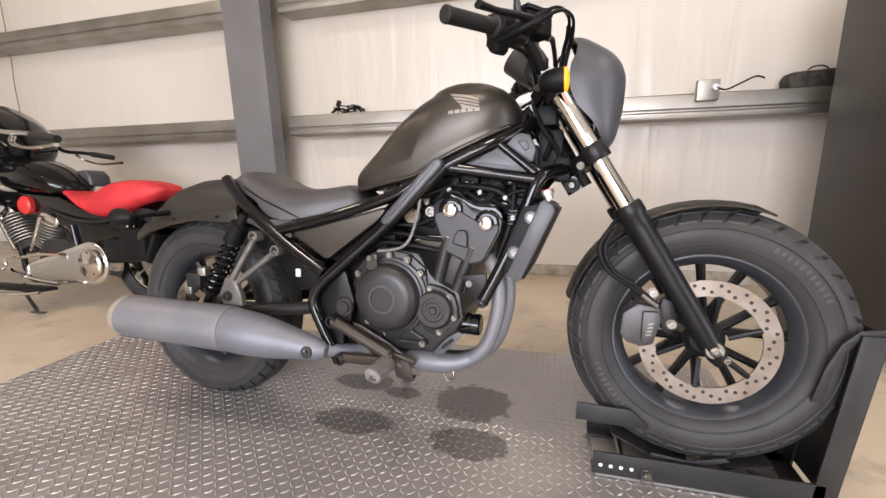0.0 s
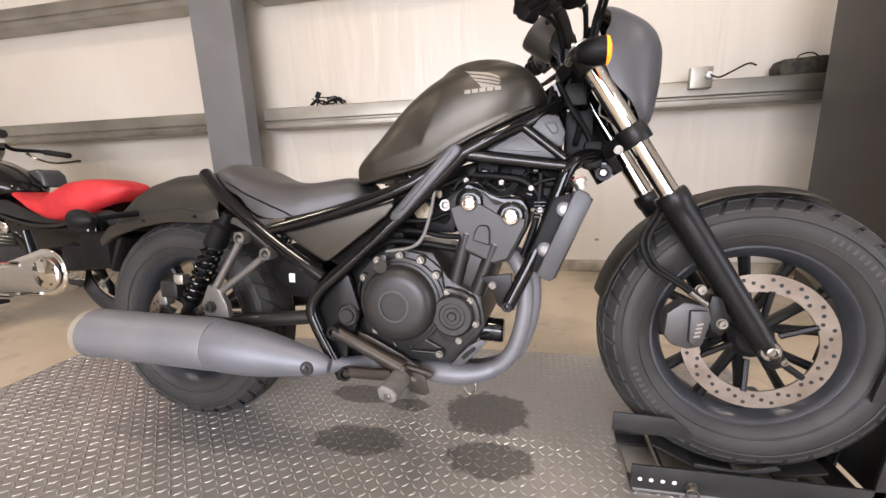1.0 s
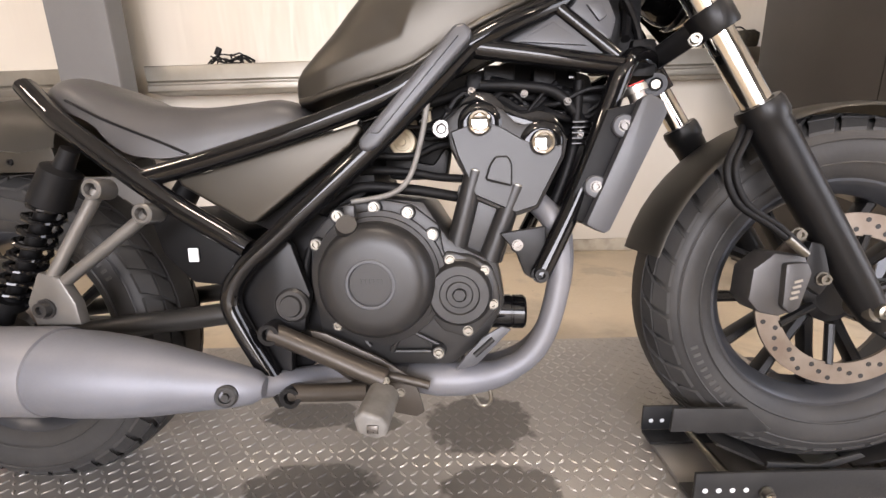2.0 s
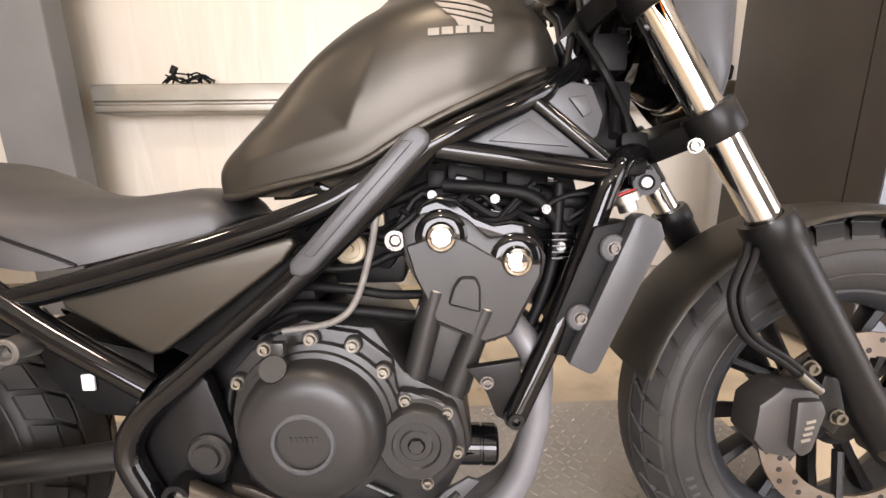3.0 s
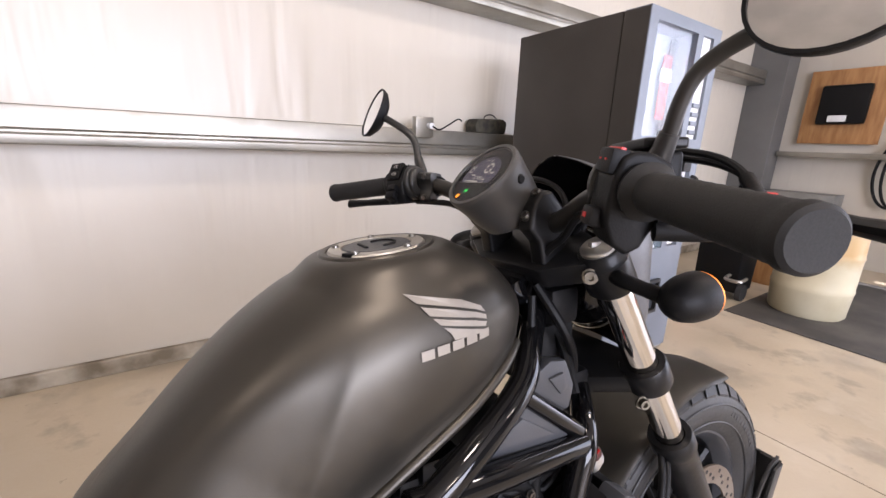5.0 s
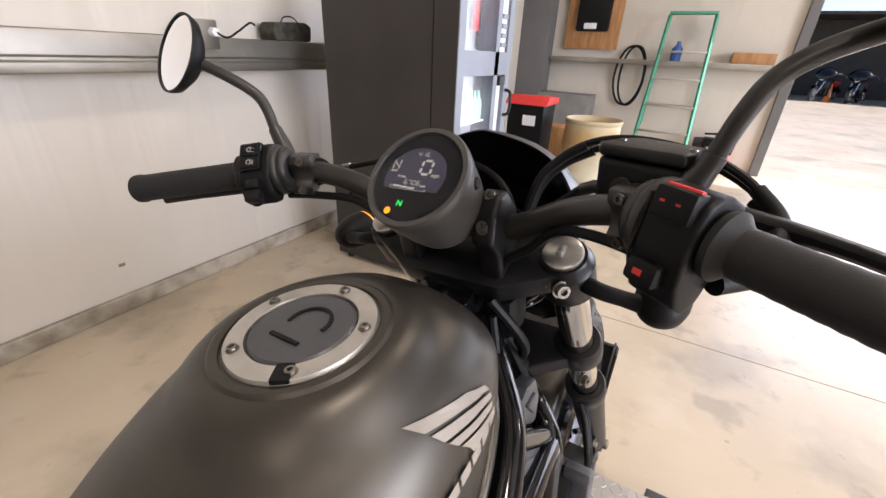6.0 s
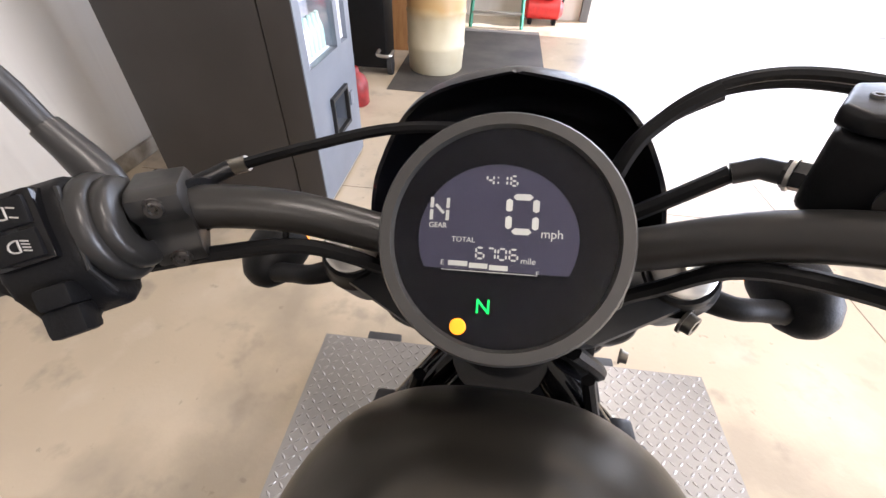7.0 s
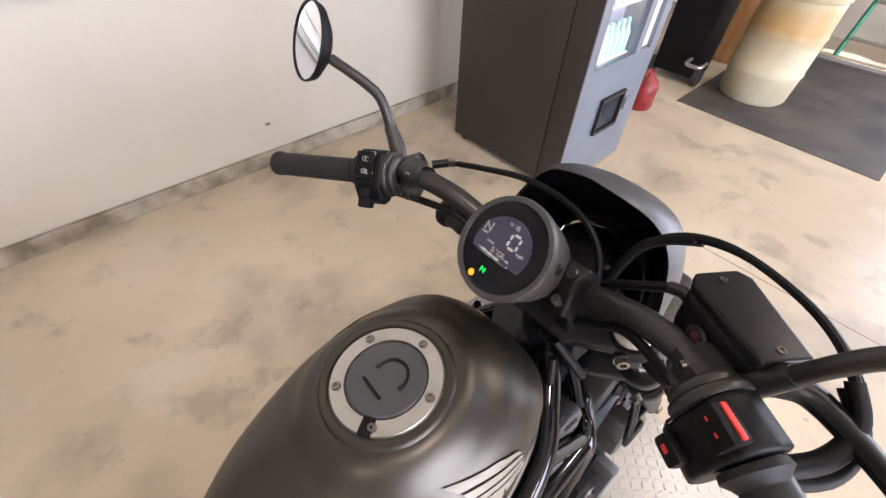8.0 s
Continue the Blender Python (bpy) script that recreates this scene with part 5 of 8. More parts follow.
# instrument
def gauge():
    n = Vector((-0.72, 0, 0.694)).normalized()
    c = Vector((1.036, 0.0, 1.017))
    g = group("instrument", "round digital instrument with a black bezel")
    r = 0.0522
    bm = B()
    lathe(bm, c, n, [(-0.072, 0), (-0.072, 0.036), (-0.066, 0.0425), (-0.045, 0.0470), (-0.02, 0.0500), (-0.014, 0.0512), (-0.004, r), (0.0, r), (0.003, r - 0.0015), (0.003, r - 0.006), (0.0, r - 0.007)], 64)
    part("bezel", bm, M_BEZEL, g, "matt black bezel housing", 30)
    bm = B()
    lathe(bm, c, n, [(0.0, r - 0.0065), (0.0, 0)], 64)
    face = part("dial_face", bm, M_LCD, g, "dark instrument face")
    up = Vector((0.694, 0, 0.72)).normalized()
    right = Vector((0, -1, 0))
    mt = Matrix((right.to_tuple() + (0,), up.to_tuple() + (0,), n.to_tuple() + (0,), (0, 0, 0, 1))).transposed()
    mt = Matrix.Translation(c + n * 0.0008) @ mt
    k = 0.1035 / 800.0

    def P(px, py, z=0.0):
        return mt @ Matrix.Translation(((px - 437) * k, (440 - py) * k, z))

    bm = B()
    pts = [(250 * k * math.cos(a) - 15 * k, 235 * k * math.sin(a) - 5 * k) for a in [radians(206 - 232 * j / 24) for j in range(25)]]
    prism(bm, pts, -0.0003, 0.0002, "z")
    bmesh.ops.transform(bm, matrix=mt, verts=bm.verts)
    lcd = part("lcd_panel", bm, mat("lcd_lit_panel", (0.040, 0.039, 0.062), 0.3, 0, dark=(0.037, 0.036, 0.058), scale=10, fine=60, spread=0.0, spec=0.15), g, "bluish grey lcd panel", 0)

    def label_(nm, body, px, py, h):
        text(nm, body, h * k * 1.38, P(px, py, 0.0004), M_LCDTXT, lcd)

    def seg7(bmx, px, py, w, h, segs, t, gap=1.5):
        """Seven-segment strokes; px, py the centre."""
        hw, hh = w / 2, h / 2
        rects = {"a": (0, hh, w - t, t, 0), "g": (0, 0, w - t, t, 0), "d": (0, -hh, w - t, t, 0), "f": (-hw, hh / 2, t, hh - t * 0.6, 1), "b": (hw, hh / 2, t, hh - t * 0.6, 1), "e": (-hw, -hh / 2, t, hh - t * 0.6, 1), "c": (hw, -hh / 2, t, hh - t * 0.6, 1)}
        for q in segs:
            cx, cy, sx, sy, vert = rects[q]
            m_ = P(px + cx, py - cy, 0.0005)
            a, b = sx * k / 2, sy * k / 2
            tt = t * k / 2
            if vert:
                poly = [(-a, -b + tt * 0.6), (0, -b), (a, -b + tt * 0.6), (a, b - tt * 0.6), (0, b), (-a, b - tt * 0.6)]
            else:
                poly = [(-a, 0), (-a + tt, -b), (a - tt, -b), (a, 0), (a - tt, b), (-a + tt, b)]
            vs = [bmx.verts.new(m_ @ Vector((x, y, 0))) for x, y in poly]
            bmx.faces.new(vs)

    DIG = {"0": "abcdef", "1": "bc", "4": "bcfg", "6": "acdefg", "7": "abc"}
    bm = B()
    seg7(bm, 497, 366, 82, 108, DIG["0"], 20)
    part("speed_digit", bm, M_LCDTXT, lcd, "pale speed digit 0", 0)
    bm = B()
    for px, ch in ((392, "4"), (434, "1"), (466, "6")):
        seg7(bm, px, 262, 20, 30, DIG[ch], 6)
    for py in (253, 270):
        m_ = P(416, py, 0.0005)
        bm.faces.new([bm.verts.new(m_ @ Vector((x * 2.6 * k, y * 2.6 * k, 0))) for x, y in ((-1, -1), (1, -1), (1, 1), (-1, 1))])
    part("clock_digits", bm, M_LCDTXT, lcd, "pale clock digits 4:16", 0)
    bm = B()
    for px, ch in ((374, "6"), (409, "7"), (443, "0"), (478, "6")):
        seg7(bm, px, 494, 24, 34, DIG[ch], 6)
    part("odometer_digits", bm, M_LCDTXT, lcd, "pale odometer digits 6706", 0)
    bm = B()
    for x0, x1, y0, y1, t in ((-26, -26, -36, -3, 11), (-26, -26, 3, 36, 11), (26, 26, -36, -3, 11), (26, 26, 3, 36, 11), (-14, 14, 14, -14, 9)):
        m_ = P(236, 360, 0.0005)
        a, b = Vector((x0 * k, y0 * k, 0)), Vector((x1 * k, y1 * k, 0))
        d = (b - a).normalized()
        nn = Vector((-d.y, d.x, 0)) * t * k / 2
        bm.faces.new([bm.verts.new(m_ @ q) for q in (a - nn, b - nn, b + nn, a + nn)])
    part("gear_letter", bm, M_LCDTXT, lcd, "pale gear letter N", 0)
    label_("gear_word", "GEAR", 233, 413, 17)
    label_("total_word", "TOTAL", 318, 455, 17)
    label_("mph_word", "mph", 590, 424, 28)
    label_("mile_word", "mile", 523, 511, 20)
    label_("fuel_empty_mark", "E", 256, 531, 17)
    label_("fuel_full_mark", "F", 553, 548, 17)
    bm = B()
    for x0, x1, yy in ((275, 337, 530), (342, 400, 534), (405, 463, 537)):
        m_ = P((x0 + x1) / 2, yy, 0.0005)
        bm.faces.new([bm.verts.new(m_ @ Vector((x * (x1 - x0) / 2 * k, y * 8 * k, 0))) for x, y in ((-1, -1), (1, -1), (1, 1), (-1, 1))])
    m_ = P(400, 552, 0.0005)
    bm.faces.new([bm.verts.new(m_ @ Vector((x * 145 * k, y * 1.3 * k, 0))) for x, y in ((-1, -1), (1, -1), (1, 1), (-1, 1))])
    part("fuel_bars", bm, M_LCDTXT, lcd, "pale fuel level bars", 0)
    text("neutral_light", "N", 46 * k * 1.38, P(394, 662, 0.0006), M_GREEN, face)
    bm = B()
    lathe(bm, P(320, 728, 0.0002).translation, n, [(0.0006, 0.0034), (0.001, 0.003), (0.001, 0)], 20)
    part("engine_light", bm, M_YELLOW, face, "glowing amber warning light")
    bm = B()
    lathe(bm, c, n, [(0.0018, r - 0.0058), (0.0024, 0.03), (0.0026, 0)], 48)
    gl = part("cover_glass", bm, M_GLASS, g, "clear cover glass", 60)
    gl.visible_shadow = False
    bm = B()
    lathe(bm, c + right * (r - 0.002) - n * 0.018 + up * 0.01, right, [(-0.004, 0.006), (0.0, 0.006), (0.002, 0.004), (0.002, 0)], 16)
    part("mode_button", bm, M_PLASTIC, g)


gauge()
bm = B()
box(bm, (1.093, -0.004, 0.85), (0.018, 0.03, 0.008), 0.002)
part("connector", bm, M_ALLOY, BIKE, "pale metal connector behind the tank")

# engine
eng = group("engine", "dark grey parallel twin engine")
bm = B()
prism(bm, [(0.632, 0.45), (0.66, 0.495), (0.72, 0.515), (0.81, 0.505), (0.85, 0.44), (0.925, 0.405), (0.935, 0.34), (0.905, 0.28), (0.85, 0.235), (0.70, 0.235), (0.63, 0.29), (0.622, 0.36)], -0.135, 0.135, "y", 0.015, 2)
part("crankcase", bm, M_CASE, eng)
bm = B()
lathe(bm, (0.737, -0.13, 0.387), (0, -1, 0), [(0, 0.110), (0.006, 0.110), (0.007, 0.1065), (0.010, 0.1065), (0.011, 0.1085), (0.016, 0.108), (0.017, 0.1035), (0.020, 0.103), (0.021, 0.1055), (0.026, 0.104), (0.028, 0.0965), (0.034, 0.0955), (0.036, 0.0895), (0.048, 0.0875), (0.058, 0.0835), (0.065, 0.0765), (0.069, 0.066), (0.0705, 0.056), (0.0710, 0.0345), (0.068, 0.033), (0.068, 0)], 64)
cl = part("clutch_cover", bm, M_CASE, eng, "round dark grey clutch cover", 35)
bm = B()
lathe(bm, (0.735, -0.13, 0.387), (0, -1, 0), [(0.0708, 0.0375), (0.0724, 0.036), (0.0724, 0.0325), (0.0708, 0.0315)], 48, close=True)
part("cover_ring", bm, M_GREYPL, cl)
bm = B()
for k in range(6):
    box(bm, (0.720 + 0.006 * k, -0.1986, 0.392), (0.0035, 0.001, 0.006), 0)
part("cover_mark", bm, M_CASE, cl)
for x, z in ((0.678, 0.484), (0.735, 0.496), (0.786, 0.487), (0.822, 0.453), (0.642, 0.441), (0.670, 0.312)):
    bm = B()
    lathe(bm, (x, -0.13, z), (0, -1, 0), [(0, 0.0125), (0.024, 0.0112), (0.0255, 0.0098), (0.0255, 0)], 16)
    bs = part("bolt_boss", bm, M_CASE, eng)
    bm = B()
    bolt(bm, (x, -0.1545, z), 0.0066, (0, -1, 0), 0.007)
    part("case_bolt", bm, M_STEEL, bs, "plated bolt")
bm = B()
tube(bm, [(0.698, -0.155, 0.455), (0.700, -0.18, 0.468), (0.702, -0.19, 0.474)], [0.019, 0.017, 0.015], 14)
box(bm, (0.704, -0.175, 0.492), (0.016, 0.012, 0.018), 0.003)
part("oil_filler", bm, M_CASE, eng, "dark oil filler cap")
bm = B()
lathe(bm, (0.862, -0.13, 0.362), (0, -1, 0), [(0, 0.060), (0.018, 0.058), (0.024, 0.050), (0.034, 0.0475), (0.038, 0.044), (0.038, 0.031), (0.035, 0.029), (0.035, 0.021), (0.037, 0.019), (0.037, 0.011), (0.033, 0.009), (0.033, 0)], 48)
sc = part("ignition_cover", bm, M_CASE, eng, "small round dark engine cover", 30)
bm = B()
prism(bm, [(0.800, 0.345), (0.822, 0.395), (0.842, 0.426), (0.856, 0.424), (0.894, 0.410), (0.912, 0.402), (0.922, 0.372), (0.925, 0.340), (0.905, 0.318), (0.884, 0.294), (0.868, 0.290), (0.836, 0.300)], -0.1515, -0.130, "y", 0.005, 2)
part("cover_flange", bm, M_CASE, sc)
bm = B()
prism(bm, [(0.632, 0.452), (0.655, 0.478), (0.690, 0.499), (0.738, 0.509), (0.790, 0.500), (0.832, 0.466), (0.842, 0.40), (0.80, 0.30), (0.75, 0.272), (0.68, 0.292), (0.634, 0.345)], -0.146, -0.130, "y", 0.005, 2)
part("cover_flange", bm, M_CASE, cl)
bm = B()
lathe(bm, (0.862, -0.164, 0.362), (0, -1, 0), [(0, 0.0095), (0.006, 0.0095), (0.006, 0)], 6)
part("cover_plug", bm, M_CASE, sc, smooth=0)
for x, z in ((0.848, 0.413), (0.900, 0.396), (0.913, 0.344), (0.874, 0.301), (0.827, 0.264)):
    bm = B()
    lathe(bm, (x, -0.13, z), (0, -1, 0), [(0, 0.0125), (0.020, 0.0112), (0.0215, 0.0098), (0.0215, 0)], 16)
    bs = part("bolt_boss", bm, M_CASE, eng)
    bm = B()
    bolt(bm, (x, -0.1505, z), 0.0066, (0, -1, 0), 0.007)
    part("case_bolt", bm, M_STEEL, bs, "plated bolt")
for a, b in (((0.77, 0.30), (0.75, 0.262)), ((0.79, 0.292), (0.83, 0.272)), ((0.70, 0.292), (0.715, 0.27)), ((0.757, 0.262), (0.815, 0.262))):
    bm = B()
    tube(bm, [(a[0], -0.139, a[1]), (b[0], -0.139, b[1])], 0.004, 8, smooth=False)
    part("case_rib", bm, M_CASE, eng)
bm = B()
prism(bm, [(0.840, 0.42), (0.93, 0.398), (0.968, 0.52), (0.878, 0.548)], -0.112, 0.112, "y", 0.006)
cy = part("cylinder_block", bm, M_CASE, eng)
for (x0, z0), (x1, z1) in (((0.853, 0.412), (0.889, 0.548)), ((0.905, 0.396), (0.953, 0.524))):
    bm = B()
    tube(bm, [(x0, -0.114, z0), (x1, -0.1195, z1)], [0.0175, 0.0160], 20, smooth=False)
    st = part("stud_column", bm, M_CASE, cy)
    bm = B()
    lathe(bm, (x1, -0.1195, z1 - 0.001), (0.31, 0, 0.95), [(0, 0.0155), (0.002, 0.0155), (0.004, 0.013), (0.004, 0)], 18)
    part("stud_bolt", bm, M_STEEL, st)
bm = B()
box(bm, (0, 0, 0), (0.105, 0.238, 0.016), 0.003, Matrix.Translation((0.912, 0, 0.506)) @ Matrix.Rotation(radians(15), 4, "Y"))
part("gasket_flange", bm, M_CASE, cy)
bm = B()
prism(bm, [(0.846, 0.625), (0.850, 0.585), (0.870, 0.548), (0.884, 0.505), (0.950, 0.476), (0.986, 0.488), (1.024, 0.566), (1.028, 0.590), (1.014, 0.612), (0.99, 0.618), (0.955, 0.614), (0.93, 0.638), (0.905, 0.65), (0.872, 0.646)], -0.128, 0.128, "y", 0.006, 2)
hd = part("cylinder_head", bm, M_CASE, eng, "dark grey cylinder head")
bm = B()
prism(bm, [(0.852, 0.606), (0.862, 0.570), (0.876, 0.540), (0.888, 0.510), (0.950, 0.482), (0.982, 0.492), (1.019, 0.566), (1.020, 0.583), (0.985, 0.580), (0.955, 0.595), (0.93, 0.610), (0.90, 0.622)], -0.1335, -0.12, "y", 0.002, 1)
part("head_face", bm, M_CASE, hd)
bm = B()
prism(bm, [(0.903, 0.533), (0.910, 0.556), (0.919, 0.568), (0.938, 0.568), (0.944, 0.556), (0.944, 0.522)], -0.1425, -0.12, "y", 0.003, 1)
part("head_boss", bm, M_CASE, hd)
bm = B()
prism(bm, [(0.858, 0.628), (0.868, 0.655), (0.888, 0.668), (0.915, 0.664), (0.938, 0.642), (0.962, 0.632), (0.985, 0.636), (1.01, 0.63), (1.026, 0.606), (1.028, 0.59), (0.98, 0.60), (0.93, 0.62), (0.90, 0.632)], -0.118, 0.118, "y", 0.006, 2)
part("cam_cover", bm, M_GLOSS, hd, "gloss black cam cover")
for x, z in ((0.896, 0.617), (0.989, 0.586)):
    bm = B()
    lathe(bm, (x, -0.118, z), (0, -1, 0), [(0, 0.034), (0.01, 0.033), (0.014, 0.028), (0.014, 0.019)], 32)
    part("cam_boss", bm, M_GLOSS, hd)
    bm = B()
    lathe(bm, (x, -0.13, z), (0, -1, 0), [(0, 0.019), (0.010, 0.019), (0.0145, 0.0165), (0.0155, 0.0135), (0.0125, 0.0118), (0.0135, 0.006), (0.0138, 0)], 32)
    part("cam_plug", bm, M_CHROME, hd, "polished chrome plug")
bm = B()
lathe(bm, (0.838, -0.11, 0.612), (0, -1, 0), [(0, 0.013), (0.015, 0.013), (0.015, 0.008), (0.011, 0.006), (0.011, 0)], 20)
part("head_bolt", bm, M_STEEL2, hd)

bm = B()
prism(bm, [(0.515, 0.40), (0.56, 0.46), (0.62, 0.49), (0.70, 0.47), (0.70, 0.27), (0.62, 0.235), (0.59, 0.21), (0.565, 0.205), (0.53, 0.31)], -0.115, 0.115, "y", 0.012)
part("gearbox_casing", bm, M_PLASTIC, eng, "dark casing behind the crankcase")

# intake, wiring and hoses behind the frame
bm = B()
lathe(bm, (0.772, -0.07, 0.598), (0, -1, 0), [(0, 0.022), (0.018, 0.022), (0.020, 0.020), (0.020, 0.0145), (0.0185, 0.0135), (0.0185, 0.006), (0.024, 0.0055), (0.024, 0)], 28)
box(bm, (0.802, -0.082, 0.636), (0.036, 0.012, 0.020), 0.003)
box(bm, (0.812, -0.078, 0.655), (0.018, 0.016, 0.012), 0.002)
part("throttle_sensor", bm, M_BEIGE, BIKE, "bright throttle body sensor")
bm = B()
prism(bm, [(0.72, 0.62), (0.74, 0.655), (0.83, 0.66), (0.85, 0.60), (0.84, 0.54), (0.74, 0.54)], -0.045, 0.045, "y", 0.008)
part("throttle_body", bm, M_SATIN, BIKE, "black throttle body")
bm = B()
prism(bm, [(0.45, 0.54), (0.72, 0.61), (0.73, 0.53), (0.63, 0.45), (0.56, 0.45), (0.46, 0.50)], -0.105, 0.105, "y", 0.01)
part("airbox", bm, M_PLASTIC, BIKE, "black plastic airbox")
for pts, r, m_ in (
    ([(0.85, -0.14, 0.71), (0.825, -0.148, 0.665), (0.81, -0.145, 0.60), (0.79, -0.148, 0.54), (0.76, -0.15, 0.515), (0.70, -0.15, 0.505)], 0.0043, M_PEG),
    ([(0.69, -0.10, 0.55), (0.73, -0.115, 0.553), (0.79, -0.12, 0.548), (0.83, -0.112, 0.540), (0.90, -0.09, 0.535)], 0.0065, M_PLASTIC),
    ([(0.64, -0.11, 0.49), (0.70, -0.12, 0.525), (0.78, -0.12, 0.522), (0.84, -0.11, 0.512), (0.90, -0.09, 0.500)], 0.0085, M_PLASTIC),
    ([(0.70, -0.10, 0.60), (0.73, -0.11, 0.578), (0.79, -0.10, 0.575), (0.83, -0.09, 0.59), (0.88, -0.07, 0.60)], 0.006, M_PLASTIC),
    ([(0.76, -0.10, 0.64), (0.78, -0.10, 0.655), (0.83, -0.09, 0.66), (0.90, -0.06, 0.69)], 0.008, M_PLASTIC),
    ([(0.90, -0.09, 0.68), (0.96, -0.10, 0.675), (1.02, -0.10, 0.66), (1.07, -0.09, 0.60)], 0.009, M_PLASTIC),
    ([(1.05, -0.095, 0.68), (1.045, -0.10, 0.60), (1.03, -0.105, 0.54), (1.0, -0.10, 0.46)], 0.008, M_PLASTIC),
    ([(0.62, -0.10, 0.45), (0.61, -0.12, 0.40), (0.615, -0.13, 0.34)], 0.007, M_PLASTIC),
    ([(1.02, -0.05, 0.67), (1.06, -0.07, 0.66), (1.12, -0.07, 0.65)], 0.015, M_PLASTIC),
):
    bm = B()
    tube(bm, pts, r, 10)
    part("hose", bm, m_, BIKE, "thin hose beside the engine")
for c, sz in (((0.93, -0.05, 0.70), (0.05, 0.06, 0.03)), ((1.0, -0.06, 0.69), (0.035, 0.05, 0.03)), ((1.06, -0.075, 0.625), (0.03, 0.03, 0.05)), ((0.89, -0.06, 0.69), (0.025, 0.04, 0.025))):
    bm = B()
    box(bm, c, sz, 0.006)
    part("wiring_block", bm, M_PLASTIC, BIKE, "black wiring connector block")
bm = B()
lathe(bm, (0.915, -0.085, 0.313), (1, 0, -0.03), [(0, 0), (0, 0.0285), (0.030, 0.0285), (0.031, 0.027), (0.034, 0.027), (0.035, 0.0285), (0.052, 0.0285), (0.056, 0.025), (0.056, 0)], 32)
part("oil_filter", bm, M_GLOSS, BIKE, "gloss black oil filter")
bm = B()
prism(bm, [(0.925, 0.452), (0.994, 0.462), (0.994, 0.402), (0.976, 0.380), (0.962, 0.388), (0.950, 0.420)], -0.146, -0.132, "y", 0.003)
lug = part("engine_lug", bm, M_SATIN, BIKE, "black engine mounting plate")
bm = B()
bolt(bm, (0.951, -0.147, 0.434), 0.007, (0, -1, 0), 0.006)
part("lug_bolt", bm, M_STEEL2, lug)

# loom, clips and small lines packed under the tank
rng = random.Random(23)
for k in range(22):
    x0 = rng.uniform(0.66, 0.98)
    s_ = -1 if k % 3 else 1
    pts = [(x0 + 0.045 * j + rng.uniform(-0.012, 0.012), s_ * (0.070 + rng.uniform(0, 0.035)), 0.655 + 0.03 * (x0 - 0.8) + rng.uniform(-0.045, 0.03)) for j in range(4)]
    bm = B()
    tube(bm, pts, rng.choice((0.003, 0.004, 0.0055, 0.007)), 8, per=4)
    part("loom_wire", bm, M_PLASTIC, BIKE, "black loom wire")
for k in range(12):
    c = (rng.uniform(0.70, 1.06), -rng.uniform(0.085, 0.108), rng.uniform(0.63, 0.69))
    bm = B()
    box(bm, (0, 0, 0), (rng.uniform(0.012, 0.03), 0.012, rng.uniform(0.008, 0.018)), 0.002, Matrix.Translation(c) @ Matrix.Rotation(rng.uniform(-0.7, 0.7), 4, "Y"))
    part("loom_clip", bm, M_GLOSS, BIKE, "black loom clip")
for c in ((0.724, -0.105, 0.655), (0.885, -0.112, 0.668), (0.965, -0.108, 0.662), (1.03, -0.11, 0.648), (1.05, -0.11, 0.60)):
    bm = B()
    bolt(bm, c, 0.0048, (0, -1, 0.1), 0.005)
    part("small_bolt", bm, M_STEEL2, BIKE, "plated bolt")
bm = B()
prism(bm, [(0.66, 0.60), (0.70, 0.655), (0.80, 0.69), (0.98, 0.735), (1.08, 0.70), (1.10, 0.63), (1.05, 0.60), (0.86, 0.62), (0.82, 0.56)], -0.055, 0.055, "y", 0.01)
part("inner_airbox", bm, M_PLASTIC, BIKE, "black plastic housing under the tank")
for k in range(5):
    bm = B()
    box(bm, (1.052, -0.105, 0.585 + 0.008 * k), (0.030, 0.02, 0.0035), 0.001)
    part("regulator_fin", bm, M_GLOSS, BIKE, "black cooling fin")
bm = B()
tube(bm, [(0.893, -0.128, 0.206), (0.906, -0.130, 0.194), (0.910, -0.132, 0.178), (0.904, -0.132, 0.167), (0.892, -0.132, 0.167), (0.884, -0.131, 0.178), (0.872, -0.128, 0.192)], 0.0035, 8)
part("wire_loop", bm, M_STEEL, BIKE, "bright wire loop under the exhaust")
bm = B()
prism(bm, [(0.852, 0.236), (0.886, 0.244), (0.941, 0.303), (0.926, 0.308), (0.897, 0.290), (0.872, 0.262)], -0.153, -0.147, "y", 0.0015)
gb = part("guard_bracket", bm, M_GREYPL, BIKE, "grey slotted bracket")
# no slot is cut: a near-black strip stands for its shade
bm = B()
tube(bm, [(0.884, -0.1528, 0.261), (0.913, -0.1528, 0.288)], 0.0045, 10, smooth=False)
part("slot", bm, M_DARK, gb, "near-black strip for the shade in a slot")

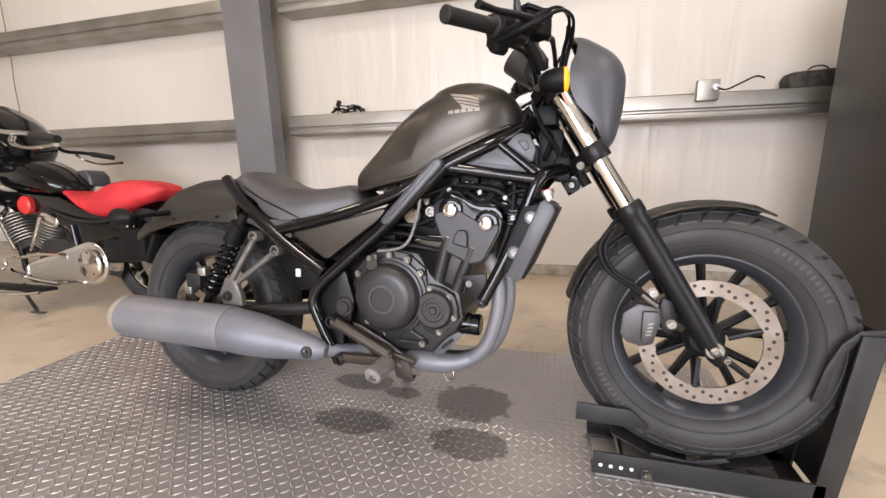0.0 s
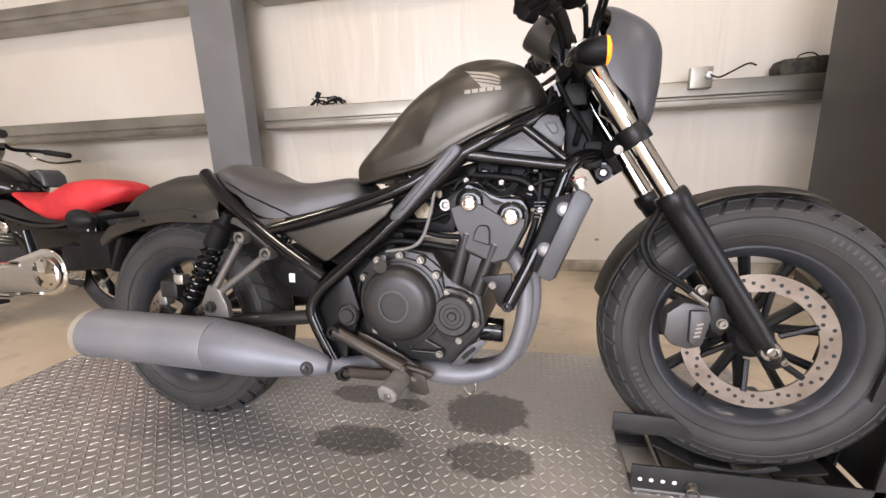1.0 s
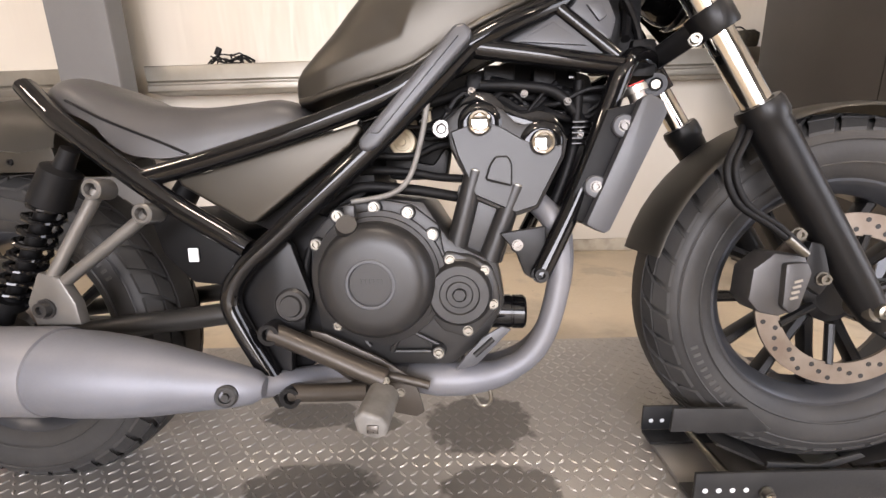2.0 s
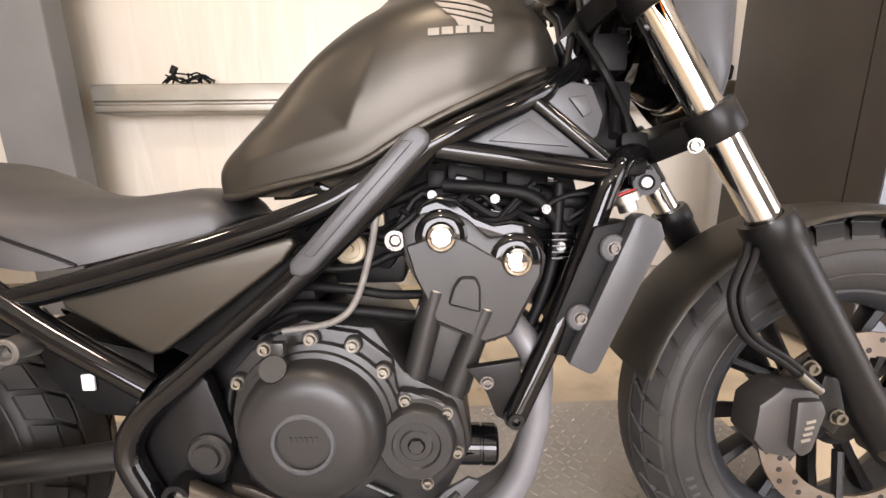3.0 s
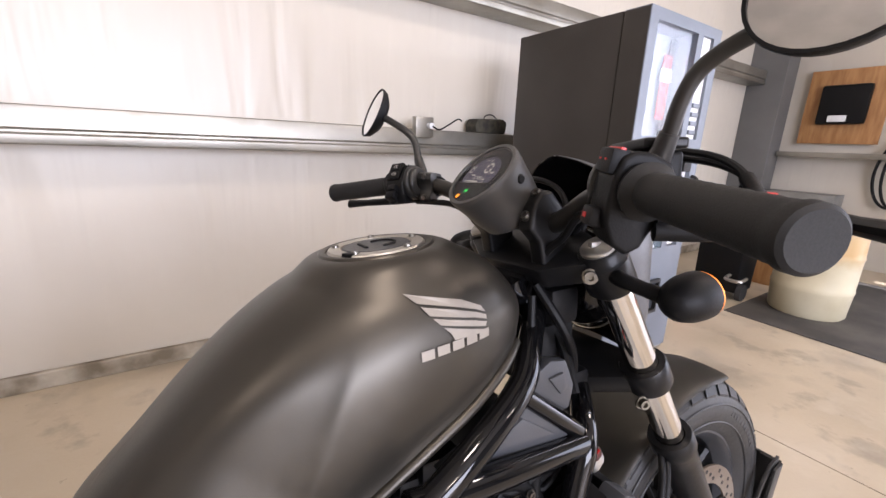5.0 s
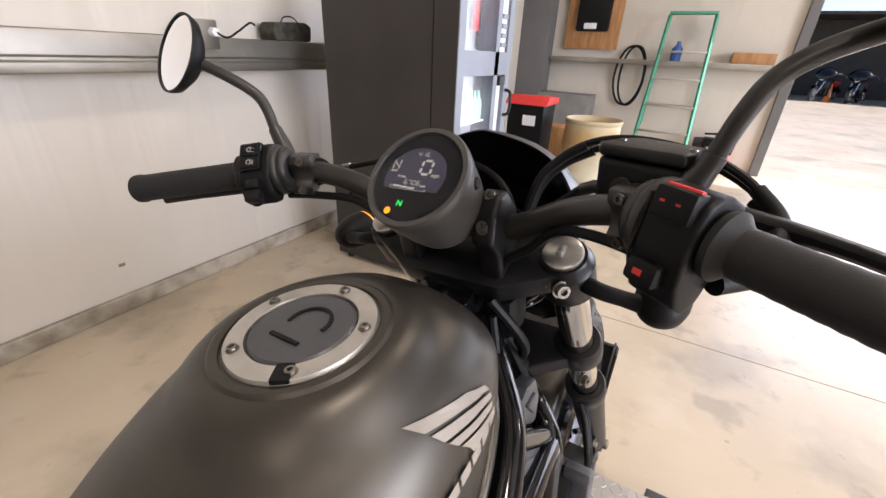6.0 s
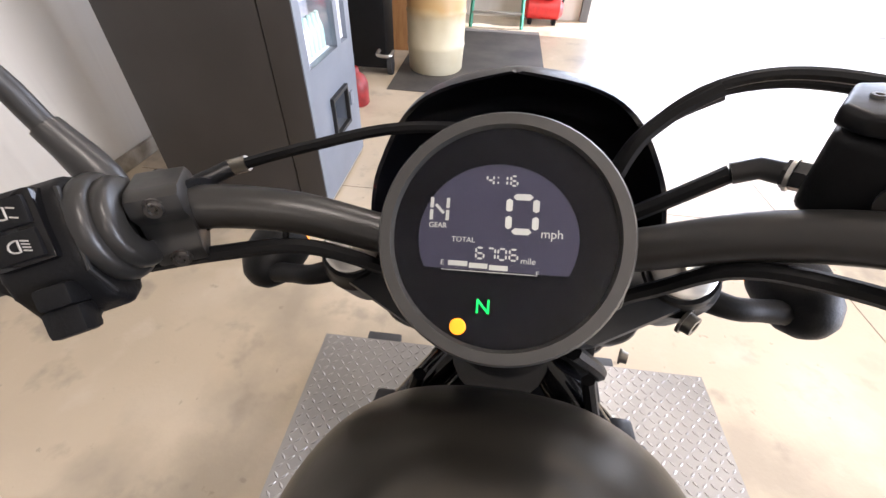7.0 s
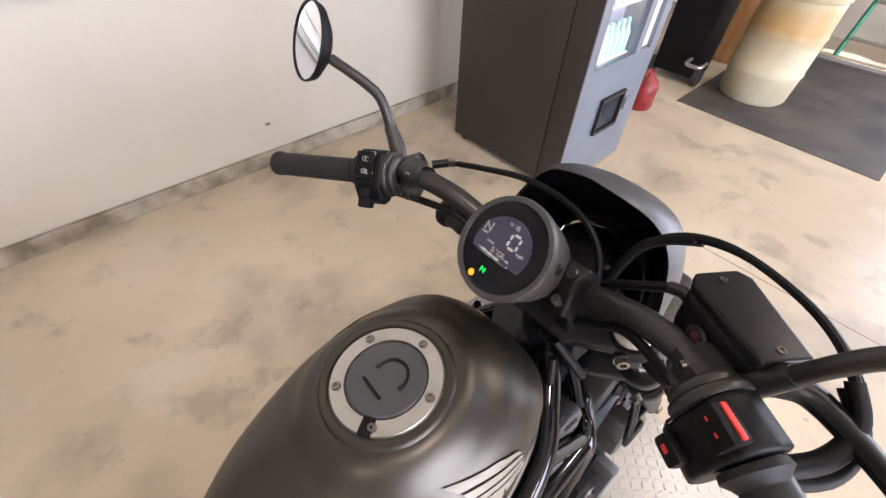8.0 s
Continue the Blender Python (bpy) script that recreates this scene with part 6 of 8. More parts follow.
# radiator
rad = group("radiator", "black radiator with grey side shrouds")
bm = B()
prism(bm, [(1.138, 0.632), (1.158, 0.624), (1.085, 0.452), (1.065, 0.46)], -0.14, 0.14, "y", 0.003)
part("core", bm, M_PLASTIC, rad)
for s in (-1, 1):
    bm = B()
    prism(bm, [(1.118, 0.638), (1.127, 0.645), (1.148, 0.634), (1.153, 0.617), (1.081, 0.456), (1.073, 0.451), (1.046, 0.465)], s * 0.135, s * 0.168, "y", 0.005)
    sh = part("shroud", bm, M_GREYPL, rad, "grey plastic radiator shroud")
    bm = B()
    prism(bm, [(1.078, 0.628), (1.120, 0.636), (1.052, 0.466), (1.018, 0.474)], s * 0.10, s * 0.150, "y", 0.004)
    part("shroud_inner", bm, M_PLASTIC, rad)
    for x, z in ((1.099, 0.603), (1.062, 0.519)):
        bm = B()
        lathe(bm, (x, s * 0.148, z), (0, s, 0), [(0, 0.0165), (0.008, 0.0165), (0.010, 0.0145), (0.010, 0)], 24)
        part("bolt_tab", bm, M_GREYPL, sh)
        bm = B()
        bolt(bm, (x, s * 0.157, z), 0.0070, (0, s, 0), 0.006)
        part("shroud_bolt", bm, M_STEEL2, sh)
bm = B()
lathe(bm, (1.135, -0.11, 0.645), (-0.35, 0, 0.94), [(0, 0.012), (0.012, 0.012), (0.012, 0.018), (0.022, 0.017), (0.024, 0)], 16)
rcap = part("filler_cap", bm, M_ALLOY, rad, "bright radiator filler cap")
for off, mt_, nm in ((-0.006, M_RED, "red"), (0.006, M_WHITEP, "white")):
    bm = B()
    box(bm, (0, off, 0.0245), (0.022, 0.010, 0.0012), 0, Matrix.Translation((1.135, -0.11, 0.645)) @ Matrix.Rotation(radians(-20), 4, "Y"))
    part("cap_sticker", bm, mt_, rcap, nm + " warning sticker")
bm = B()
lathe(bm, (1.186, -0.045, 0.681), (-0.25, -1, 0), [(-0.03, 0.014), (0.0, 0.018), (0.006, 0.018), (0.006, 0.011), (0.004, 0.009), (0.004, 0)], 20)
part("ignition_lock", bm, M_SATIN, BIKE, "black ignition lock with a bright key slot")
bm = B()
lathe(bm, (1.1844, -0.0515, 0.681), (-0.25, -1, 0), [(0.0, 0.008), (0.002, 0.007), (0.002, 0)], 16)
part("lock_face", bm, M_STEEL, BIKE)

# exhaust
ex = group("exhaust", "matt grey exhaust with a conical silencer")
for y0, dx in ((-0.115, 0.0), (-0.062, 0.016)):
    bm = B()
    tube(bm, [(0.985, y0 * 0.8, 0.50), (1.010 + dx, y0, 0.468), (1.021 + dx, y0, 0.42), (1.019 + dx, y0, 0.36), (0.999 + dx, y0, 0.284), (0.964 + dx, y0, 0.236), (0.905 + dx, y0, 0.209), (0.83, y0, 0.203), (0.76, y0 * 0.9, 0.198)], 0.0185, 16)
    part("header_pipe", bm, M_PIPE, ex)
bm = B()
tube(bm, [(0.86, -0.09, 0.203), (0.78, -0.088, 0.200), (0.70, -0.088, 0.198), (0.63, -0.105, 0.203), (0.575, -0.150, 0.214), (0.53, -0.188, 0.222)], [0.027, 0.030, 0.026, 0.022, 0.02, 0.02], 16)
part("collector", bm, M_PIPE, ex)
bm = B()
tube(bm, [(0.950, -0.114, 0.226), (0.915, -0.118, 0.213), (0.87, -0.120, 0.208), (0.82, -0.116, 0.206), (0.775, -0.104, 0.203)], [0.0195, 0.0225, 0.0285, 0.030, 0.024], 18)
part("collector_joint", bm, M_PIPE, ex)
MA, MB = Vector((-0.142, -0.222, 0.266)), Vector((0.262, -0.214, 0.262))
bm = B()
lathe(bm, MA, MB - MA, [(0, 0.0655), (0.395, 0.0665), (0.400, 0.0655), (0.402, 0.060)], 48)
part("silencer", bm, M_PIPE, ex, "matt grey silencer can", 30)
bm = B()
lathe(bm, MA, MA - MB, [(-0.004, 0.066), (0.018, 0.064), (0.03, 0.056), (0.033, 0.048), (0.03, 0.042), (0.0, 0.04), (-0.03, 0.036), (-0.03, 0)], 40)
part("end_cap", bm, M_ENDCAP, ex, "pale brushed silencer end cap", 30)
bm = B()
C0, C1 = Vector((0.250, -0.2145, 0.262)), Vector((0.570, -0.192, 0.224))
lathe(bm, C0, C1 - C0, [(-0.006, 0.056), (-0.004, 0.0615), (0.006, 0.0635), (0.05, 0.0640), (0.10, 0.0605), (0.16, 0.053), (0.22, 0.042), (0.275, 0.0315), (0.30, 0.025), (0.314, 0.015), (0.317, 0)], 40)
part("silencer_cone", bm, mat("light_grey_heat_shield", (0.165, 0.172, 0.195), 0.5, 0.35, scale=6, fine=300), ex, "lighter grey cone", 30)
bm = B()
lathe(bm, (0.520, -0.2285, 0.2290), (0.14, -1, 0.05), [(-0.006, 0.017), (0.0, 0.017), (0.0022, 0.0145), (0.0022, 0.010), (0.0, 0.009), (0.0, 0.0055), (0.004, 0.005), (0.004, 0)], 24)
part("cone_bolt", bm, M_CASE, ex)

# rear suspension
sus = group("swingarm", "black steel swingarm")
for s in (-1, 1):
    bm = B()
    tube(bm, [(0.60, s * 0.09, 0.338), (0.46, s * 0.108, 0.318), (0.20, s * 0.115, 0.288), (-0.02, s * 0.115, 0.266)], 0.0195, 14)
    part("swingarm_tube", bm, M_BAR, sus)
    sh = group("rear_shock", "black coil-over rear shock")
    a, b = Vector((0.262, s * 0.158, 0.585)), Vector((0.085, s * 0.140, 0.315))
    d = (b - a).normalized()
    L = (b - a).length
    bm = B()
    lathe(bm, a, d, [(-0.012, 0), (-0.012, 0.012), (0.02, 0.014), (0.025, 0.027), (0.085, 0.029), (0.088, 0.014), (L - 0.05, 0.012), (L - 0.05, 0.022), (L - 0.035, 0.022), (L - 0.03, 0.012), (L, 0.012), (L, 0)], 24)
    part("damper", bm, M_PLASTIC, sh)
    side = d.cross(Vector((0, 1, 0))).normalized()
    up = d.cross(side)
    bm = B()
    turns = 8
    tube(bm, [a + d * (0.085 + (L - 0.135) * k / (turns * 10)) + 0.024 * (math.cos(2 * math.pi * k / 10) * side + math.sin(2 * math.pi * k / 10) * up) for k in range(turns * 10 + 1)], 0.0045, 8, smooth=False)
    part("spring", bm, M_GLOSS, sh, "gloss black coil spring")
    pg = group("passenger_peg_bracket", "grey tubular passenger peg bracket")
    for p0, p1 in (((0.318, 0.533), (0.226, 0.395)), ((0.392, 0.495), (0.238, 0.385))):
        bm = B()
        tube(bm, [(p0[0], s * 0.172, p0[1]), (p1[0], s * 0.180, p1[1])], 0.0095, 12, smooth=False)
        part("strut", bm, M_STRUT, pg)
        bm = B()
        lathe(bm, (p0[0], s * 0.155, p0[1]), (0, s, 0), [(0, 0.016), (0.03, 0.016), (0.032, 0.014), (0.032, 0.010), (0.018, 0.009), (0.018, 0)], 20)
        part("socket", bm, M_STRUT, pg)
    bm = B()
    prism(bm, [(0.215, 0.41), (0.25, 0.40), (0.27, 0.36), (0.275, 0.325), (0.20, 0.325), (0.19, 0.36)], s * 0.172, s * 0.19, "y", 0.005)
    part("bracket_plate", bm, M_STRUT, pg)
    bm = B()
    bolt(bm, (0.222, s * 0.19, 0.352), 0.013, (0, s, 0), 0.012)
    part("bracket_bolt", bm, M_CASE, pg)
rc = group("rear_caliper", "bright rear brake caliper")
for c, sz in (((0.02, -0.112, 0.375), (0.06, 0.045, 0.05)), ((0.055, -0.118, 0.405), (0.035, 0.03, 0.03)), ((-0.01, -0.115, 0.345), (0.03, 0.03, 0.04))):
    bm = B()
    box(bm, c, sz, 0.008)
    part("caliper_body", bm, M_ALLOY if sz[0] < 0.05 else M_CASE, rc)
bm = B()
prism(bm, [(0.33, 0.50), (0.50, 0.46), (0.49, 0.36), (0.40, 0.37), (0.35, 0.42)], -0.10, 0.10, "y", 0.008)
part("inner_guard", bm, M_PLASTIC, BIKE, "black inner guard ahead of the rear wheel")
bm = B()
box(bm, (0.408, -0.1035, 0.420), (0.018, 0.004, 0.024), 0.002)
part("guard_tag", bm, M_WHITEP, BIKE, "small white tag")

# foot controls
for s in (-1, 1):
    fp = group("rider_peg", "worn grey rider foot peg on a bronze bracket")
    bm = B()
    tube(bm, [(0.566, s * 0.165, 0.304), (0.63, s * 0.170, 0.279), (0.70, s * 0.175, 0.250), (0.745, s * 0.178, 0.232)], [0.016, 0.0155, 0.0155, 0.017], 14)
    tube(bm, [(0.59, s * 0.165, 0.203), (0.65, s * 0.17, 0.206), (0.72, s * 0.178, 0.214)], [0.0145, 0.014, 0.015], 14)
    part("peg_bracket", bm, M_BRONZE, fp)
    bm = B()
    prism(bm, [(0.622, 0.304), (0.648, 0.298), (0.735, 0.256), (0.782, 0.226), (0.794, 0.200), (0.802, 0.166), (0.790, 0.158), (0.755, 0.164), (0.742, 0.196), (0.690, 0.214), (0.640, 0.250)], s * 0.150, s * 0.156, "y", 0.002)
    hp = part("heel_plate", bm, M_BRONZE, fp, "dark bronze heel plate")
    # the slot's shade is a thin near-black sheet on the plate
    bm = B()
    prism(bm, [(0.652, 0.262), (0.690, 0.246), (0.686, 0.238), (0.656, 0.250)], s * 0.1565, s * 0.1572, "y")
    part("slot", bm, M_DARK, hp, "near-black strip for the shade in a slot")
    for x, z in ((0.700, 0.236), (0.765, 0.200)):
        bm = B()
        bolt(bm, (x, s * 0.156, z), 0.006, (0, s, 0))
        part("plate_bolt", bm, M_STEEL, hp)
    for x, z in ((0.566, 0.304), (0.592, 0.200)):
        bm = B()
        lathe(bm, (x, s * 0.15, z), (0, s, 0), [(0, 0.017), (0.03, 0.017), (0.03, 0.010), (0.022, 0.008), (0.022, 0)], 18)
        part("bracket_socket", bm, M_SATIN, fp)
    bm = B()
    prism(bm, [(0.722, 0.226), (0.734, 0.236), (0.760, 0.228), (0.769, 0.214), (0.765, 0.201), (0.752, 0.196), (0.727, 0.204)], s * 0.186, s * 0.278, "y", 0.006, 3)
    pegb = part("peg_rubber", bm, M_PEG, fp, "pale worn grey peg rubber")
    bm = B()
    bolt(bm, (0.746, s * 0.181, 0.231), 0.006, (0, s, 0.6), 0.012)
    part("hinge_pin", bm, M_STEEL, fp)
    bm = B()
    box(bm, (0.748, s * 0.2785, 0.212), (0.016, 0.004, 0.012), 0.002)
    part("peg_end", bm, M_STEEL2, pegb)
bm = B()
tube(bm, [(0.70, -0.163, 0.236), (0.75, -0.160, 0.229), (0.79, -0.160, 0.220), (0.812, -0.162, 0.215)], 0.0075, 10)
part("brake_pedal", bm, M_BRONZE, BIKE, "dark bronze brake pedal arm")
bm = B()
tube(bm, [(0.56, 0.14, 0.20), (0.60, 0.19, 0.09), (0.62, 0.23, -0.012)], [0.012, 0.011, 0.010], 10)
box(bm, (0.625, 0.235, -0.018), (0.05, 0.03, 0.006), 0.002)
part("side_stand", bm, M_SATIN, BIKE, "black side stand, down")

# cables round the bars
for pts, r in (
    ([(1.128, 0.192, 0.991), (1.138, 0.14, 1.002), (1.150, 0.07, 1.012), (1.150, 0.0, 1.006), (1.138, -0.045, 0.978), (1.118, -0.06, 0.92), (1.10, -0.05, 0.86)], 0.0040),
    ([(1.131, -0.122, 0.996), (1.134, -0.10, 0.978), (1.136, -0.07, 0.955), (1.142, -0.04, 0.92), (1.13, -0.03, 0.86)], 0.0052),
    ([(1.035, -0.238, 0.985), (1.07, -0.262, 0.985), (1.105, -0.268, 0.995), (1.132, -0.245, 1.018), (1.150, -0.205, 1.034), (1.163, -0.145, 1.040), (1.163, -0.10, 1.026), (1.152, -0.07, 0.99), (1.14, -0.05, 0.91)], 0.0036),
    ([(1.035, -0.238, 0.972), (1.075, -0.270, 0.974), (1.115, -0.274, 0.987), (1.142, -0.248, 1.010), (1.160, -0.208, 1.026), (1.173, -0.15, 1.032), (1.172, -0.10, 1.018), (1.160, -0.068, 0.98), (1.145, -0.05, 0.90)], 0.0036),
    ([(1.163, -0.115, 1.032), (1.160, -0.09, 1.016), (1.152, -0.07, 0.99), (1.14, -0.05, 0.91)], 0.0050),
    ([(1.173, -0.12, 1.026), (1.169, -0.09, 1.010), (1.160, -0.068, 0.98), (1.145, -0.05, 0.90)], 0.0050),
    ([(1.045, 0.20, 0.975), (1.058, 0.165, 0.975), (1.075, 0.12, 0.970), (1.088, 0.08, 0.945), (1.09, 0.06, 0.925), (1.10, 0.03, 0.87)], 0.0048),
    ([(1.03, -0.215, 0.975), (1.058, -0.165, 0.978), (1.077, -0.12, 0.972), (1.088, -0.09, 0.945), (1.09, -0.06, 0.92), (1.09, -0.03, 0.86)], 0.0048),
    ([(1.07, -0.06, 0.87), (1.06, -0.075, 0.80), (1.08, -0.08, 0.74)], 0.005),
    ([(1.06, 0.055, 0.87), (1.055, 0.075, 0.80), (1.07, 0.08, 0.74)], 0.005),
    ([(1.085, -0.05, 0.88), (1.11, -0.08, 0.82), (1.15, -0.06, 0.76), (1.17, -0.04, 0.68)], 0.006),
    ([(1.09, -0.02, 0.86), (1.13, -0.05, 0.80), (1.12, -0.09, 0.74)], 0.007),
):
    bm = B()
    tube(bm, pts, r, 8)
    part("control_cable", bm, M_PLASTIC, BIKE, "black control cable")
for dz in (0.0, -0.012):
    bm = B()
    tube(bm, [(1.030, -0.235, 0.984 + dz), (1.07, -0.263 + dz * 0.6, 0.985 + dz), (1.106, -0.269 + dz * 0.4, 0.995 + dz * 0.7), (1.125, -0.253, 1.012 + dz * 0.7)], [0.0085, 0.0075, 0.0065, 0.006], 12)
    part("cable_elbow", bm, M_PLASTIC, BIKE, "black throttle cable elbow")
bm = B()
tube(bm, [(1.108, 0.205, 0.990), (1.128, 0.192, 0.991)], 0.0058, 10, smooth=False)
part("cable_adjuster", bm, M_SATIN, BIKE)
bm = B()
tube(bm, [(1.1275, 0.1935, 0.991), (1.131, 0.180, 0.9935)], 0.0056, 10, smooth=False)
part("cable_ferrule", bm, M_STEEL, BIKE, "bright plated cable ferrule")
bm = B()
tube(bm, [(1.082, 0.131, 0.980), (1.076, 0.131, 0.972), (1.075, 0.130, 0.966)], 0.002, 8)
part("cable_tie", bm, M_PLASTIC, BIKE, "black cable tie round the bar")
for c, sz in (((1.13, 0, 0.77), (0.06, 0.10, 0.10)), ((1.16, -0.04, 0.72), (0.04, 0.05, 0.06)), ((1.12, -0.03, 0.85), (0.05, 0.08, 0.05))):
    bm = B()
    box(bm, c, sz, 0.01)
    part("headstock_wiring", bm, M_PLASTIC, BIKE, "black wiring behind the headlight")
# tail: plate hanger and rear signals
tl = group("tail_bracket", "black tail bracket with rear signals")
bm = B()
tube(bm, [(-0.255, 0, 0.52), (-0.30, 0, 0.46), (-0.33, 0, 0.40)], [0.03, 0.022, 0.02], 10, flat=1.6)
part("hanger", bm, M_PLASTIC, tl)
for s in (-1, 1):
    bm = B()
    lathe(bm, (-0.098, s * 0.228, 0.579), (-1, 0, 0), [(0, 0), (0, 0.008), (0.015, 0.02), (0.045, 0.0285), (0.06, 0.029), (0.07, 0.02), (0.073, 0)], 28)
    part("rear_signal", bm, M_PLASTIC, tl)
    bm = B()
    tube(bm, [(-0.115, s * 0.095, 0.592), (-0.125, s * 0.15, 0.586), (-0.128, s * 0.205, 0.580)], [0.010, 0.008, 0.008], 12)
    part("signal_stalk", bm, M_PLASTIC, tl)

# ---- wheel chock on the deck ----
def chock():
    ck = empty("wheel_chock", pose(1.5, -0.015, DECK + 0.002), "black steel wheel chock bolted to the lift deck", "wheel chock")
    inv = ck.matrix_world.inverted()

    def add(name, bm, label="", m=None):
        ob = part(name, bm, m or M_CHOCK, ck, label, 30)
        ob.matrix_parent_inverse = inv
        return ob

    z0 = DECK + 0.002
    bm = B()
    box(bm, (1.51, 0.004, z0 + 0.005), (0.47, 0.18, 0.010), 0.001)
    add("base_plate", bm, "worn bare steel base plate", M_PLATE)
    for y, s in ((-0.092, -1), (0.100, 1)):
        bm = B()
        box(bm, (1.51, y, z0 + 0.046), (0.485, 0.006, 0.058), 0.001)
        box(bm, (1.51, y - s * 0.022, z0 + 0.0135), (0.485, 0.04, 0.006), 0.001)
        rail = add("base_rail", bm, "black angle-steel rail")
        # pale discs on the rail stand for light showing through its adjusting holes
        for k in range(4):
            bm = B()
            lathe(bm, (1.286 + 0.024 * k, y + s * 0.0032, z0 + 0.040), (0, s, 0), [(0, 0.0048), (0.0006, 0.0048), (0.0006, 0)], 14)
            if s > 0:
                lathe(bm, (1.286 + 0.024 * k, y - s * 0.0032, z0 + 0.040), (0, -s, 0), [(0, 0.0048), (0.0006, 0.0048), (0.0006, 0)], 14)
            part("hole_light_disc", bm, M_WHITEP, rail, "pale disc for light through an adjusting hole")
        bm = B()
        bolt(bm, (1.392, y + s * 0.004, z0 + 0.036), 0.010, (0, s, 0), 0.012)
        tube(bm, [(1.392 + 0.013 * math.cos(a), y + s * 0.016, z0 + 0.024 + 0.013 * math.sin(a)) for a in [radians(q) for q in range(0, 361, 30)]], 0.002, 6, per=1)
        part("lock_pin", bm, M_STEEL, rail, "plated lock pin with ring")
        bm = B()
        prism(bm, [(1.725, z0), (1.768, z0), (1.805, z0 + 0.43), (1.762, z0 + 0.43)], y - 0.003, y + 0.003, "y", 0.001)
        prism(bm, [(1.762, z0), (1.768, z0), (1.805, z0 + 0.43), (1.799, z0 + 0.43)], y, y - s * 0.04, "y", 0.001)
        add("upright", bm, "black angle-steel upright")
        bm = B()
        prism(bm, [(1.700, z0 + 0.27), (1.714, z0 + 0.345), (1.735, z0 + 0.405), (1.762, z0 + 0.437), (1.805, z0 + 0.442), (1.805, z0 + 0.428), (1.768, z0 + 0.420), (1.748, z0 + 0.395), (1.730, z0 + 0.345), (1.722, z0 + 0.27)], y - s * 0.012, y - s * 0.006, "y", 0.001)
        add("tyre_guide", bm, "bent plate beside the tyre")
        if s > 0:
            continue
        bm = B()
        prism(bm, [(1.222, z0 + 0.150), (1.224, z0 + 0.196), (1.350, z0 + 0.192), (1.394, z0 + 0.150), (1.388, z0 + 0.146), (1.266, z0 + 0.146), (1.262, z0 + 0.150)], y - s * 0.016, y - s * 0.011, "y", 0.001)
        prism(bm, [(1.40, z0 + 0.072), (1.50, z0 + 0.064), (1.57, z0 + 0.090), (1.56, z0 + 0.098), (1.49, z0 + 0.076), (1.40, z0 + 0.084)], y - s * 0.016, y - s * 0.011, "y", 0.001)
        add("cradle_plate", bm, "bent black cradle plate")
    for x0, x1, za, zb in ((1.31, 1.40, 0.115, 0.070), (1.40, 1.49, 0.070, 0.056), (1.56, 1.66, 0.062, 0.085)):
        bm = B()
        prism(bm, [(x0, z0 + za), (x1, z0 + zb), (x1, z0 + zb + 0.005), (x0, z0 + za + 0.005)], -0.074, 0.080, "y")
        add("cradle_floor", bm, "worn steel cradle plate under the tyre", M_CASE)
    bm = B()
    tube(bm, [(1.335, -0.088, z0 + 0.055), (1.335, 0.094, z0 + 0.055)], 0.008, 10, smooth=False)
    add("cradle_pivot", bm, "steel pivot rod", M_STEEL)
    bm = B()
    box(bm, (1.735, 0.004, z0 + 0.0135), (0.05, 0.17, 0.006), 0.001)
    add("cross_plate", bm)
    for y in (-0.06, -0.035):
        bm = B()
        tube(bm, [(1.62, y, z0 + 0.05), (1.70, y - 0.006, z0 + 0.012)], 0.006, 8, smooth=False)
        add("brace_rod", bm, "worn steel brace rod", M_STEEL)
    bm = B()
    prism(bm, [(1.770, z0 + 0.02), (1.776, z0 + 0.02), (1.812, z0 + 0.43), (1.806, z0 + 0.43)], -0.09, 0.098, "y")
    add("back_plate", bm, "black back plate")


chock()


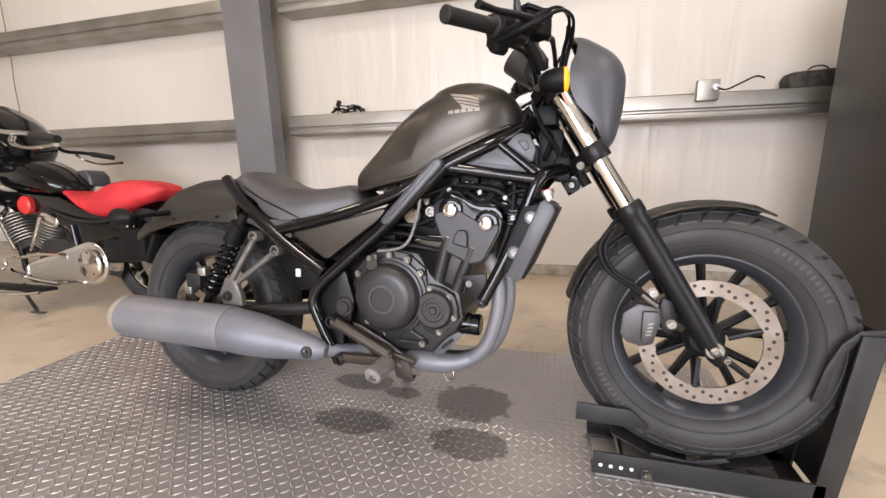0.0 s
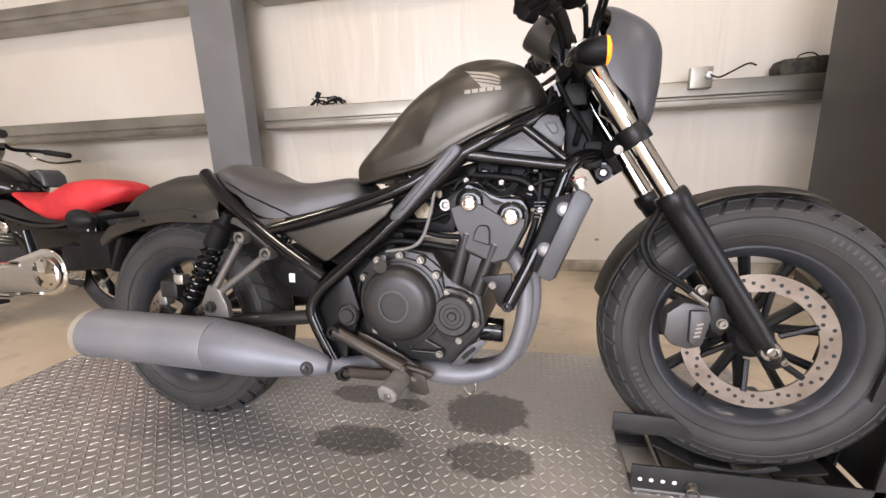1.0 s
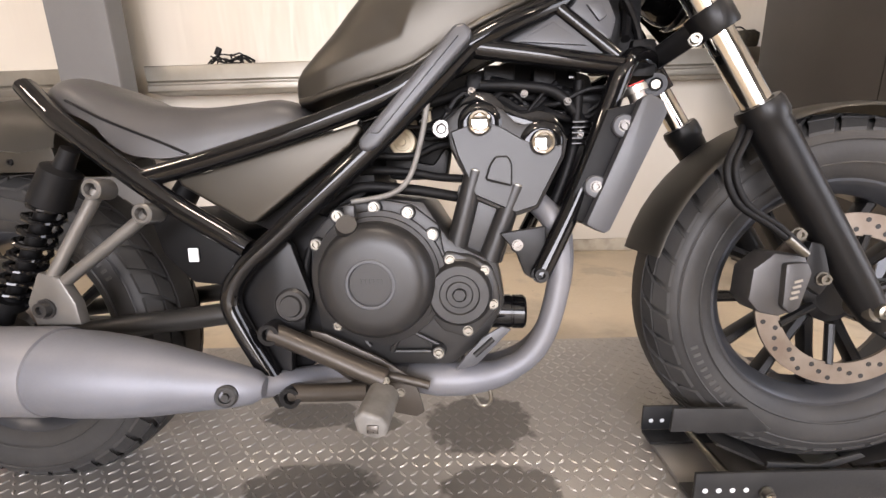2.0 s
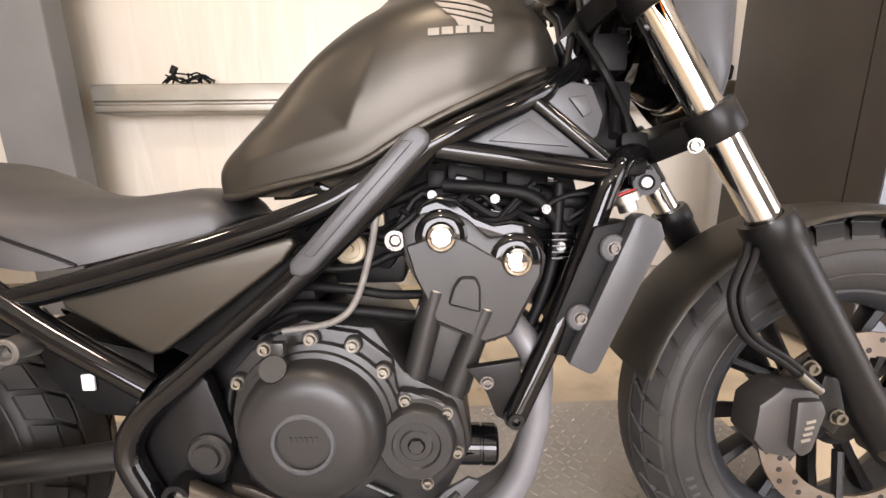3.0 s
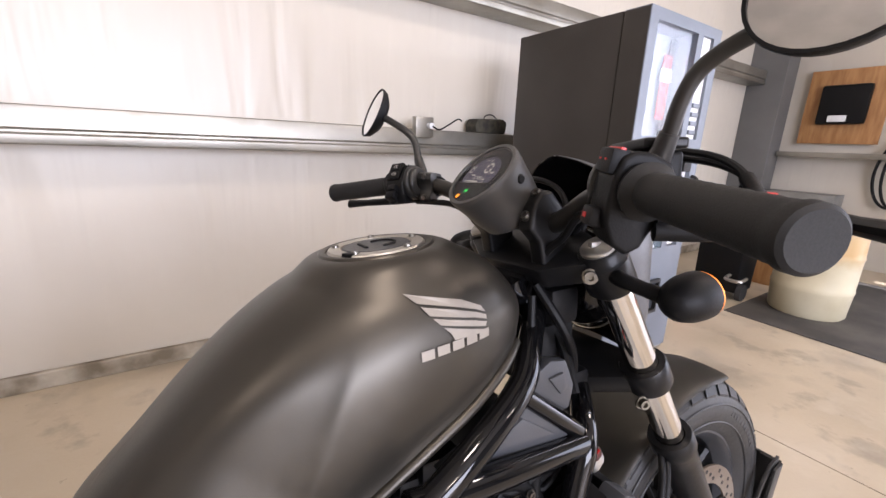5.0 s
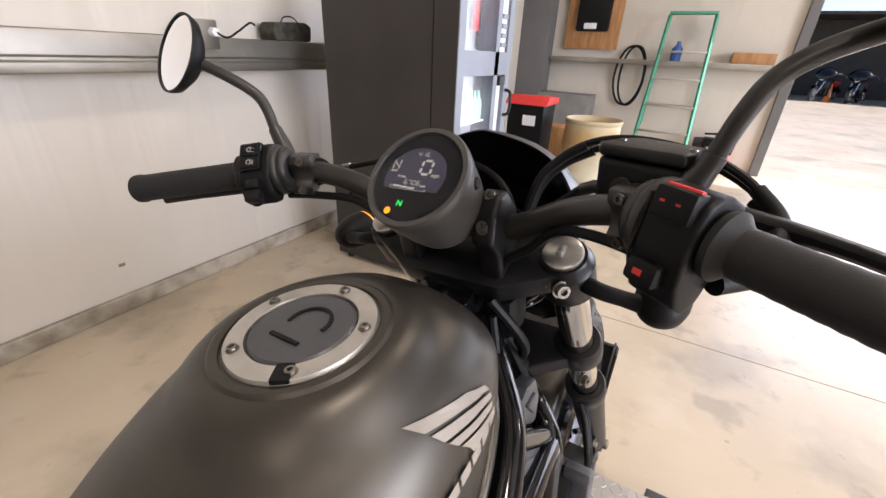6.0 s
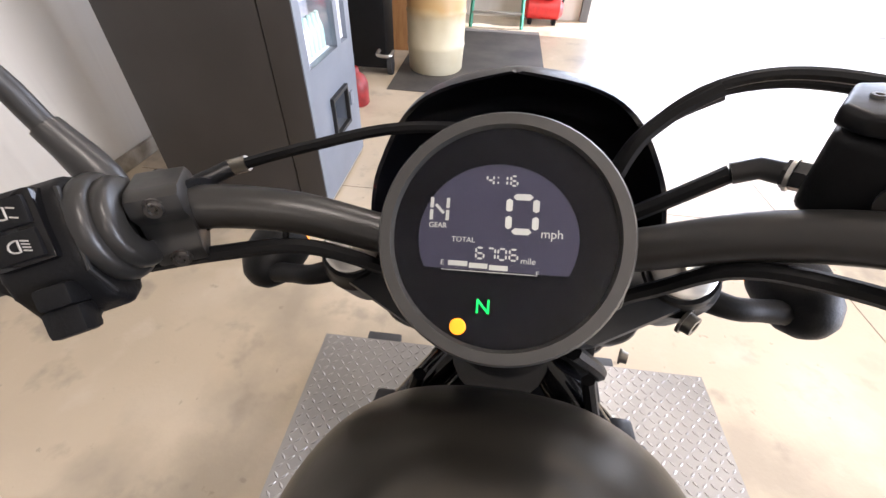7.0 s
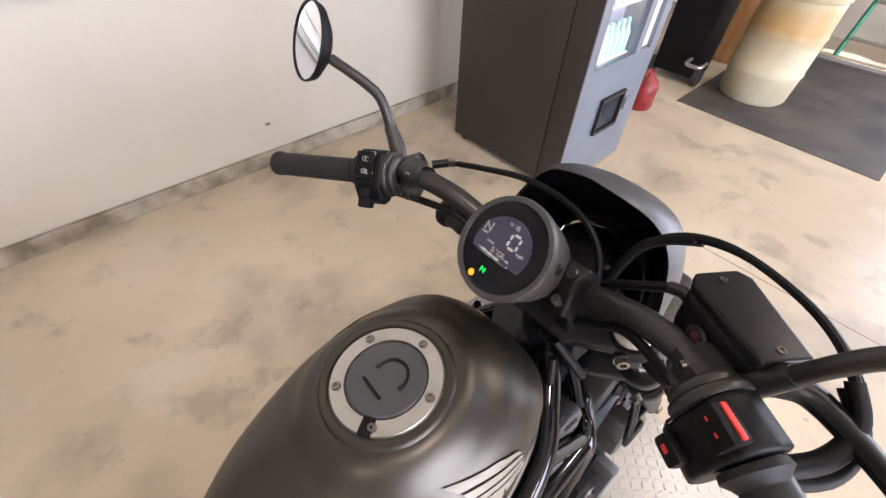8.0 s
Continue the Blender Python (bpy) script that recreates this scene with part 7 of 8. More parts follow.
# ---- vending machine ----
def vending():
    X0, X1, Y0, Y1, Z0, Z1 = 2.56, 3.42, 0.85, 1.66, FLOOR + 0.035, 1.66
    slim = Matrix.Translation((2.535, 0, 0)) @ Matrix.Diagonal((0.755, 1, 1, 1)) @ Matrix.Translation((-X0, 0, 0))
    vm = empty("vending_machine", pose(2.86, (Y0 + Y1) / 2, FLOOR), "tall dark vending machine with grey glazed front against the wall", "vending machine")
    inv = vm.matrix_world.inverted()

    def add(name, bm, m, label="", parent=None):
        bmesh.ops.transform(bm, matrix=slim, verts=bm.verts)
        ob = part(name, bm, m, parent or vm, label, 30)
        if parent is None:
            ob.matrix_parent_inverse = inv
        return ob

    bm = B()
    box(bm, ((X0 + X1) / 2, (Y0 + 0.14 + Y1) / 2, (Z0 + Z1) / 2), (X1 - X0, Y1 - Y0 - 0.14, Z1 - Z0), 0.006)
    add("cabinet", bm, M_VEND, "dark brown steel cabinet")
    bm = B()
    d0, d1 = Y0 + 0.004, Y0 + 0.132
    for a, b, c, d in ((X0, X0 + 0.085, Z0, Z1), (X1 - 0.09, X1, Z0, Z1), (X0 + 0.085, X1 - 0.09, 1.61, Z1), (X0 + 0.085, X1 - 0.09, 1.0, 1.115), (X0 + 0.085, X1 - 0.09, Z0, 0.165), (X0 + 0.085, X1 - 0.09, 0.335, 0.53), (X0 + 0.085, 2.87, 0.165, 0.335), (3.14, X1 - 0.09, 0.165, 0.335), (3.12, 3.19, 0.53, 1.61)):
        box(bm, ((a + b) / 2, (d0 + d1) / 2, (c + d) / 2), (b - a, d1 - d0, d - c))
    bmesh.ops.remove_doubles(bm, verts=bm.verts, dist=1e-5)
    door = add("door", bm, M_VENDF, "grey steel door")
    bm = B()
    box(bm, (X0 - 0.001, (d0 + d1) / 2 + 0.004, (Z0 + Z1) / 2), (0.004, d1 - d0 - 0.002, Z1 - Z0 - 0.01), 0.001)
    add("door_side", bm, M_VEND, "dark brown door edge", door)
    for nm, a, b, c, d in (("upper_window", X0 + 0.085, 3.12, 1.115, 1.61), ("lower_window", X0 + 0.085, 3.12, 0.53, 1.0), ("selection_strip", 3.19, X1 - 0.09, 1.0, 1.61)):
        bm = B()
        box(bm, ((a + b) / 2, Y0 + 0.022, (c + d) / 2), (b - a, 0.006, d - c))
        g = add(nm, bm, M_SHOPGLASS if nm != "selection_strip" else M_WHITEP, "glazed window" if nm != "selection_strip" else "pale selection panel", door)
        if nm != "selection_strip":
            g.visible_shadow = False
            bm = B()
            box(bm, ((a + b) / 2, d1 - 0.004, (c + d) / 2), (b - a, 0.004, d - c))
            add("display_back", bm, M_SHOW, "white display back", door)
    bm = B()
    box(bm, ((3.19 + X1 - 0.09) / 2, Y0 + 0.03, 0.765), (X1 - 0.09 - 3.19, 0.006, 0.46))
    add("price_strip", bm, M_WHITEP, "white lower strip", door)
    for k in range(6):
        bm = B()
        box(bm, (3.262, Y0 + 0.012, 1.06 + 0.045 * k), (0.09, 0.014, 0.022), 0.003)
        add("select_button", bm, M_VENDF, "", door)
    bm = B()
    box(bm, (3.262, Y0 + 0.008, 0.97), (0.10, 0.03, 0.05), 0.005)
    add("coin_plate", bm, M_DARK, "black coin plate", door)
    bm = B()
    tube(bm, [(3.35, Y0 + 0.0, 0.92), (3.35, Y0 - 0.035, 0.90), (3.35, Y0 - 0.035, 0.80), (3.35, Y0, 0.78)], 0.009, 10)
    add("door_handle", bm, M_DARK, "black door handle", door)
    # the chute's back and edge are near black: the recess shade put into colour
    bm = B()
    box(bm, (3.005, d1 - 0.01, 0.25), (0.27, 0.02, 0.17))
    add("chute_back", bm, M_DARK, "delivery chute back, its shade coloured near black", door)
    bm = B()
    for a, b, c, d in ((2.855, 2.873, 0.15, 0.35), (3.137, 3.155, 0.15, 0.35), (2.873, 3.137, 0.332, 0.35), (2.873, 3.137, 0.15, 0.168)):
        box(bm, ((a + b) / 2, Y0 - 0.004, (c + d) / 2), (b - a, 0.02, d - c))
    add("chute_shade_edge", bm, M_DARK, "", door)
    bm = B()
    box(bm, (3.25, Y0 - 0.001, 0.25), (0.06, 0.012, 0.07), 0.003)
    add("change_cup", bm, M_VENDF, "change return cup", door)
    rng = random.Random(7)
    for row, z in ((0, 0.535), (1, 0.77)):
        bm = B()
        box(bm, (2.88, Y0 + 0.08, z - 0.004), (0.46, 0.07, 0.008))
        add("display_shelf", bm, M_WHITEP, "", door)
        for k in range(7):
            bm = B()
            x = 2.68 + 0.065 * k
            lathe(bm, (x, Y0 + 0.075, z), (0, 0, 1), [(0, 0), (0, 0.024), (0.09, 0.025), (0.12, 0.012), (0.15, 0.011), (0.155, 0)], 14)
            add("display_bottle", bm, (M_TEAL, M_WHITEP, M_PINK, M_WHITEP, M_TEAL)[rng.randrange(5)], "small coloured drink bottle", door)
    for x, z, w, h, m_ in ((3.02, 1.36, 0.09, 0.30, M_RED), (3.02, 1.42, 0.12, 0.06, M_WHITEP), (3.075, 1.36, 0.07, 0.46, M_DARK)):
        bm = B()
        box(bm, (x, Y0 + 0.10 - (0.003 if m_ is M_WHITEP else 0) + (0.006 if m_ is M_DARK else 0), z), (w, 0.004, h))
        add("poster", bm, m_, "red and white printed panel", door)
    for x in (X0 + 0.06, X1 - 0.06):
        for y in (Y0 + 0.08, Y1 - 0.06):
            bm = B()
            lathe(bm, (x, y, FLOOR), (0, 0, 1), [(0, 0), (0, 0.025), (0.012, 0.025), (0.014, 0.012), (0.036, 0.012)], 14)
            add("levelling_foot", bm, M_DARK)
    bm = B()
    box(bm, ((X0 + X1) / 2, Y0 + 0.03, FLOOR + 0.055), (X1 - X0 - 0.06, 0.05, 0.07), 0.004)
    add("kick_plate", bm, M_ALLOY, "bright kick plate", door)


vending()


# ---- things on the girt ----
def girt_things():
    zt = 1.045 + 0.0755
    cb = empty("cable_bundle", pose(-0.43, WALL_N - 0.12, zt), "tangled black cables lying on the girt", "cable")
    rng = random.Random(11)
    for k in range(6):
        bm = B()
        pts = [(-0.13 + 0.26 * j / 7 + rng.uniform(-0.02, 0.02), rng.uniform(-0.04, 0.04), 0.008 + rng.uniform(0, 0.055)) for j in range(8)]
        tube(bm, pts, 0.005, 6, per=4)
        part("cable", bm, M_PLASTIC, cb)
    bm = B()
    box(bm, (-0.10, -0.02, 0.035), (0.03, 0.025, 0.05), 0.006, Matrix.Rotation(0.5, 4, "Y"))
    part("plug", bm, M_PLASTIC, cb)
    sk = empty("outlet_box", pose(2.03, WALL_N - 0.21, 1.13), "grey metal outlet box with a black plug on the girt", "outlet")
    bm = B()
    box(bm, (0, 0, 0), (0.12, 0.05, 0.12), 0.004)
    part("box", bm, M_GALV, sk)
    bm = B()
    lathe(bm, (0.03, -0.026, 0.01), (0, -1, 0), [(0, 0.02), (0.03, 0.018), (0.034, 0)], 14)
    part("plug", bm, M_WHITEP, sk, "pale plug")
    bm = B()
    tube(bm, [(0.03, -0.055, 0.01), (0.08, -0.06, -0.01), (0.15, -0.05, 0.02), (0.24, -0.02, 0.06), (0.30, 0.02, 0.055)], 0.005, 8)
    part("cord", bm, M_PLASTIC, sk)
    bg = empty("camouflage_pouch", pose(2.60, WALL_N - 0.11, zt), "small dark camouflage pouch lying on the girt", "pouch")
    bm = B()
    prism(bm, [(-0.13, 0.0), (-0.14, 0.05), (-0.12, 0.09), (0.1, 0.10), (0.14, 0.08), (0.13, 0)], -0.06, 0.06, "y", 0.015)
    part("bag", bm, M_CAMO, bg)
    bm = B()
    tube(bm, [(-0.03, 0, 0.09), (0.0, 0.01, 0.12), (0.05, 0.0, 0.125), (0.09, 0, 0.10)], 0.004, 6)
    part("strap", bm, M_PLASTIC, bg)


girt_things()
bm = B()
tube(bm, [(-4.13, WALL_N - 0.04, 2.6), (-4.14, WALL_N - 0.05, 1.9), (-4.18, WALL_N - 0.05, 1.55), (-4.10, WALL_N - 0.1, 1.15)], 0.004, 6)
part("hanging_wire", bm, mat("brown_wire", (0.2, 0.08, 0.05), 0.5), None, "thin brown wire hanging down the wall", category="wire")
bm = B()
tube(bm, [(-1.30, WALL_N - 0.05, 2.1), (-1.34, WALL_N - 0.05, 1.95), (-1.30, WALL_N - 0.06, 1.80), (-1.24, WALL_N - 0.07, 1.72)], 0.004, 6)
part("wall_wire", bm, M_PLASTIC, None, "thin dark wire looped beside the column", category="wire")


# ---- a second motorcycle, also used far off outside ----
def cruiser(m, label, seat_mat, group_name=""):
    ck = empty("cruiser_motorcycle", m, label, "motorcycle", group=group_name)

    def add(name, bm, mt, lab="", smooth=40, parent=None):
        return part(name, bm, mt, parent or ck, lab, smooth)

    for x, nm in ((0.0, "rear_wheel"), (1.98, "front_wheel")):
        c = Vector((x, 0, 0.325))
        bm = B()
        lathe(bm, c, (0, 1, 0), [(-0.045, 0.22), (-0.062, 0.25), (-0.06, 0.29), (-0.035, 0.32), (0, 0.325), (0.035, 0.32), (0.06, 0.29), (0.062, 0.25), (0.045, 0.22)], 48)
        w = add(nm, bm, M_RUBBER, "black tyre")
        bm = B()
        lathe(bm, c, (0, 1, 0), [(-0.04, 0.225), (-0.04, 0.205), (0.04, 0.205), (0.04, 0.225)], 40)
        part("rim", bm, M_CHROME, w, "chrome rim")
        bm = B()
        lathe(bm, c, (0, 1, 0), [(-0.08, 0), (-0.08, 0.03), (0.08, 0.03), (0.08, 0)], 20)
        part("hub", bm, M_ALLOY, w)
        for k in range(10):
            a = 2 * math.pi * k / 10
            bm = B()
            tube(bm, [c + 0.03 * Vector((math.cos(a), 0, math.sin(a))), c + 0.21 * Vector((math.cos(a), 0, math.sin(a)))], 0.006, 6, smooth=False)
            part("spoke", bm, M_ALLOY, w)
    for x, r0, a0, a1, nm in ((0.0, 0.36, 20, 175, "rear_fender"), (1.98, 0.355, 35, 150, "front_fender")):
        bm = B()
        rings = []
        for k in range(13):
            a = radians(a0 + (a1 - a0) * k / 12)
            rings.append([(x + (r0 - 0.05 * abs(q) ** 3) * math.cos(a), 0.085 * q, 0.325 + (r0 - 0.05 * abs(q) ** 3) * math.sin(a)) for q in [-1 + j / 5 for j in range(11)]])
        loft(bm, rings, False, False)
        bmesh.ops.solidify(bm, geom=bm.faces[:], thickness=0.004)
        add(nm, bm, M_GLOSS, "gloss black fender", 60)
    rings = []
    for x, t, l, w in ((0.60, 0.77, 0.73, 0.05), (0.64, 0.82, 0.705, 0.11), (0.74, 0.89, 0.695, 0.155), (0.88, 0.945, 0.70, 0.172), (1.06, 0.965, 0.715, 0.165), (1.24, 0.94, 0.76, 0.12), (1.34, 0.89, 0.79, 0.05)):
        rings.append([(x, w * math.cos(a), (t + l) / 2 + (t - l) / 2 * math.sin(a)) for a in [2 * math.pi * j / 24 for j in range(24)]])
    bm = B()
    loft(bm, rings)
    add("fuel_tank", bm, M_GLOSS, "gloss black fuel tank", 60)
    if seat_mat is M_REDVINYL:
        rings = []
        for x, t, l, w in ((1.12, 1.10, 0.95, 0.05), (1.15, 1.16, 0.90, 0.17), (1.24, 1.26, 0.86, 0.29), (1.36, 1.34, 0.84, 0.36), (1.50, 1.30, 0.84, 0.37), (1.62, 1.16, 0.84, 0.28), (1.70, 1.04, 0.86, 0.12)):
            rings.append([(x, w * math.cos(a), (t + l) / 2 + (t - l) / 2 * math.sin(a)) for a in [2 * math.pi * j / 28 for j in range(28)]])
        bm = B()
        loft(bm, rings)
        add("fairing", bm, M_GLOSS, "gloss black handlebar fairing", 60)
        bm = B()
        tube(bm, [(1.24, 0.20, 0.46), (1.20, 0.30, 0.42), (1.17, 0.33, 0.34), (1.15, 0.33, 0.14), (1.14, 0.26, 0.08)], 0.02, 14)
        add("engine_guard", bm, M_CHROME, "bent chrome engine guard")
        # added black panel that keeps the front wheel out of sight
        bm = B()
        prism(bm, [(1.36, 0.22), (1.33, 0.60), (1.38, 0.84), (1.58, 0.84), (1.60, 0.55), (1.52, 0.24)], 0.12, 0.30, "y", 0.05, 4)
        add("wheel_screen", bm, M_GLOSS, "added gloss black panel hiding the front wheel")
    rings = []
    for x, t, l, w in ((-0.17, 0.755, 0.735, 0.06), (-0.13, 0.778, 0.70, 0.10), (-0.04, 0.798, 0.655, 0.135), (0.08, 0.806, 0.615, 0.15), (0.19, 0.795, 0.580, 0.165), (0.26, 0.765, 0.567, 0.17), (0.34, 0.725, 0.578, 0.17), (0.44, 0.708, 0.625, 0.155), (0.54, 0.722, 0.668, 0.12), (0.64, 0.752, 0.710, 0.09), (0.73, 0.772, 0.745, 0.06)):
        rings.append([(x, w * (abs(math.cos(a)) ** 0.6) * (1 if math.cos(a) > 0 else -1), (t + l) / 2 + (t - l) / 2 * (abs(math.sin(a)) ** 0.7) * (1 if math.sin(a) > 0 else -1)) for a in [2 * math.pi * (j + 0.5) / 24 for j in range(24)]])
    bm = B()
    loft(bm, rings)
    add("seat", bm, seat_mat, "red two-up saddle" if seat_mat is M_REDVINYL else "black saddle", 60)
    for s in (-1, 1):
        for pts, r in (([(0.05, 0.12, 0.60), (0.35, 0.12, 0.545), (0.70, 0.10, 0.60), (1.22, 0.04, 0.80)], 0.018), ([(0.0, 0.12, 0.325), (0.35, 0.12, 0.30), (0.52, 0.12, 0.33)], 0.02), ([(0.55, 0.11, 0.52), (0.52, 0.11, 0.30), (0.60, 0.10, 0.20), (1.0, 0.10, 0.19), (1.10, 0.08, 0.30), (1.28, 0.04, 0.70)], 0.018), ([(0.06, 0.13, 0.58), (0.02, 0.135, 0.36)], 0.028)):
            bm = B()
            tube(bm, [(x, s * y, z) for x, y, z in pts], r, 10)
            add("frame_tube", bm, M_GLOSS)
        bm = B()
        tube(bm, [(1.98, s * 0.11, 0.325), (1.52, s * 0.11, 0.95)], [0.03, 0.03, 0.022, 0.022], 14, smooth=False)
        add("fork_leg", bm, M_CHROME, "chrome fork leg")
        # the bars stand turned towards the side stand
        fwd = 0.0 if s > 0 else 0.78
        bm = B()
        tube(bm, [(1.16 + 0.1 * fwd, s * 0.02, 1.0), (1.10 + 0.3 * fwd, s * 0.14, 1.07), (0.86 + 0.6 * fwd, s * 0.30, 1.105), (0.56 + fwd, s * 0.395, 1.06), (0.36 + fwd, s * 0.415, 1.041), (0.2 + fwd, s * 0.42, 1.017)], 0.014, 10)
        hbar = add("handlebar", bm, M_CHROME if s > 0 else M_SATIN)
        bm = B()
        tube(bm, [(0.30 + fwd, s * 0.418, 1.032), (0.10 + fwd, s * 0.425, 1.002)], 0.02, 12, smooth=False)
        part("grip", bm, M_GRIP, hbar, "black grip")
        bm = B()
        tube(bm, [(0.46 + fwd, s * 0.41, 1.03), (0.40 + fwd, s * 0.45, 0.985), (0.25 + fwd, s * 0.46, 0.955), (0.06 + fwd, s * 0.46, 0.965)], 0.010, 8, flat=1.5)
        part("lever", bm, M_CHROME, hbar, "chrome lever")
    # a V twin on the centre line, finned, with bright rocker covers
    for k in range(2):
        lo_, hi_ = Vector((0.94 + 0.16 * k, 0, 0.34)), Vector((0.82 + 0.42 * k, 0, 0.57))
        d = (hi_ - lo_).normalized()
        bm = B()
        tube(bm, [lo_, hi_], 0.08, 24, smooth=False)
        cyl = add("cylinder", bm, M_DARK)
        for j in range(9):
            bm = B()
            lathe(bm, lo_.lerp(hi_, 0.18 + 0.085 * j), d, [(-0.003, 0.08), (-0.003, 0.112), (0.003, 0.112), (0.003, 0.08)], 24)
            part("fin", bm, M_ALLOY, cyl)
        bm = B()
        box(bm, (0, 0, 0), (0.19, 0.22, 0.07), 0.025, Matrix.Translation(hi_) @ d.to_track_quat("Z", "Y").to_matrix().to_4x4(), 3)
        part("rocker_cover", bm, M_CHROME, cyl, "chrome rocker cover")
        bm = B()
        tube(bm, [lo_ + Vector((0.03, 0.10, 0)), hi_ + Vector((0.03, 0.10, 0))], 0.014, 12, smooth=False)
        part("pushrod_tube", bm, M_CHROME, cyl, "chrome pushrod tube")
    # primary side: along +y, a round clutch end tapering forward
    def teardrop(x0, z0, r0, x1, z1, r1):
        back = [(x0 + r0 * math.cos(a), z0 + r0 * math.sin(a)) for a in [radians(80 + 15 * j) for j in range(14)]]
        front = [(x1 + r1 * math.cos(a), z1 + r1 * math.sin(a)) for a in [radians(-90 + 20 * j) for j in range(9)]]
        return back + front

    bm = B()
    prism(bm, teardrop(0.29, 0.295, 0.135, 0.80, 0.215, 0.07), 0.10, 0.205, "y", 0.03, 4)
    pc = add("primary_cover", bm, M_CHROME, "polished chrome primary cover", 60)
    bm = B()
    prism(bm, teardrop(0.30, 0.29, 0.105, 0.76, 0.215, 0.045), 0.204, 0.212, "y", 0.004, 2)
    part("cover_panel", bm, M_ALLOY, pc, "raised polished panel", 60)
    bm = B()
    lathe(bm, (0.275, 0.210, 0.295), (0, 1, 0), [(0, 0.092), (0.012, 0.090), (0.020, 0.080), (0.022, 0.045), (0.025, 0.04), (0.026, 0)], 36)
    derby = part("derby_cover", bm, M_CHROME, pc, "round polished cover")
    for j in range(5):
        a = radians(72 * j + 18)
        bm = B()
        bolt(bm, (0.275 + 0.072 * math.cos(a), 0.230, 0.295 + 0.072 * math.sin(a)), 0.006, (0, 1, 0))
        part("cover_bolt", bm, M_STEEL2, derby)
    bm = B()
    box(bm, (0.72, 0, 0.32), (0.42, 0.2, 0.22), 0.04)
    add("crankcase", bm, M_CASE)
    bm = B()
    prism(bm, [(0.02, 0.42), (0.02, 0.60), (0.24, 0.575), (0.46, 0.62), (0.66, 0.70), (1.42, 0.76), (1.46, 0.66), (0.98, 0.61), (0.72, 0.58), (0.62, 0.40), (0.40, 0.28), (0.16, 0.34)], -0.105, 0.105, "y", 0.02)
    add("gearbox_housing", bm, M_GLOSS, "gloss black frame and side covers")
    for pts, r in (([(0.46, 0.215, 0.335), (0.62, 0.235, 0.345), (0.86, 0.23, 0.315), (1.02, 0.22, 0.30)], 0.009), ([(1.02, 0.22, 0.30), (0.99, 0.235, 0.25), (1.06, 0.24, 0.21)], 0.009), ([(0.55, 0.33, 0.125), (0.75, 0.335, 0.105), (1.05, 0.33, 0.10), (1.14, 0.30, 0.12)], 0.010)):
        bm = B()
        tube(bm, pts, r, 8)
        add("chrome_rod", bm, M_CHROME, "thin chrome control rod")
    bm = B()
    box(bm, (-0.05, 0.17, 0.42), (0.20, 0.07, 0.20), 0.03)
    box(bm, (0.12, 0.16, 0.38), (0.16, 0.06, 0.14), 0.03)
    add("side_bag", bm, M_PLASTIC, "dark side case")
    bm = B()
    tube(bm, [(1.05, 0.17, 0.22), (0.95, 0.20, 0.20), (0.70, 0.22, 0.17), (0.55, 0.22, 0.16)], 0.014, 10)
    add("shift_linkage", bm, M_CHROME, "chrome shift linkage")
    bm = B()
    prism(bm, [(0.56, 0.22), (0.60, 0.32), (1.04, 0.325), (1.08, 0.22)], 0.118, 0.142, "z", 0.008)
    add("footboard", bm, M_PLASTIC)
    bm = B()
    tube(bm, [(0.98, 0.16, 0.12), (0.86, 0.22, 0.07), (0.62, 0.31, 0.004)], 0.011, 8)
    box(bm, (0.58, 0.325, 0.001), (0.10, 0.03, 0.010), 0.003)
    add("side_stand", bm, M_STEEL2)
    bm = B()
    prism(bm, [(0.60, 0.77), (0.615, 0.85), (0.66, 0.885), (0.74, 0.875), (0.76, 0.78)], -0.20, -0.06, "y", 0.02, 3)
    add("tank_pouch", bm, M_GREYPL, "grey rounded pouch beside the tank")
    bm = B()
    lathe(bm, (1.66, 0, 0.92), (1, 0, 0), [(-0.12, 0), (-0.1, 0.06), (0, 0.09), (0.03, 0.09), (0.04, 0)], 24)
    add("headlight", bm, M_CHROME, "chrome headlight")
    bm = B()
    lathe(bm, (0.94, 0.10, 0.645), (0, 1, 0), [(0, 0.06), (0.03, 0.06), (0.042, 0.045), (0.045, 0)], 28)
    add("air_cleaner", bm, M_RED if seat_mat is M_REDVINYL else M_CHROME, "round engine cover")
    return ck


CRUISER = cruiser(pose(-1.28, 0.90, FLOOR, 0, 0, 180) @ pose(0, 0, 0, 5, 0, 0), "black cruiser motorcycle with a red saddle and chrome engine", M_REDVINYL)


# ---- far end of the workshop ----
def barrel():
    b = empty("barrel", pose(4.85, 0.62, FLOOR + 0.006), "tall open yellowed plastic barrel with stained rim", "barrel")
    bm = B()
    lathe(bm, (0, 0, 0), (0, 0, 1), [(0, 0), (0, 0.225), (0.02, 0.24), (0.20, 0.25), (0.22, 0.257), (0.24, 0.25), (0.46, 0.252), (0.48, 0.259), (0.50, 0.252), (0.70, 0.246), (0.715, 0.258), (0.735, 0.258), (0.74, 0.245), (0.60, 0.238), (0.60, 0)], 40)
    part("drum", bm, M_BARREL, b)
    bm = B()
    lathe(bm, (0, 0, 0), (0, 0, 1), [(0.60, 0.24), (0.64, 0.15), (0.66, 0)], 24)
    part("contents", bm, M_WOOD, b, "brown rubbish inside")


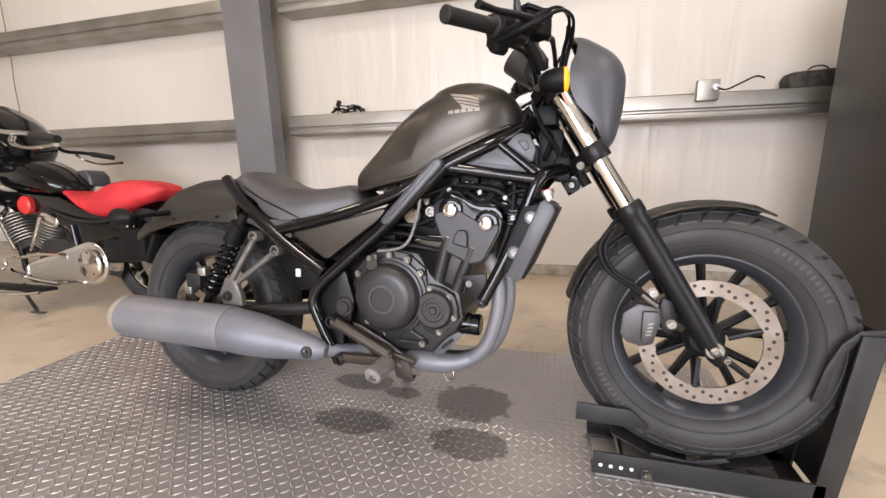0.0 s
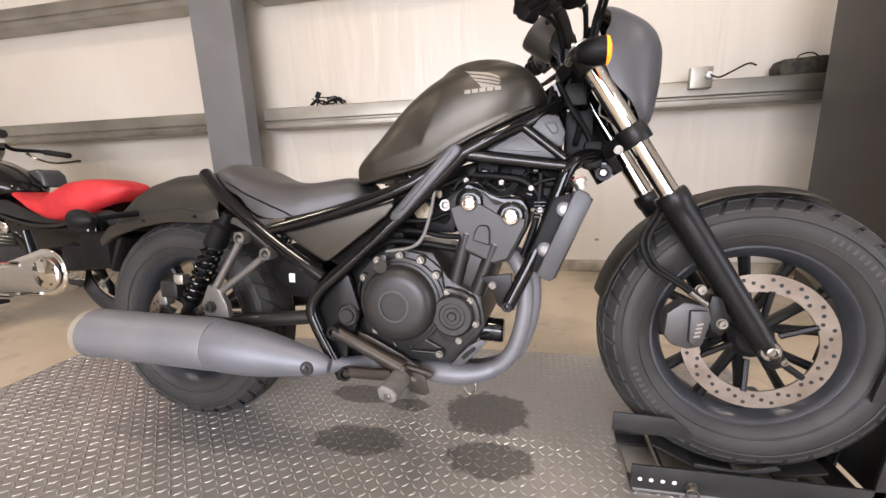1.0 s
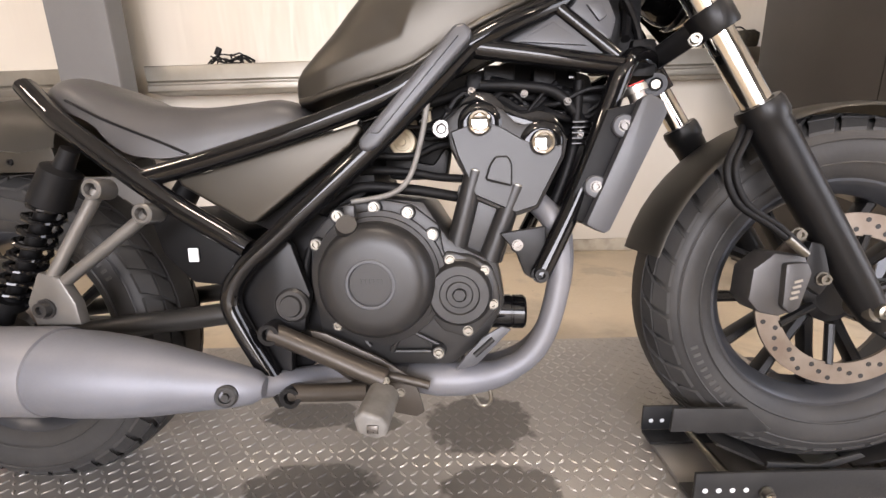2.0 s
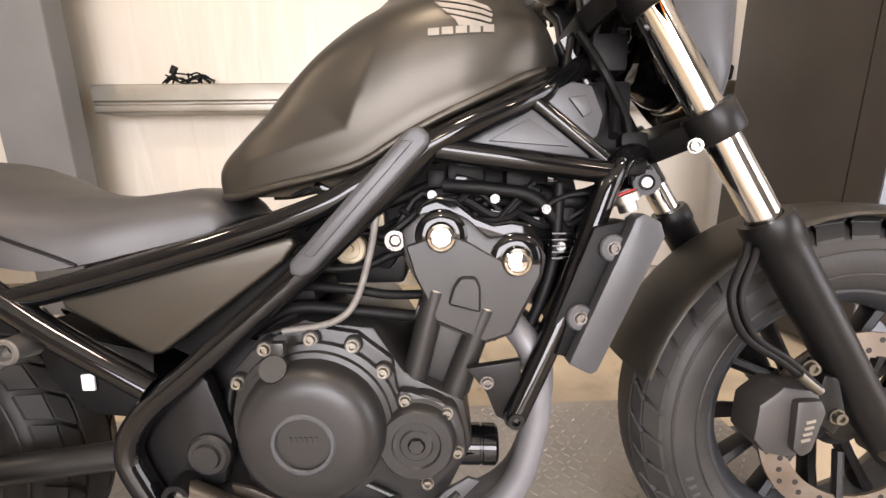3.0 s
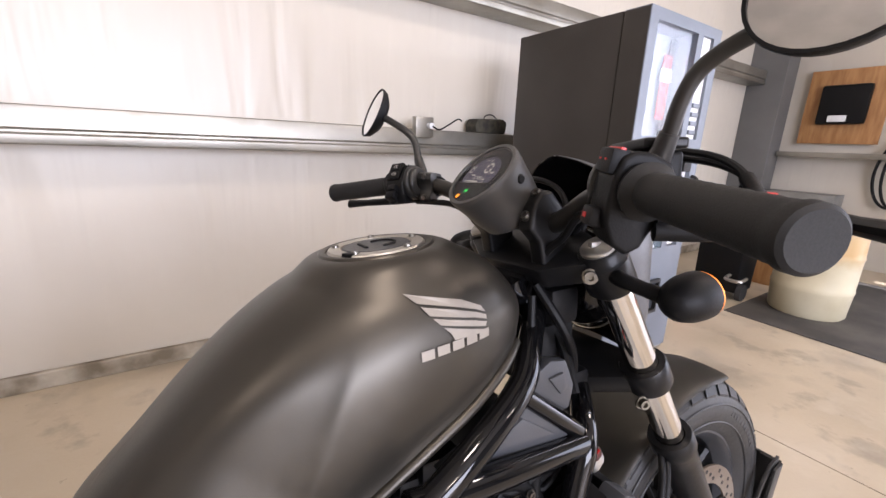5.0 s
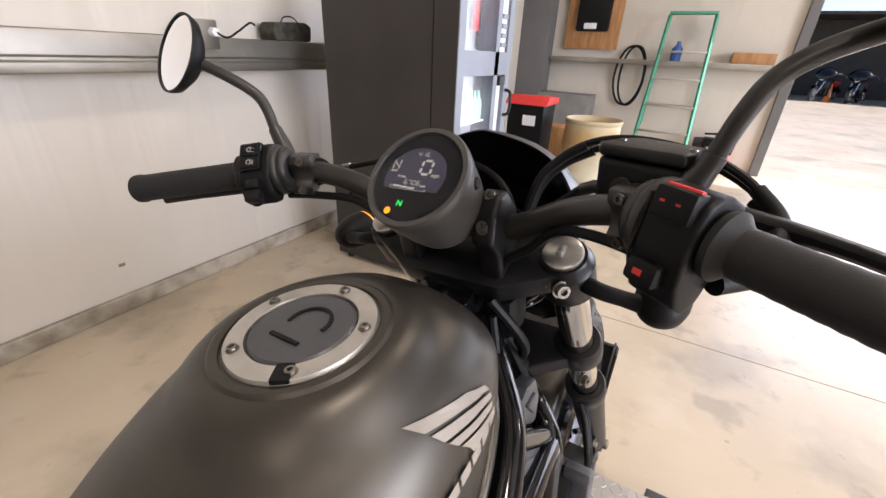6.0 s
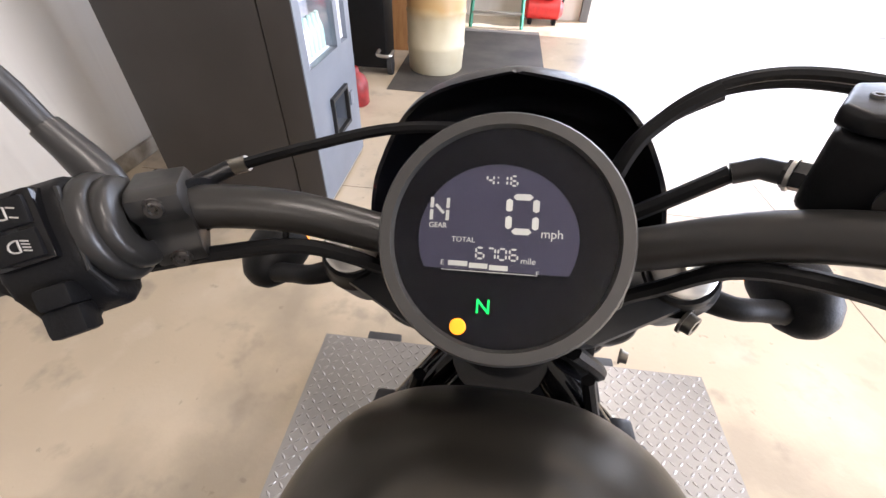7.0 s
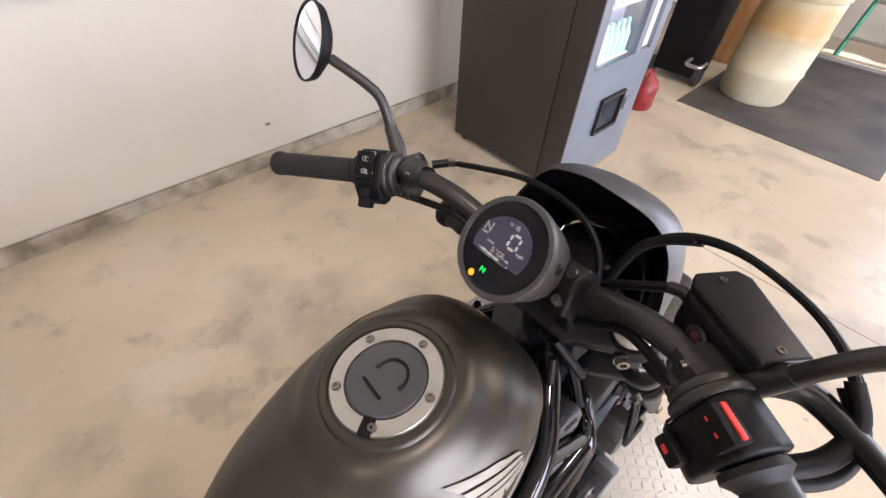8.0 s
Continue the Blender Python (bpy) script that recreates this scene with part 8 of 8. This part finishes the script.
def cart():
    c = empty("tool_cart", pose(4.72, 1.18, FLOOR), "black wheeled bin with a red lid and white label", "wheeled bin")
    bm = B()
    prism(bm, [(-0.15, 0.06), (0.15, 0.06), (0.19, 0.84), (-0.19, 0.84)], -0.17, 0.17, "y", 0.012)
    part("bin", bm, M_PLASTIC, c)
    bm = B()
    prism(bm, [(-0.21, 0.842), (0.21, 0.842), (0.18, 0.90), (-0.14, 0.92)], -0.20, 0.20, "y", 0.012)
    part("lid", bm, M_RED, c, "red cloth on the lid")
    bm = B()
    box(bm, (-0.178, -0.05, 0.72), (0.004, 0.12, 0.09), 0, Matrix.Rotation(-0.05, 4, "Y"))
    part("label", bm, M_WHITEP, c, "white label")
    for y in (-0.19, 0.19):
        bm = B()
        lathe(bm, (-0.1, y, 0.07), (0, 1, 0), [(-0.02, 0), (-0.02, 0.07), (0.02, 0.07), (0.02, 0)], 20)
        part("wheel", bm, M_RUBBER, c)
    bm = B()
    tube(bm, [(-0.19, -0.12, 0.22), (-0.26, -0.12, 0.20), (-0.27, -0.22, 0.20), (-0.19, -0.24, 0.22)], 0.014, 8)
    part("tow_handle", bm, M_ALLOY, c, "bright handle")


def stepladder():
    l = empty("stepladder", pose(6.62, 0.10, FLOOR), "green fibreglass stepladder standing open", "ladder")
    for s in (-1, 1):
        bm = B()
        tube(bm, [(-0.12, s * 0.31, 0.0), (0.28, s * 0.24, 1.75)], 0.022, 4, smooth=False)
        part("front_rail", bm, M_LADDER, l)
        bm = B()
        tube(bm, [(0.62, s * 0.33, 0.0), (0.30, s * 0.24, 1.72)], 0.016, 4, smooth=False)
        part("back_rail", bm, M_LADDER, l)
    for k in range(5):
        f = (0.16 + 0.30 * k) / 1.75
        bm = B()
        box(bm, (-0.12 + 0.40 * f, 0, 1.75 * f), (0.085, 2 * (0.31 - 0.07 * f) - 0.02, 0.02), 0.004)
        part("step", bm, M_ALLOY, l, "bright aluminium step")
    for k in range(3):
        f = (0.3 + 0.45 * k) / 1.72
        bm = B()
        tube(bm, [(0.62 - 0.32 * f, -0.32 + 0.09 * f, 1.72 * f), (0.62 - 0.32 * f, 0.32 - 0.09 * f, 1.72 * f)], 0.01, 8, smooth=False)
        part("back_bar", bm, M_ALLOY, l)
    bm = B()
    box(bm, (0.29, 0, 1.77), (0.16, 0.5, 0.03), 0.008)
    part("top_cap", bm, M_LADDER, l)


def compressor():
    c = empty("air_compressor", pose(6.86, -0.47, FLOOR), "small red air compressor with a black motor", "compressor")
    bm = B()
    tube(bm, [(0, -0.24, 0.17), (0, -0.19, 0.17), (0, 0.19, 0.17), (0, 0.24, 0.17)], [0.06, 0.115, 0.115, 0.06], 24, smooth=False)
    part("tank", bm, M_RED, c)
    bm = B()
    box(bm, (0, -0.02, 0.36), (0.18, 0.24, 0.14), 0.03)
    part("motor", bm, M_PLASTIC, c)
    bm = B()
    lathe(bm, (0, 0.10, 0.36), (0, 1, 0), [(0, 0.07), (0.10, 0.06), (0.10, 0)], 18)
    part("pump", bm, M_CASE, c)
    for y in (-0.15, 0.15):
        bm = B()
        box(bm, (0, y, 0.03), (0.16, 0.05, 0.06), 0.01)
        part("foot", bm, M_PLASTIC, c)
    bm = B()
    tube(bm, [(0, -0.22, 0.22), (0, -0.24, 0.44), (0, -0.12, 0.48), (0, 0.1, 0.47)], 0.012, 8)
    part("handle", bm, M_PLASTIC, c)


barrel()
cart()
stepladder()
compressor()
bm = B()
prism(bm, [(4.25, 0.95), (4.21, -0.37), (6.40, -0.42), (6.40, 0.95)], FLOOR + 0.001, FLOOR + 0.006, "z", 0.002)
part("rubber_mat", bm, M_MAT, None, "large dark worn rubber mat on the concrete", category="mat")


def backboard():
    b = empty("plywood_board", pose(WALL_E - 0.06, 1.25, 1.62), "orange plywood board with a dark picture on the end wall", "board")
    bm = B()
    box(bm, (0, 0, 0), (0.02, 0.70, 0.80), 0.003)
    part("board", bm, M_WOOD, b)
    bm = B()
    box(bm, (-0.05, 0, 0.02), (0.08, 0.42, 0.42), 0.03)
    part("black_box", bm, M_PLASTIC, b, "black box on the board")
    bm = B()
    box(bm, (-0.095, 0.02, -0.13), (0.02, 0.16, 0.07), 0.01)
    part("pale_label", bm, M_WHITEP, b)


backboard()
bm = B()
prism(bm, [(-0.97, 1.06), (-0.97, 1.12), (1.72, 1.12), (1.72, 1.06)], WALL_E - 0.24, WALL_E - 0.02, "x", 0.004)
part("girt_5", bm, M_GALV, None, "galvanised ledge along the end wall", 30, category="girt", kind="structure")


def loose(name, p, build, m_, label, category):
    ob = empty(name, pose(*p), label, category)
    bm = B()
    build(bm)
    part("body", bm, m_, ob)
    return ob


loose("blue_bottle", (WALL_E - 0.13, 0.18, 1.12), lambda bm: lathe(bm, (0, 0, 0), (0, 0, 1), [(0, 0), (0, 0.06), (0.14, 0.06), (0.18, 0.025), (0.22, 0.025), (0.22, 0)], 16), M_BLUE, "blue plastic bottle on the ledge", "bottle")
loose("cardboard_box", (WALL_E - 0.13, -0.62, 1.12), lambda bm: box(bm, (0, 0, 0.06), (0.16, 0.42, 0.12), 0.006), M_WOOD, "brown cardboard box on the ledge", "box")
loose("metal_cabinet", (WALL_E - 0.25, 1.40, FLOOR), lambda bm: box(bm, (0, 0, 0.40), (0.35, 0.72, 0.80), 0.006), mat("grey_cabinet", (0.22, 0.22, 0.21), 0.5, 0.2), "grey low metal cabinet by the end wall", "cabinet")
loose("brown_crate", (5.5, 1.12, FLOOR), lambda bm: box(bm, (0, 0, 0.28), (0.3, 0.3, 0.56), 0.01), M_WOOD, "brown wooden crate behind the barrel", "crate")
loose("red_fuel_can", (3.92, 1.10, FLOOR), lambda bm: (lathe(bm, (0, 0, 0), (0, 0, 1), [(0, 0), (0, 0.08), (0.015, 0.092), (0.16, 0.092), (0.20, 0.075), (0.235, 0.035), (0.27, 0.03), (0.27, 0)], 28), tube(bm, [(-0.05, 0, 0.21), (-0.08, 0, 0.25), (-0.04, 0, 0.275), (-0.02, 0, 0.26)], 0.010, 8)), mat("dark_red_plastic", (0.28, 0.02, 0.02), 0.45, 0, dark=(0.16, 0.012, 0.012), scale=14), "red plastic fuel can on the floor", "fuel can")
for k, (y, r) in enumerate(((0.68, 0.18), (0.64, 0.15))):
    bm = B()
    tube(bm, [(WALL_E - 0.07 - 0.02 * k, y + r * math.sin(a), 0.92 + 0.36 * math.cos(a)) for a in [radians(q) for q in range(0, 361, 24)]], 0.014, 8)
    part("air_hose", bm, M_PLASTIC, None, "black air hose coiled on the end wall", category="hose", group="air hoses")
bm = B()
tube(bm, [(WALL_E - 0.3, 1.9, 2.5), (WALL_E - 0.6, 1.5, 2.2), (WALL_E - 0.3, 1.1, 2.35), (WALL_E - 0.2, 0.9, 2.9)], 0.02, 8)
part("overhead_cord", bm, M_PLASTIC, None, "black cord drooping near the end wall", category="cord")

# high-bay lamp housings
bay = empty("high_bay_lamp", pose(HIGH_BAYS[0][0], HIGH_BAYS[0][1], CEIL), "round grey high-bay ceiling lamp", "lamp", group="high-bay lamps")
bm = B()
lathe(bm, (0, 0, 0), (0, 0, -1), [(0, 0.01), (0.12, 0.01), (0.12, 0.10), (0.20, 0.14), (0.38, 0.30), (0.385, 0.30), (0.21, 0.13), (0.14, 0.0)], 32)
part("reflector", bm, M_GALV, bay)
for hx_, hy_ in HIGH_BAYS[1:]:
    copy_thing(bay, pose(hx_, hy_, CEIL))

# ---- outside the bay door ----
shed = empty("storage_shed", pose(27.5, -8.0, FLOOR), "long dark open-fronted storage shed across the yard", "shed")
bm = B()
box(bm, (2.0, 0, 1.7), (0.2, 16, 3.4))
part("back_wall", bm, M_VEND, shed)
bm = B()
box(bm, (0.5, 0, 3.45), (3.4, 16.4, 0.12))
part("roof", bm, M_VEND, shed)
for y in (-8, -4, 0, 4, 8):
    bm = B()
    box(bm, (-1.0, y, 1.7), (0.15, 0.15, 3.4))
    part("post", bm, M_VEND, shed)
for k in range(5):
    copy_thing(CRUISER, pose(26.3 + 0.3 * (k % 2), -5.6 - 1.0 * k, FLOOR, 0, 0, 150 + 7 * k))
cone = empty("traffic_cone", pose(25.2, -5.25, FLOOR), "small orange traffic cone in the yard", "traffic cone")
bm = B()
lathe(bm, (0, 0, 0), (0, 0, 1), [(0, 0), (0, 0.2), (0.03, 0.2), (0.03, 0.13), (0.7, 0.03), (0.7, 0)], 16)
part("cone", bm, M_ORANGE, cone)
